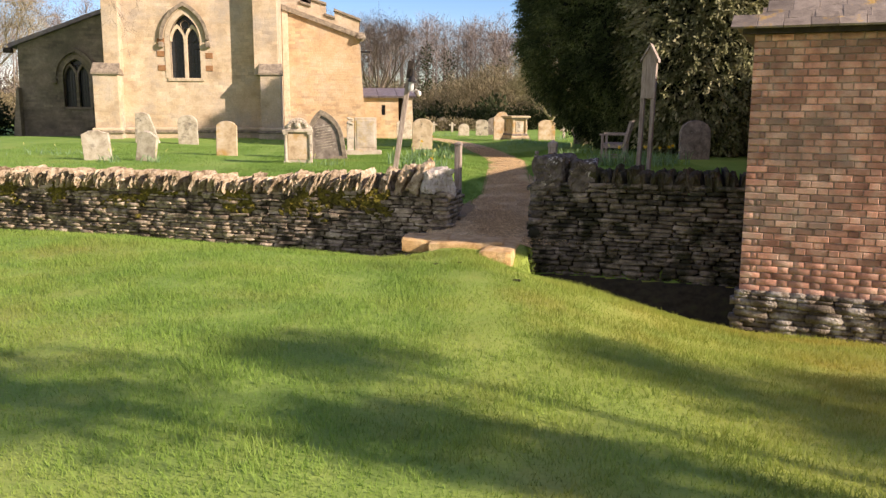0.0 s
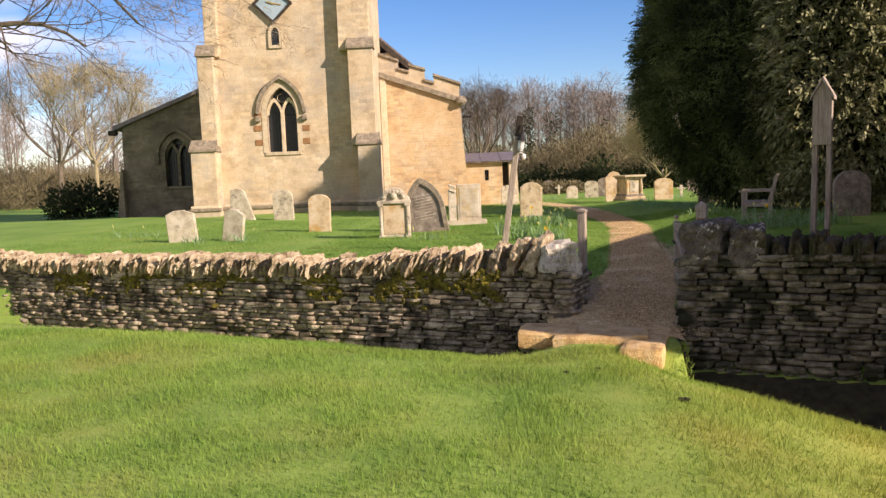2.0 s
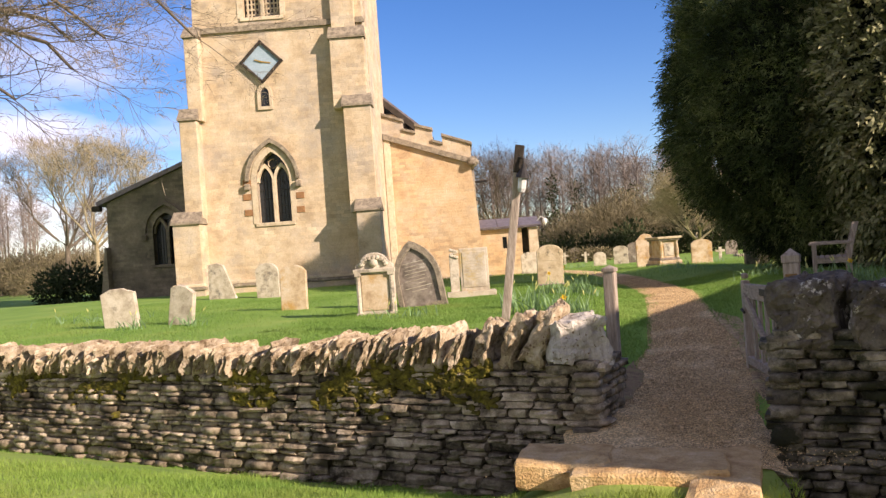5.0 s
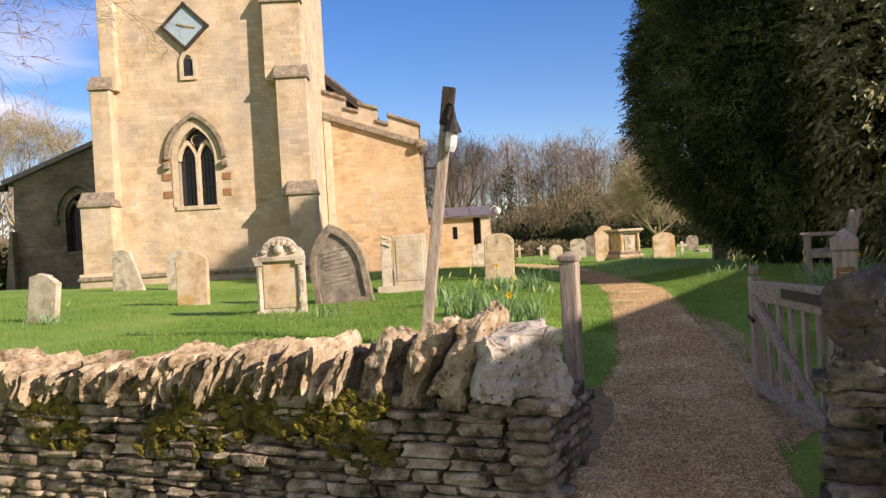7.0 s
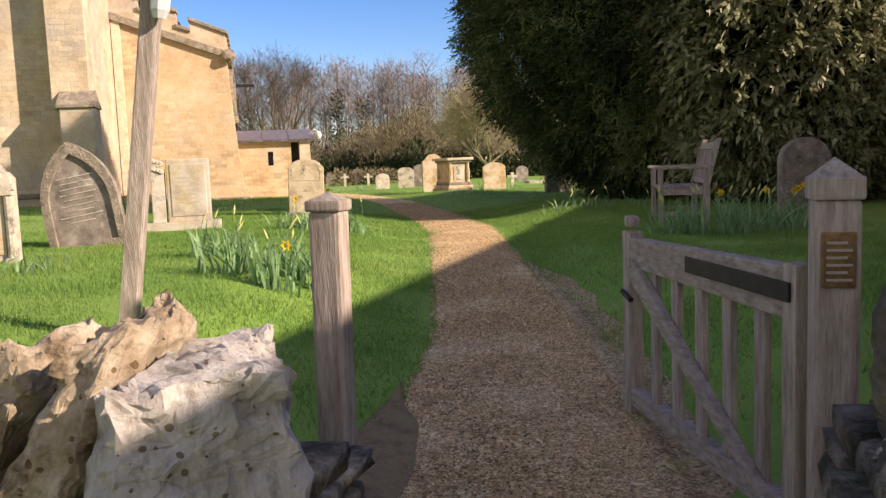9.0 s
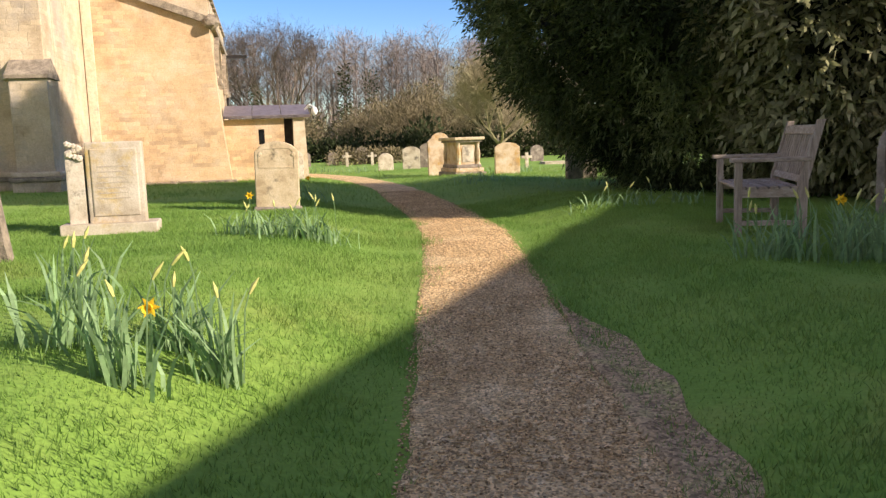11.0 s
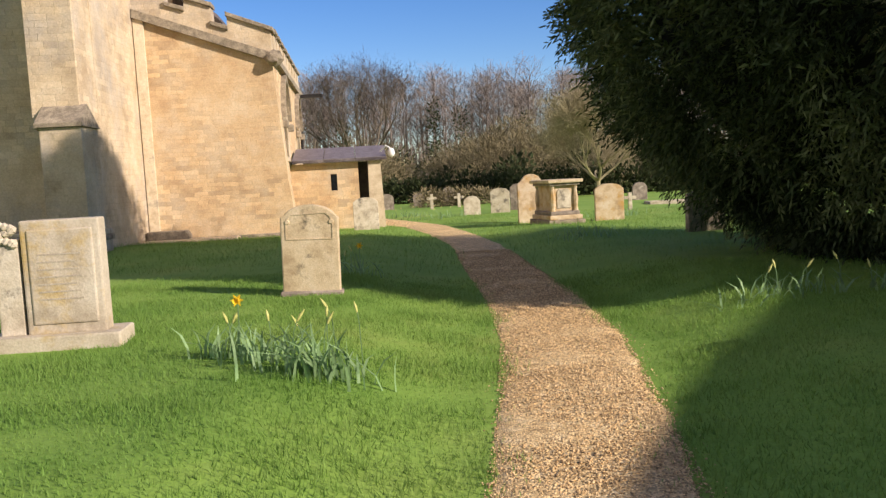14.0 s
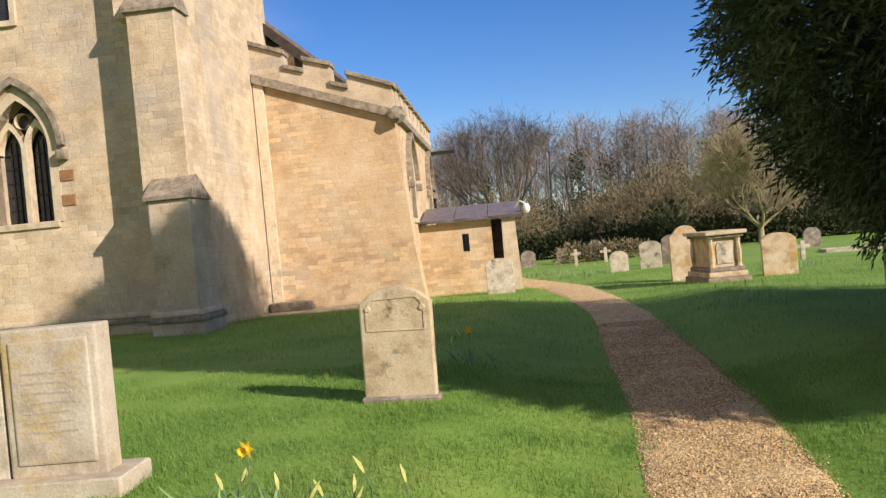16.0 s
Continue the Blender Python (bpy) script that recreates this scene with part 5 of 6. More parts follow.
for a in ((-0.9, 0.9, -0.5, -0.4), (-0.9, 0.9, 0.4, 0.5), (-0.9, -0.8, -0.4, 0.4), (0.8, 0.9, -0.4, 0.4)):
    part("kerb_stone", box(*a, -0.1, 0.12, 0.01), M["grave"], kerb)

tomb = thing("chest_tomb", pose(3.3, 36.3, float(land(3.3, 36.3)), 0, 0, 14) @ Matrix.Diagonal((0.86, 0.9, 1, 1)), "weathered stone chest tomb with a moulded top slab", "tomb")
part("base", box(-0.52, 0.52, -0.78, 0.78, -0.2, 0.13, 0.02), M["weathering"], tomb)
part("step_course", box(-0.47, 0.47, -0.72, 0.72, 0.13, 0.24, 0.03), M["grave_warm"], tomb)
part("plinth", box(-0.42, 0.42, -0.66, 0.66, 0.24, 0.33, 0.03), M["grave_dark"], tomb)
part("chest", box(-0.32, 0.32, -0.56, 0.56, 0.33, 0.93, 0.01), M["grave_warm"], tomb)
for sx in (-1, 1):
    for sy in (-1, 1):
        part("corner_pilaster", rod([(sx * 0.33, sy * 0.57, 0.33), (sx * 0.33, sy * 0.57, 0.4), (sx * 0.33, sy * 0.57, 0.62), (sx * 0.33, sy * 0.57, 0.84), (sx * 0.33, sy * 0.57, 0.93)], [0.085, 0.06, 0.085, 0.05, 0.075], 8), M["grave_warm"], tomb)
part("panel", prism(arch(0, 0.2, 0.4, 0.72, 0.86, 6), -0.585, -0.55, 0.008), M["grave"], tomb, "pale arched end panel")
part("top_slab", box(-0.50, 0.50, -0.76, 0.76, 0.99, 1.07, 0.025), M["grave_tan"], tomb)
part("cornice", box(-0.43, 0.43, -0.68, 0.68, 0.93, 0.99, 0.015), M["grave_dark"], tomb)


# ---- trees ----
def blades(points, dirs, length, width, rnd, droop=0.0):
    """Thin pointed leaves: one kite of two triangles each, as quads."""
    p, d = np.asarray(points), np.asarray(dirs)
    n = len(p)
    side = np.cross(d, rnd.normal(size=(n, 3)))
    side /= np.linalg.norm(side, axis=1)[:, None] + 1e-9
    L, W = length * rnd.uniform(0.6, 1.3, n)[:, None], width * rnd.uniform(0.7, 1.3, n)[:, None]
    mid = p + d * L * 0.45
    tip = p + d * L + np.array((0, 0, -1)) * droop * L
    v = np.stack([p, mid + side * W, tip, mid - side * W], 1).reshape(-1, 3)
    return v, np.arange(4 * n).reshape(-1, 4)


def unit(a):
    return a / (np.linalg.norm(a, axis=-1, keepdims=True) + 1e-9)


def crown_shape(dirs, r, seed, amp=0.18, power=2.0):
    k = np.array([1 + amp * noise.noise(Vector(d) * 1.8 + Vector((seed, 0, 0))) + amp * 0.6 * noise.noise(Vector(d) * 5 + Vector((0, seed, 0))) for d in dirs])
    box_ = (np.abs(dirs) ** power).sum(1) ** (-1 / power)
    return dirs * np.array(r) * (k * box_)[:, None]


def sprays(points, dirs, length, leaf, width, per, rnd, sag=0.25):
    """Shoots of a given length with leaves along both sides, as quads."""
    P, D = [], []
    side = unit(np.cross(dirs, rnd.normal(size=dirs.shape)))
    L = length * rnd.uniform(0.6, 1.35, len(points))[:, None]
    for j in range(per):
        t = (j + 0.5) / per
        P.append(points + dirs * L * t + np.array((0, 0, -1)) * sag * L * t * t)
        D.append(unit(dirs * 0.75 + side * (0.8 if j % 2 else -0.8) * (1 - 0.6 * t) + rnd.normal(size=dirs.shape) * 0.22 - np.array((0, 0, 0.12))))
    return blades(np.concatenate(P), np.concatenate(D), leaf, width, rnd, 0.1)


def lumps(d, seed, mid=0.12, small=0.07):
    """Uneven outline of a crown, one factor for each direction."""
    return np.array([1 + mid * noise.noise(Vector(q) * 2.6 + Vector((seed, 0, 0))) + small * noise.noise(Vector(q) * 7 + Vector((0, seed, 0))) for q in d])


def evergreen_tree(label, x, y, rx, ry, rz, zc, bottom, power, count, spray, leaf, width, mat_, seed, waist, trunk_r, name):
    """A broad evergreen: trunk, limbs, a near-black core that paints the inner shade, and an outer coat of leafy shoots
    in clumps.
    """
    root = thing(name, pose(x, y, 0.4), label, "tree")
    part("trunk", rod([(0, 0, -0.3), (0.1, 0, 1.2), (0.0, 0.2, 3.0), (0.1, 0.1, zc)], [trunk_r * 1.5, trunk_r * 1.1, trunk_r, trunk_r * 0.5], 9), M["bark"], root)
    for k in range(8):
        a = k * 0.785 + 0.3
        part("limb", rod([(0, 0.1, 1.4 + 0.25 * k), (rx * 0.3 * math.cos(a), ry * 0.3 * math.sin(a), 2.2 + 0.3 * k), (rx * 0.72 * math.cos(a), ry * 0.72 * math.sin(a), 2.8 + 0.4 * k)], [trunk_r * 0.5, trunk_r * 0.3, 0.04], 6), M["bark"], root)

    def shape(d, k):
        deep = np.where(d[:, 2:] < 0, np.array((1, 1, 1.32)), 1.0)
        body = d * deep * np.array((rx, ry, rz)) * (((np.abs(d) ** power).sum(1) ** (-1 / power)) * k)[:, None] + np.array((0, 0, zc))
        body[:, :2] *= (waist + (1 - waist) * ease((body[:, 2] - bottom) / 2.6))[:, None]
        return body

    # Solid core in near-black: the shade between the leaves, painted.
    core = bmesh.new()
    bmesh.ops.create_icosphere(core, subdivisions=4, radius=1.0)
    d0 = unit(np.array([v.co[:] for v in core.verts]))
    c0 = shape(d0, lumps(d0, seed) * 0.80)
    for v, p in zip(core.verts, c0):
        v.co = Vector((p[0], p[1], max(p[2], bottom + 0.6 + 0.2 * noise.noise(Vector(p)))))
    part("inner_crown", core, M["yewcore"], root, "near-black core painting the inner shade")
    rnd = np.random.default_rng(int(seed * 10))
    d = unit(rnd.normal(size=(count * 3, 3)))
    w = unit(np.array((-0.6, -0.8, -0.05)))
    d = d[(d @ w > -0.2) | (rnd.random(len(d)) < 0.22)][:count]
    c = shape(d, lumps(d, seed) * rnd.uniform(0.80, 1.0, len(d)) ** 0.8)
    low = bottom + 0.3 * np.sin(c[:, 0] * 2.1) * np.cos(c[:, 1] * 1.7) + 0.35 * rnd.random(len(c))
    c[:, 2] = np.maximum(c[:, 2], low)
    out = unit(d * 0.9 + rnd.normal(size=d.shape) * 0.45 + np.array((0, 0, 0.1)))
    v, f = sprays(c, out, spray, leaf, width, 9, rnd)
    raw("crown", v, f, M[mat_], root)
    return root


evergreen_tree("large dark evergreen yew tree overhanging the churchyard", 6.85, 26.4, 4.1, 3.3, 3.45, 4.3, -0.05, 2.8, 36000, 0.32, 0.10, 0.013, "yew", 3.1, 0.8, 0.4, "yew_tree")
evergreen_tree("sunlit broad-leaved evergreen tree growing against the yew", 7.6, 24.15, 2.5, 2.35, 3.3, 4.3, 0.15, 3.4, 13000, 0.36, 0.15, 0.03, "bay", 7.7, 0.86, 0.2, "evergreen_tree")


def branching(bm, start, direction, length, radius, depth, rnd, spread=0.6, lift=0.25, sides=5, twigs=None):
    """A limb that forks again and again; thin ends are kept as twigs."""
    pts, p, d = [Vector(start)], Vector(start), Vector(direction).normalized()
    for _ in range(3):
        d = (d + Vector((rnd.uniform(-1, 1), rnd.uniform(-1, 1), rnd.uniform(-0.6, 1))) * 0.22).normalized()
        p = p + d * length / 3
        pts.append(p.copy())
    rod(pts, [radius, radius * 0.85, radius * 0.7, radius * 0.55], max(3, sides), bm, cap=False)
    if depth == 0:
        if twigs is not None:
            twigs.append((pts[-1], d, length))
        return
    for k in range(3 if depth > 1 else 4):
        q = pts[-1] if k < 2 else pts[rnd.choice((1, 2))]
        dd = (d + Vector((rnd.uniform(-1, 1), rnd.uniform(-1, 1), rnd.uniform(-0.7, 0.9))) * spread + Vector((0, 0, lift * 0.4))).normalized()
        branching(bm, q, dd, length * rnd.uniform(0.6, 0.8), radius * 0.55, depth - 1, rnd, spread, lift, sides - 1, twigs)


def bare_tree(x, y, height, radius, seed, label, depth=4, name="bare_tree", twig_mat="twig", twig_len=0.5, first=0.35, spread=0.7, aim=None, twig_count=7, tw=0.006, bark="bark"):
    rnd = random.Random(seed)
    z = float(land(x, y))
    root = thing(name, pose(x, y, z), label, "tree")
    h0 = height * first
    part("trunk", rod([(0, 0, -0.3), (0.03, 0, h0 * 0.3), (0.06, 0.04, h0)], [radius * 1.5, radius, radius * 0.8], 9), M[bark], root)
    limbs, tw_list = bmesh.new(), []
    n0 = 5
    for k in range(n0):
        a = 2 * math.pi * k / n0 + rnd.uniform(-0.4, 0.4)
        d = Vector((math.cos(a) * spread, math.sin(a) * spread, rnd.uniform(0.5, 1.0)))
        if aim is not None and k < 3:
            d = Vector(aim) + Vector((rnd.uniform(-0.3, 0.3), rnd.uniform(-0.5, 0.5), rnd.uniform(-0.2, 0.35)))
        branching(limbs, (0.06, 0.04, h0 * rnd.uniform(0.85, 1.0)), d, height * 0.30, radius * 0.55, depth, rnd, 0.62, 0.3, 6, tw_list)
    part("branch_crown", limbs, M[bark], root)
    nr = np.random.default_rng(seed)
    p = np.repeat(np.array([t[0] for t in tw_list]), twig_count, 0)
    d = np.repeat(np.array([t[1] for t in tw_list]), twig_count, 0)
    d = unit(d + nr.normal(size=d.shape) * 0.6)
    v, f = blades(p + nr.normal(size=p.shape) * 0.05, d, twig_len, tw, nr)
    v2, f2 = blades(p + d * twig_len * 0.5, unit(d + nr.normal(size=d.shape) * 0.7), twig_len * 0.7, tw * 0.8, nr)
    raw("twig_crown", np.concatenate([v, v2]), np.concatenate([f, f2 + len(v)]), M[twig_mat], root)
    return root


def reaching_tree(x, y, seed, limbs_, label):
    """A bare tree whose long limbs arch out to one side and hang in fine twigs."""
    rnd = random.Random(seed)
    root = thing("bare_tree", pose(x, y, float(land(x, y))), label, "tree")
    part("trunk", rod([(0, 0, -0.3), (0.1, 0, 2.0), (0.2, 0, 5.0), (0.4, 0.1, 8.5), (0.9, 0.1, 11.0)], [0.42, 0.3, 0.26, 0.2, 0.1], 9), M["bark"], root)
    tw_list = []
    for z0, reach, rise, drop, yy in limbs_:
        bm = bmesh.new()
        pts, n = [], 9
        for k in range(n + 1):
            t = k / n
            pts.append(Vector((0.2 + reach * t, yy * t + 0.35 * noise.noise((t * 4, z0, seed)), z0 + rise * math.sin(t * 2.2) - drop * t * t + 0.3 * noise.noise((z0, t * 4, seed)))))
        rod(pts, [0.095 * (1 - 0.8 * k / n) + 0.008 for k in range(n + 1)], 6, bm, cap=False)
        for k in range(2, n + 1):
            for j in range(2):
                along = (pts[k] - pts[k - 1]).normalized()
                d = (along * 0.8 + Vector((rnd.uniform(-0.3, 0.5), rnd.uniform(-0.9, 0.9), rnd.uniform(-0.75, 0.6)))).normalized()
                branching(bm, pts[k], d, rnd.uniform(0.8, 1.5), 0.036 * (1.25 - k / n), 2, rnd, 0.75, -0.1, 4, tw_list)
        part("limb", bm, M["bark"], root)
    nr = np.random.default_rng(seed)
    p = np.repeat(np.array([t[0] for t in tw_list]), 5, 0)
    d = np.repeat(np.array([t[1] for t in tw_list]), 5, 0)
    d = unit(d + nr.normal(size=d.shape) * 0.6)
    v, f = blades(p, d, 0.24, 0.005, nr, 0.1)
    v2, f2 = blades(p + d * 0.15, unit(d + nr.normal(size=d.shape) * 0.8), 0.16, 0.004, nr, 0.1)
    raw("twig_crown", np.concatenate([v, v2]), np.concatenate([f, f2 + len(v)]), M["twig"], root)


reaching_tree(-14.6, 20.5, 11, [(7.9, 7.6, 1.3, 3.6, 0.6), (6.9, 6.4, 1.0, 2.6, -0.5), (5.6, 6.0, 1.0, 1.9, -1.0), (8.8, 6.6, 1.0, 3.0, 0.2), (7.4, 5.0, 1.5, 1.2, 1.2), (6.0, 5.2, 0.9, 1.3, 0.4), (4.4, 4.6, 0.8, 0.8, -0.6)],
              "bare spreading tree with branches reaching towards the tower")
bare_tree(-4.9, 66, 8.6, 0.2, 21, "bare dark tree beyond the annex", depth=5, first=0.2, spread=0.75, twig_mat="twig_dark", twig_len=0.6, tw=0.006, twig_count=3)
bare_tree(7.8, 58, 5.6, 0.14, 33, "low spreading bare tree in the sun", depth=5, first=0.13, spread=1.7, twig_mat="twig_olive", twig_len=0.75, tw=0.008, twig_count=6, bark="twig_olive")
bare_tree(-26.5, 50, 8.5, 0.14, 41, "slim pale-barked bare tree", depth=4, twig_mat="twig_olive", twig_len=0.7, tw=0.009, bark="twig_olive")
bare_tree(-36, 62, 10, 0.2, 43, "bare tree at the churchyard edge", depth=4, twig_len=0.9, tw=0.012)
# the tree behind the walker, whose shade dapples the lawn
garden = thing("garden_tree", pose(13.2, -1.9, float(land(13.2, -1.9))), "loose-crowned garden tree behind the lawn", "tree")
part("trunk", rod([(0, 0, -0.3), (0.1, 0, 2.5), (-0.2, 0.1, 5.0), (-0.4, 0.2, 7.0)], [0.3, 0.22, 0.15, 0.06], 8), M["bark"], garden)
gv, gf, gb = [], [], 0
gr = np.random.default_rng(77)
for gx, gy, gr_, gh in ((-2.9, 5.4, 0.95, 5.6), (-1.3, 6.3, 0.6, 6.6), (-0.7, 4.9, 0.55, 5.9), (1.3, 6.4, 0.7, 7.2), (2.5, 5.5, 0.9, 6.2), (3.6, 6.1, 0.75, 6.9), (0.5, 4.3, 0.6, 5.2), (3.1, 4.4, 0.85, 5.4), (-3.6, 3.9, 0.9, 5.0)):
    c = np.array((gx + 1.99 * gh - 13.2, gy - 1.02 * gh + 1.9, gh + 0.1))
    part("limb", rod([(-0.1, 0, 3.2), tuple(c * 0.6 + np.array((0, 0, 1.4))), tuple(c)], [0.1, 0.06, 0.02], 5), M["bark"], garden)
    k = int(900 * gr_)
    dd = unit(gr.normal(size=(k, 3)))
    v, f = blades(c + dd * (gr.random((k, 1)) ** 0.5) * gr_ * np.array((1.0, 1.0, 0.6)), unit(gr.normal(size=(k, 3))), 0.14, 0.035, gr)
    gv.append(v); gf.append(f + gb); gb += len(v)
raw("crown", np.concatenate(gv), np.concatenate(gf), M["evergreen"], garden)


def clumps(name, centres, radii, leaf, width, per, mat_, seed, label, category="bushes", flat=1.0):
    """Loose masses of small leaves with an uneven outline."""
    rnd = np.random.default_rng(seed)
    P, D = [], []
    for c, r in zip(centres, radii):
        n = int(per * r * r)
        d = unit(rnd.normal(size=(n, 3)))
        s = crown_shape(d, (r, r, r * flat), float(c[0]) * 0.7, 0.45) * (rnd.random(n)[:, None] ** 0.33)
        P.append(np.array(c) + s)
        D.append(unit(d + rnd.normal(size=d.shape) * 0.8 + np.array((0, 0, 0.4))))
    P, D = np.concatenate(P), np.concatenate(D)
    P[:, 2] = np.maximum(P[:, 2], 0.0)
    v, f = blades(P, D, leaf, width, rnd)
    return raw(name, v, f, mat_, kind="stuff", label=label, category=category)


rnd = random.Random(8)
cs, rs = [], []
for k in range(70):
    x = rnd.uniform(-16, 34)
    cs.append((x, rnd.uniform(66, 84), rnd.uniform(0.4, 2.6))), rs.append(rnd.uniform(1.3, 2.8))
clumps("scrub", cs, rs, 0.5, 0.018, 620, M["bush"], 4, "olive-brown scrub under the wood")
cs, rs = [], []
for k in range(14):
    cs.append((rnd.uniform(-14, 32), rnd.uniform(64, 74), rnd.uniform(0.5, 2.2))), rs.append(rnd.uniform(0.7, 1.4))
clumps("evergreen_shrubs", cs, rs, 0.45, 0.12, 190, M["evergreen"], 5, "dark evergreen shrubs at the wood's edge")
cs = [(x, 60 + 0.3 * math.sin(x), 0.75) for x in np.arange(-5.0, 34, 0.8)]
clumps("hedge", cs, [0.9] * len(cs), 0.28, 0.07, 420, M["evergreen"], 6, "dark clipped hedge along the churchyard", "hedge", 1.0)
cs, rs = [], []
for k in range(60):
    x = rnd.uniform(-75, -19)
    cs.append((x, rnd.uniform(62, 80), rnd.uniform(0.4, 2.4))), rs.append(rnd.uniform(1.2, 2.8))
clumps("scrub", cs, rs, 0.5, 0.02, 480, M["bush"], 14, "pale olive scrub beside the field")
cs, rs = [], []
for k in range(46):
    x = -80 + 2.8 * k + rnd.uniform(-1, 1)
    cs.append((x, rnd.uniform(109, 114), rnd.uniform(0.5, 2.0))), rs.append(rnd.uniform(3.0, 4.4))
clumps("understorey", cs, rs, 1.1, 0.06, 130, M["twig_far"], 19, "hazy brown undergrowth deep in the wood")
clumps("dark_bush", [(-21.5, 40, 0.9), (-22.8, 40.5, 0.8), (-20.6, 41, 0.6)], [1.2, 1.1, 0.8], 0.22, 0.06, 900, M["evergreen"], 15, "dark green rounded bush")


clumps("hedge", [(x, 53 + 0.2 * math.sin(x), 0.45) for x in np.arange(-0.6, 2.4, 0.45)], [0.62] * 7, 0.2, 0.02, 1500, M["bush"], 51, "low brown beech hedge", "hedge", 0.9)
cs = [(x, 86, z) for x, hgt in ((-8.5, 6.5), (-1.0, 8.0), (1.2, 7.0), (6.5, 6.0), (9.0, 7.5), (15.0, 7.0), (21.0, 6.5)) for z in np.arange(1.0, hgt, 0.8)]
clumps("ivy", cs, [0.62] * len(cs), 0.28, 0.05, 200, M["evergreen"], 52, "ivy climbing the trunks at the wood's edge", "ivy", 1.3)
cs = [(rnd.uniform(-9, 16), rnd.uniform(80, 85), rnd.uniform(1.0, 3.6)) for _ in range(26)]
clumps("scrub", cs, [rnd.uniform(1.0, 1.7) for _ in cs], 0.34, 0.05, 130, M["evergreen"], 53, "green leafy shrubs among the trunks")


def wood(name, x0, x1, y0, y1, count, height, seed, label):
    """A far leafless wood: trunks with rising boughs and a haze of twigs."""
    rnd = random.Random(seed)
    nr = np.random.default_rng(seed)
    trunks = bmesh.new()
    P, D = [], []
    for k in range(count):
        x, y = x0 + (x1 - x0) * (k + rnd.random()) / count, rnd.uniform(y0, y1)
        h = height * rnd.uniform(0.9, 1.04)
        lean = rnd.uniform(-0.05, 0.05)
        r = rnd.uniform(0.07, 0.17)
        pts = [(x + lean * h * t + 0.15 * noise.noise((x, t * 3, 0)), y, h * t) for t in (0, 0.3, 0.6, 0.85, 1.0)]
        rod(pts, [r, r * 0.8, r * 0.55, r * 0.3, r * 0.08], 5, trunks, cap=False)
        for j in range(22):
            t = rnd.uniform(0.42, 0.97)
            a = rnd.uniform(0, 6.28)
            l = (1.3 - t) * h * rnd.uniform(0.2, 0.34)
            b0 = Vector((x + lean * h * t, y, h * t))
            d = Vector((math.cos(a), math.sin(a) * 0.6, 0.95)).normalized()
            b1 = b0 + d * l
            b1.z = min(b1.z, h * 1.03)
            rod([b0, b0 + (b1 - b0) * 0.5 + Vector((0, 0, 0.12)), b1], [r * 0.3, r * 0.18, r * 0.05], 3, trunks, cap=False)
            m = 30
            s = nr.random((m, 1)) ** 0.6
            P.append(np.array(b0) + np.array(b1 - b0) * s + nr.normal(size=(m, 3)) * 0.3)
            D.append(unit(np.array(d) + nr.normal(size=(m, 3)) * 0.6))
    ob = thing(name, pose(0, 0, 0), label, "wood", kind="stuff")
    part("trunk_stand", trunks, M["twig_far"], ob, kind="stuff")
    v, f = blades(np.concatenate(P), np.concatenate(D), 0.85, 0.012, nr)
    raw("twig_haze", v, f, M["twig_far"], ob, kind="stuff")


cs = [(rnd.uniform(13, 17), rnd.uniform(26, 32), rnd.uniform(0.4, 2.5)) for _ in range(14)]
clumps("evergreen_shrubs", cs, [1.5] * 14, 0.25, 0.06, 260, M["evergreen"], 25, "dark evergreen shrubs behind the yew")
wood("bare_wood", -30, 40, 86, 108, 200, 10.4, 3, "leafless grey-brown wood behind the churchyard")
wood("bare_wood", -95, -30, 84, 110, 90, 11.5, 7, "leafless pale wood beyond the field")


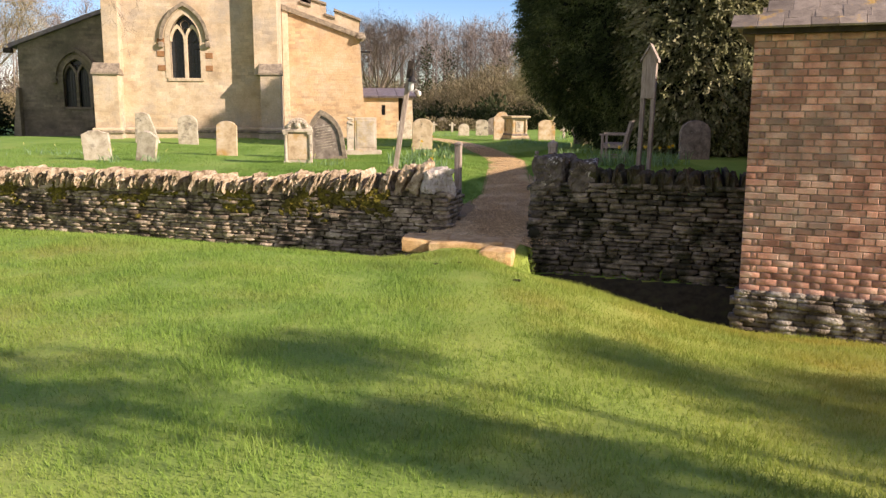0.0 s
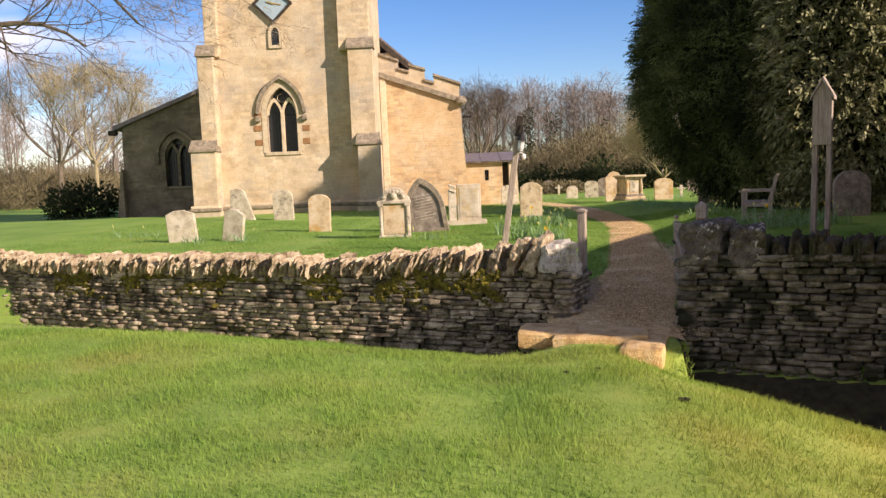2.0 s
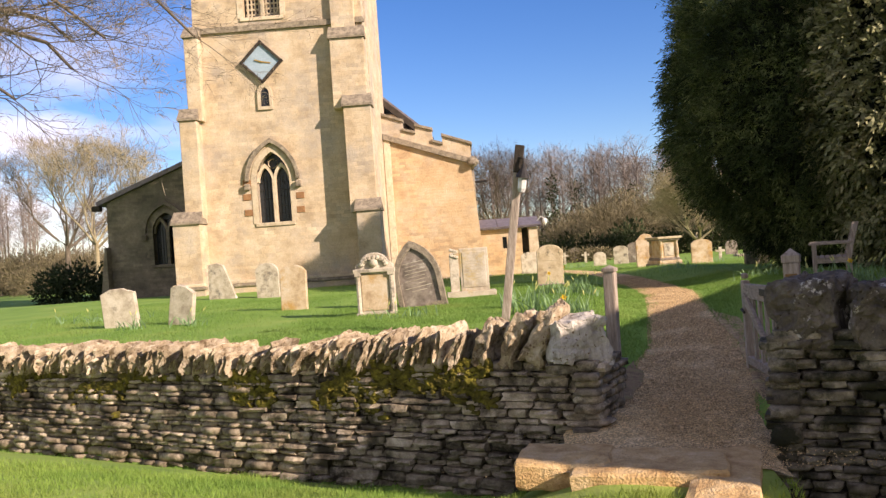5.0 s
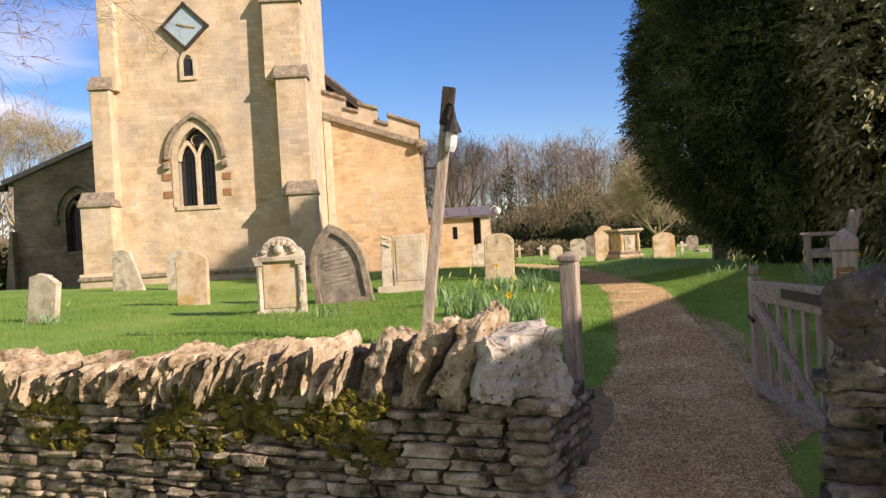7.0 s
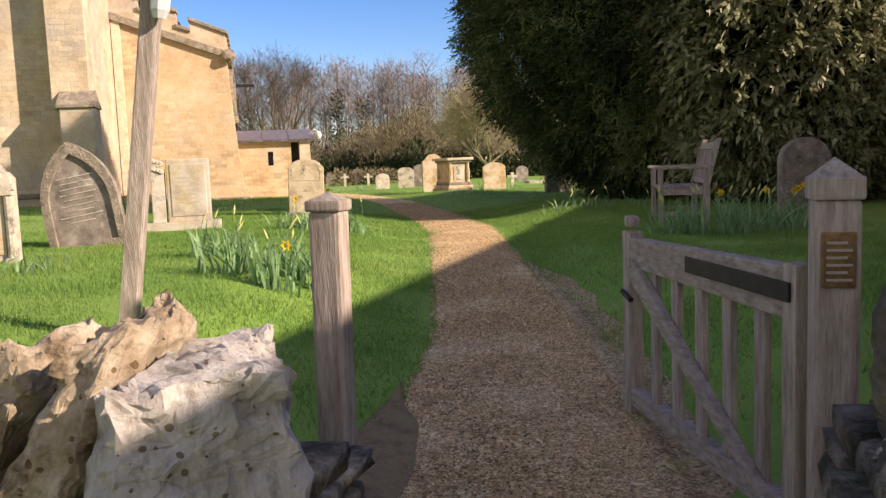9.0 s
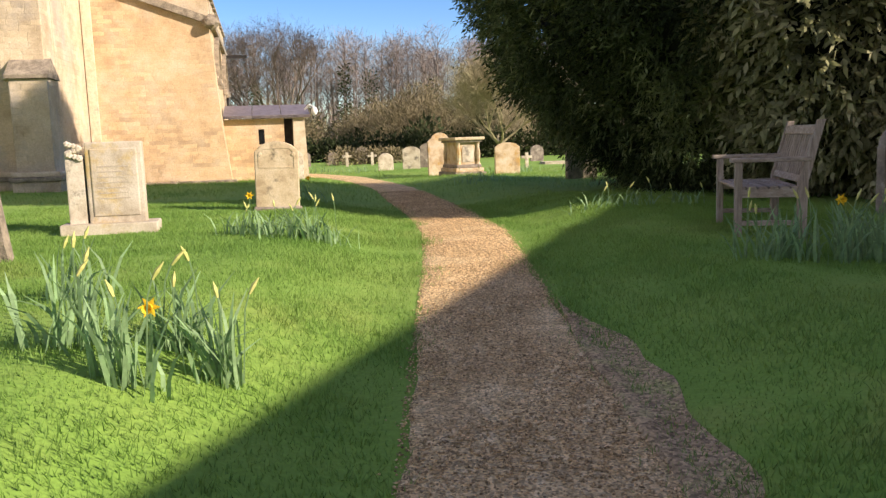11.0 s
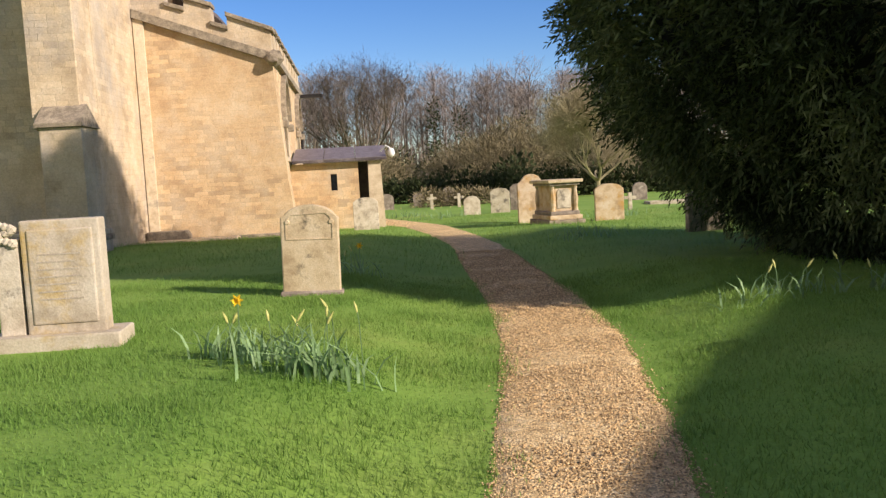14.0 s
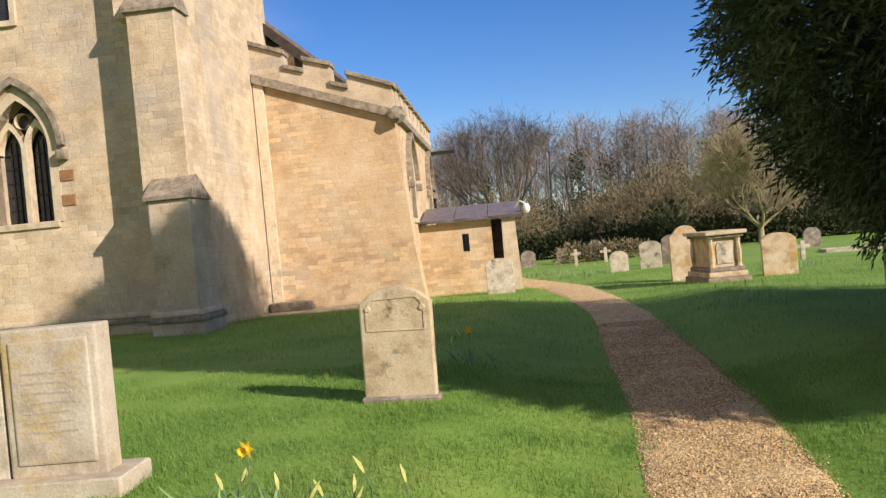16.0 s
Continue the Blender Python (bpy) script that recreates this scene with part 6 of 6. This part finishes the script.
# ---- daffodils ----
def daffodils(x, y, spread, count, blooms, seed, tall=0.28, label="clump of daffodil leaves and buds in the grass"):
    nr = np.random.default_rng(seed)
    root = thing("daffodil_clump", pose(x, y, float(land(x, y))), label, "daffodils", "daffodil clumps")
    p = np.c_[nr.normal(size=(count, 2)) * spread * np.array((1.0, 0.6)), np.zeros(count)]
    p[:, 2] = land(p[:, 0] + x, p[:, 1] + y) - float(land(x, y)) - 0.01
    V, F, base = [], [], 0
    d = unit(np.c_[nr.normal(size=(count, 2)) * 0.13, np.ones(count)])
    L = tall * nr.uniform(0.55, 1.25, count)[:, None]
    side = unit(np.cross(d, np.c_[nr.normal(size=(count, 2)), np.zeros(count)])) * 0.0105
    bend = np.c_[nr.normal(size=(count, 2)) * 0.05, np.zeros(count)]
    for k in range(3):
        a, b = k / 3, (k + 1) / 3
        q0, q1 = p + d * L * a + bend * a * a * 2, p + d * L * b + bend * b * b * 2 - np.array((0, 0, 1)) * (0.03 if k == 2 else 0)
        w0, w1 = side * (1 - a * 0.3), side * (1 - b * 0.3 if k < 2 else 0.12)
        V.append(np.stack([q0 - w0, q0 + w0, q1 + w1, q1 - w1], 1).reshape(-1, 3))
        F.append(np.arange(4 * count).reshape(-1, 4) + base)
        base += 4 * count
    raw("leaves", np.concatenate(V), np.concatenate(F), M["daff_leaf"], root)
    rnd = random.Random(seed)
    for k in range(max(2, count // 14)):
        bx_, by_ = rnd.gauss(0, spread), rnd.gauss(0, spread * 0.6)
        h = tall * rnd.uniform(0.95, 1.3)
        lx = rnd.uniform(-0.05, 0.08)
        b = rod([(bx_, by_, 0), (bx_ + lx * 0.5, by_, h * 0.8), (bx_ + lx, by_, h)], 0.004, 4)
        part("stem", b, M["daff_leaf"], root)
        part("bud", rod([(bx_ + lx, by_, h - 0.01), (bx_ + lx * 1.4, by_, h + 0.025), (bx_ + lx * 1.9, by_, h + 0.06)], [0.006, 0.011, 0.002], 5), M["daff_bud"], root)
    for bx_, by_, h in blooms:
        part("stem", rod([(bx_, by_, 0), (bx_ + 0.01, by_, h)], 0.005, 4), M["daff_leaf"], root)
        f = bmesh.new()
        for k in range(6):
            a = k * math.pi / 3
            c = [f.verts.new(q) for q in ((0, 0, 0), (0.022 * math.cos(a - 0.5), -0.004, 0.022 * math.sin(a - 0.5)), (0.048 * math.cos(a), -0.012, 0.048 * math.sin(a)), (0.022 * math.cos(a + 0.5), -0.004, 0.022 * math.sin(a + 0.5)))]
            f.faces.new(c)
        part("petals", f, M["daff"], root, "yellow petals", Matrix.Translation((bx_ + 0.01, by_ - 0.01, h)))
        part("trumpet", rod([(0, 0, 0), (0, -0.03, 0), (0, -0.045, 0)], [0.014, 0.016, 0.022], 8, cap=False), M["daff"], root, "", Matrix.Translation((bx_ + 0.01, by_ - 0.01, h)))
    return root


daffodils(0.18, 21.05, 0.17, 80, [], 1, 0.3)
daffodils(-0.28, 21.4, 0.13, 46, [(-0.18, 0.2, 0.37)], 2, 0.24, "clump of daffodils with one yellow flower")
daffodils(-0.58, 21.6, 0.1, 30, [], 31, 0.22)
daffodils(-0.58, 16.98, 0.10, 44, [], 3, 0.34)
daffodils(-0.27, 16.6, 0.08, 34, [(0.08, 0.1, 0.3)], 4, 0.34, "clump of daffodils with one yellow flower")
daffodils(-0.16, 17.12, 0.07, 46, [], 5, 0.34)
daffodils(0.06, 16.85, 0.06, 36, [], 6, 0.36)
daffodils(-0.95, 18.1, 0.1, 34, [], 30, 0.32)
daffodils(-0.2, 26.0, 0.2, 30, [(0, 0, 0.34)], 7, 0.24, "clump of daffodils with one yellow flower")
daffodils(3.45, 22.9, 0.16, 26, [], 8, 0.2)
daffodils(3.95, 23.1, 0.16, 30, [], 9, 0.22)
daffodils(4.6, 23.2, 0.2, 26, [], 10, 0.18)
daffodils(3.5, 18.75, 0.16, 60, [], 11, 0.34, "clump of daffodil leaves beside the bench")
daffodils(3.95, 18.6, 0.18, 70, [(-0.1, 0.0, 0.42)], 12, 0.38, "clump of daffodils with a yellow flower by the bench")
daffodils(4.55, 18.95, 0.25, 70, [(-0.05, 0.0, 0.42), (0.3, 0.1, 0.4)], 13, 0.34, "clump of daffodils with yellow flowers by the bench")
daffodils(5.2, 19.6, 0.25, 60, [(0.0, 0.0, 0.4), (0.1, 0.06, 0.43)], 22, 0.32, "clump of daffodils with yellow flowers by the gravestone")
daffodils(-6.2, 18.7, 0.13, 26, [], 14, 0.2)
daffodils(-7.1, 18.6, 0.13, 22, [], 15, 0.2)
daffodils(-2.4, 17.6, 0.25, 30, [], 16, 0.18)
daffodils(-9.4, 21.5, 0.5, 50, [], 17, 0.2)
daffodils(3.0, 30.0, 0.4, 50, [], 18, 0.22)
daffodils(5.5, 40.0, 0.4, 60, [], 19, 0.25)
daffodils(0.3, 42.5, 0.5, 60, [], 20, 0.25)
daffodils(-0.9, 45.0, 0.5, 60, [], 21, 0.25)

for x, y, s in ((-0.1, 9.85, 0.025), (0.18, 10.05, 0.022), (0.75, 9.0, 0.028), (0.72, 9.02, 0.02)):
    b = bmesh.new()
    bmesh.ops.create_icosphere(b, subdivisions=2, radius=s)
    for v in b.verts:
        v.co = Vector((v.co.x * 1.4, v.co.y, v.co.z * 0.5)) + noise.noise_vector(v.co * 30) * 0.012
    link("turf_clod", b, M["clod"], None, Matrix.Translation((x, y, float(land(x, y)) + 0.02)), "small dark clod on the lawn", "clod")


# ---- grass blades ----
def grass(name, x0, x1, y0, y1, count, h, seed, label, blade="blade"):
    nr = np.random.default_rng(seed)
    x, y = nr.uniform(x0, x1, count), nr.uniform(y0, y1, count)
    d = (12.56 - SLOPE * x - y) / NORM
    off = np.abs(x - np.interp(y, P_Y, P_X)) - np.interp(y, P_Y, P_W) * (1 + 0.12 * np.sin(y * 3.1))
    keep = ~((d < 0.02) & (d > -0.52)) & ((off > nr.uniform(-0.45, 0.06, count) ** 3 * 2.5) | (y < 11.2)) & ~((np.abs(x - 0.3) < 0.85) & (y > 11.35) & (y < 13.2))
    keep &= ~((x - np.interp(y, B_Y, B_X) > 0.12) & (y > 9.0) & (d > 0) & (x > 1.0))
    edge = np.minimum(np.minimum(x - x0, x1 - x), np.minimum(y - y0, y1 - y))
    keep &= nr.random(count) < np.clip(edge / 1.0, 0.05, 1)
    x, y = x[keep], y[keep]
    n = len(x)
    tuft = np.array([noise.noise((a * 1.6, b * 1.6, 5)) for a, b in zip(x, y)])
    H = h * nr.uniform(0.5, 1.3, n) * (1 + 0.8 * tuft)
    a = nr.uniform(0, 6.283, n)
    p = np.c_[x, y, land(x, y) - 0.01]
    side = np.c_[np.cos(a), np.sin(a), np.zeros(n)] * 0.0042
    bend = np.c_[nr.normal(size=(n, 2)) * 0.4, np.ones(n)] * H[:, None]
    v = np.stack([p - side, p + side, p + bend], 1).reshape(-1, 3)
    raw(name, v, np.arange(3 * n).reshape(-1, 3), M[blade], ground, kind="stuff", label=label)


grass("grass", -8.2, 5.0, 0.9, 13.2, 420000, 0.052, 1, "short mown lawn grass", "lawn_blade")
grass("grass", -4.5, 6.0, 14.0, 26.5, 400000, 0.042, 2, "churchyard grass")
grass("grass", -12.0, -4.5, 14.5, 26.5, 60000, 0.05, 3, "churchyard grass")
grass("grass", -8.0, 9.0, 26.5, 44.0, 60000, 0.07, 4, "churchyard grass")

# loose pebbles on the path
nr = np.random.default_rng(12)
n = 85000
y = 11.6 + 18.4 * nr.random(n) ** 1.5
x = np.interp(y, P_Y, P_X) + np.where(nr.random(n) < 0.86, nr.uniform(-0.95, 0.95, n), 0.35 + nr.normal(size=n) * 0.7) * np.interp(y, P_Y, P_W)
z = np.interp(y, P_Y, P_Z) - 0.002 + 0.016 * np.clip(1 - np.abs((x - np.interp(y, P_Y, P_X)) / np.interp(y, P_Y, P_W)) ** 3, -0.3, 1)
r = nr.uniform(0.003, 0.0092, n)[:, None, None]
octa = np.array([(1, 0, 0), (0, 1, 0), (-1, 0, 0), (0, -1, 0), (0, 0, 0.7), (0, 0, -0.5)])
jit = nr.uniform(0.6, 1.3, (n, 6, 1))
v = (np.c_[x, y, z][:, None, :] + octa[None] * jit * r).reshape(-1, 3)
f = (np.array([(0, 1, 4), (1, 2, 4), (2, 3, 4), (3, 0, 4), (1, 0, 5), (2, 1, 5), (3, 2, 5), (0, 3, 5)])[None] + 6 * np.arange(n)[:, None, None]).reshape(-1, 3)
raw("pebbles", v, f, M["pebble"], path_ob, kind="stuff", label="loose ochre gravel")

# dark sheet on the bed of the ditch below the wall, its colour painting the shade there
M["ditch_shade"] = material("painted ditch shade", [(0.3, (0.02, 0.018, 0.01)), (0.55, (0.05, 0.042, 0.022)), (0.75, (0.06, 0.065, 0.02))], 9, 70, 1.0, 0.8, 0.02)
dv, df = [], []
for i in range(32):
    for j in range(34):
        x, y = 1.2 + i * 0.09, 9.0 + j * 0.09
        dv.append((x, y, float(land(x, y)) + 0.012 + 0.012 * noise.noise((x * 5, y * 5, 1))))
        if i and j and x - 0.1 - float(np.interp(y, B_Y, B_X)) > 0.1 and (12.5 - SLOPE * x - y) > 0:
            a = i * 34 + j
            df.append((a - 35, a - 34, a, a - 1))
raw("ditch_bed", dv, df, M["ditch_shade"], kind="structure", label="dark sheet painting the shade in the ditch", category="ditch").data.shade_smooth()

# mossy soil along both edges of the path, inside the gate
def soil_verge(y0, y1, side, inner, outer, seed, mat_, label):
    sv, sf = [], []
    rows = int((y1 - y0) / 0.09)
    for i in range(rows):
        y = y0 + i * 0.09
        taper = float(ease(min(i / 6, (rows - 1 - i) / 12)))
        edge = float(np.interp(y, P_Y, P_X) + side * np.interp(y, P_Y, P_W))
        for j in range(9):
            t = j / 8
            off = (-inner + (inner + outer) * t) * taper * (1 + 0.35 * noise.noise((y * 2.2, t * 2 + seed, 0)))
            x = edge + side * off
            top = max(float(land(x, y)), float(np.interp(y, P_Y, P_Z)) + (0.009 if off < 0 else -0.05))
            sv.append((x, y, top + (0.006 + 0.008 * noise.noise((x * 9, y * 9, seed)) if 0 < j < 8 else -0.03)))
        if i:
            for j in range(8):
                a = i * 9 + j
                sf.append((a - 9, a - 8, a + 1, a))
    raw("soil_verge", sv, sf, M[mat_], path_ob, label=label).data.shade_smooth()


soil_verge(12.9, 15.4, -1, 0.30, 0.16, 1, "soil", "dark mossy soil beside the path")
soil_verge(13.2, 18.6, 1, 0.10, 0.26, 2, "trodden", "bare brown soil between path and grass")


# ---- stones of the churchyard wall ----
far = []
rnd = random.Random(2)
count = 0
for s, z, l, h in course_plan(LEFT_LEN, 0.42, -0.95, 4, 0.034, 0.078, 0.05):
    if z > left_top(s) - 0.01:
        continue
    m = Matrix.Translation(wall_point(s, -0.09 + rnd.uniform(-0.035, 0.03) - 0.05 * (z + 0.7), z)) @ face_m @ Euler((rnd.gauss(0, 0.03), rnd.gauss(0, 0.03), rnd.gauss(0, 0.04))).to_matrix().to_4x4() @ Matrix.Diagonal((l, 0.24, h, 1))
    me = rnd.choice(STONES)
    if s < 5.2 and z > -0.72 and count < 300 and (s < 3.2 or rnd.random() < 0.3):
        if not me.materials:
            me.materials.append(M["drystone"])
        o = new("stone", me)
        o.parent, o.matrix_basis = wall_left, m
        count += 1
    else:
        far.append((me, m))
# gate end of the wall
for o_, z, l, h in course_plan(0.55, 0.42, -0.5, 41, 0.045, 0.09):
    far.append((rnd.choice(STONES), Matrix.Translation(wall_point(0.06 + rnd.uniform(-0.015, 0.015), -o_, z)) @ face_m @ Matrix.Rotation(radians(90), 4, "Z") @ Matrix.Diagonal((l, 0.2, h, 1))))
joined("stones", far, M["drystone_far"], wall_left, "dark mossy limestone courses")

cap_far = []
s = 1.2
k = 0
while s < LEFT_LEN:
    t = rnd.uniform(0.045, 0.095)
    h = rnd.uniform(0.2, 0.36) * (1.5 if 0.4 < s < 0.95 else 1.12 if s < 1.6 else 1.0)
    t *= 1.7 if s < 1.0 else 1.0
    m = Matrix.Translation(wall_point(s, -0.25 + rnd.uniform(-0.03, 0.03), left_top(s) + h * 0.38)) @ face_m @ Euler((rnd.gauss(0, 0.06), rnd.gauss(-0.28, 0.17), rnd.gauss(0, 0.1))).to_matrix().to_4x4() @ Matrix.Diagonal((t, rnd.uniform(0.46, 0.56), h, 1))
    me = rnd.choice(CAPS)
    if k < 150:
        if not me.materials:
            me.materials.append(M["coping"])
        o = new("coping_stone", me)
        o.parent, o.matrix_basis = wall_left, m
    else:
        cap_far.append((me, m))
    s += t * 1.02
    k += 1
if cap_far:
    joined("coping_stones", cap_far, M["coping"], wall_left, "upright sunlit coping stones")
for k, (s_, h_, t_, lean_) in enumerate(((0.52, 0.5, 0.2, -0.34), (0.78, 0.46, 0.17, -0.42), (1.02, 0.4, 0.15, -0.36))):
    cb_ = rough_slab(-t_ / 2, t_ / 2, -0.24, 0.26, 0.0, h_, 30 + k, 0.055, 16)
    for v in cb_.verts:
        v.co.x *= 1.0 - 0.35 * max(0.0, v.co.z / h_)
        v.co.y *= 1.0 - 0.3 * max(0.0, v.co.z / h_) ** 2
    o = link("coping_stone", cb_, M["coping"], wall_left, on_wall(s_, -0.24, left_top(s_) - 0.03) @ Matrix.Rotation(lean_, 4, "Y"))
big = bpy.data.meshes.new("end_stone")
bb = rough_slab(-0.22, 0.22, -0.26, 0.28, -0.02, 0.36, 17, 0.06, 18)
bb.to_mesh(big); bb.free()
big.materials.append(M["end_stone"])
o = new("end_stone", big); o.parent, o.matrix_basis = wall_left, Matrix.Translation(wall_point(0.22, -0.26, left_top(0) - 0.02)) @ Matrix.Rotation(radians(34), 4, "Z") @ face_m

M["boulder"] = pitted(material("dark limestone blotched with white lichen", [(0.3, (0.06, 0.052, 0.042)), (0.5, (0.13, 0.11, 0.088)), (0.72, (0.24, 0.21, 0.17))], 9, 60, 0.95, 0.0,
                               patch=(0.56, 0.53, 0.47), patch_scale=7, patch_cut=(0.58, 0.63)))
for k, (s_, w_, h_, z_, turn_) in enumerate(((-1.56, 0.42, 0.5, 0.5, 14), (-1.97, 0.36, 0.4, 0.54, -8))):
    o = link("end_stone", rough_slab(-w_ / 2, w_ / 2, -0.26, 0.26, 0.0, h_, 61 + k, 0.06, 16), M["boulder"], wall_right, on_wall(s_, -0.25, z_) @ Matrix.Rotation(radians(turn_), 4, "Z"))
right, dark = [], {}
rnd = random.Random(6)
for s, z, l, h in course_plan(2.9, 0.62, -1.0, 14, 0.034, 0.078, 0.12):
    m = Matrix.Translation(wall_point(-1.32 - s, -0.09 + rnd.uniform(-0.025, 0.025), z)) @ face_m @ Euler((rnd.gauss(0, 0.03), rnd.gauss(0, 0.03), rnd.gauss(0, 0.04))).to_matrix().to_4x4() @ Matrix.Diagonal((l, 0.24, h, 1))
    me = rnd.choice(STONES)
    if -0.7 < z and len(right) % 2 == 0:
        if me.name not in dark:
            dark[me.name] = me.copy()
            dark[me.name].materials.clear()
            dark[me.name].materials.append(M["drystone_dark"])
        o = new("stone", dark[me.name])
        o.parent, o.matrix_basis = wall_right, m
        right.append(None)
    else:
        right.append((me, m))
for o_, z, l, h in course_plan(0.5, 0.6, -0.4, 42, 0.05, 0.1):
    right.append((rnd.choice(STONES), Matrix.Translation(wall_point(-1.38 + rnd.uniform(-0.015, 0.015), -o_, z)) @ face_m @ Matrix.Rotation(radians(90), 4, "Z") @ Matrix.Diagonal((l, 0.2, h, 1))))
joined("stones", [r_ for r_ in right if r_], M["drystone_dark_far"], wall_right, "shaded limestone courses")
s = 2.16
while s < 4.2:
    t = rnd.uniform(0.07, 0.16)
    h = rnd.uniform(0.26, 0.36)
    me = rnd.choice(CAPS)
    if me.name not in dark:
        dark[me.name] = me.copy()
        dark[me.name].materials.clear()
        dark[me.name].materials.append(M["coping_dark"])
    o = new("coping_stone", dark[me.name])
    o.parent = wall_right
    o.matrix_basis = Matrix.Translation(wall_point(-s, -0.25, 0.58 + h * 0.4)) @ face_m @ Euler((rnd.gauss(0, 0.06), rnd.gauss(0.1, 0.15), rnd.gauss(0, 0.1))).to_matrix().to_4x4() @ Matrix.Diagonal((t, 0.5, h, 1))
    s += t * 0.93

# cushions of moss on the wall
mv = []
for k in range(2600):
    s, z = rnd.uniform(0.3, 10.0), rnd.gauss(0.24, 0.12)
    if noise.noise((s * 1.1, z * 2.0, 7)) < -0.02:
        continue
    if z > left_top(s) + 0.05:
        z = left_top(s) - 0.05
    mv.append((rnd.choice(CAPS), Matrix.Translation(wall_point(s, 0.005 - 0.05 * (z + 0.7), z)) @ face_m @ Euler((0, rnd.uniform(-0.6, 0.6), rnd.uniform(-0.4, 0.4))).to_matrix().to_4x4() @ Matrix.Diagonal((rnd.uniform(0.04, 0.16), rnd.uniform(0.04, 0.08), rnd.uniform(0.025, 0.07), 1))))
joined("moss", mv, M["moss"], wall_left, "yellow-green cushions of moss")

# ---- bricks, plinth stones and slates of the barn ----
brick_me = {}
def brick_mesh(l):
    if l not in brick_me:
        b = box(-l / 2, l / 2, -0.05, 0.05, -0.0325, 0.0325, 0.0)
        f = [fc for fc in b.faces if fc.normal.y < -0.9]
        bmesh.ops.bevel(b, geom=list(f[0].edges), offset=0.005, segments=1, affect="EDGES")
        me = bpy.data.meshes.new("brick")
        b.to_mesh(me); b.free()
        me.materials.append(M["brick"])
        brick_me[l] = me
    return brick_me[l]


rnd = random.Random(31)
bricks_far, z, row, made = [], -0.36, 0, 0
while z < 2.47:
    x = 0.0
    seq = (0.215, 0.102)
    k = 0
    if row % 2:
        for l in (0.102, 0.055):
            bricks_far.append((brick_mesh(l), Matrix.Translation((x + l / 2, 0.05, z))))
            x += l + 0.011
    while x < 6.4:
        l = seq[k % 2]
        m = Matrix.Translation((x + l / 2 + 0.0, 0.05 + rnd.uniform(-0.005, 0.004) - 0.004, z)) @ Euler((0, rnd.gauss(0, 0.012), rnd.gauss(0, 0.01))).to_matrix().to_4x4()
        if x < 1.62 and made < 300 and z > 0.0:
            o = new("brick", brick_mesh(l))
            o.parent, o.matrix_basis = barn, m
            made += 1
        else:
            bricks_far.append((brick_mesh(l), m))
        x += l + 0.011
        k += 1
    z += 0.075
    row += 1
joined("bricks", [(a, b) for a, b in bricks_far], M["brick_far"], barn, "soft red brick courses")
pl = []
for s, z, l, h in course_plan(6.4, -0.40, -1.2, 77, 0.035, 0.085):
    pl.append((rnd.choice(STONES), Matrix.Translation((s, 0.03 + rnd.uniform(-0.02, 0.015), z)) @ Matrix.Diagonal((l * 1.12, 0.22, h * 1.15, 1))))
joined("rubble_plinth", pl, M["plinth"], barn, "flaking whitewashed rubble plinth")
for row in range(3):
    for k in range(16):
        w = 0.26
        x = -0.24 + k * 0.265 + 0.13 * (row % 2)
        up = row * 0.17
        sl = box(-w / 2, w / 2, -0.16, 0.16, -0.012, 0.012, 0.004, 0.003, k + 20 * row)
        part("slate", sl, M["slate"], barn, m=Matrix.Translation((x + w / 2 + up * 1.0, -0.24 + 0.16 + up, 2.585 + up * 0.535)) @ Matrix.Rotation(radians(28), 4, "X"))
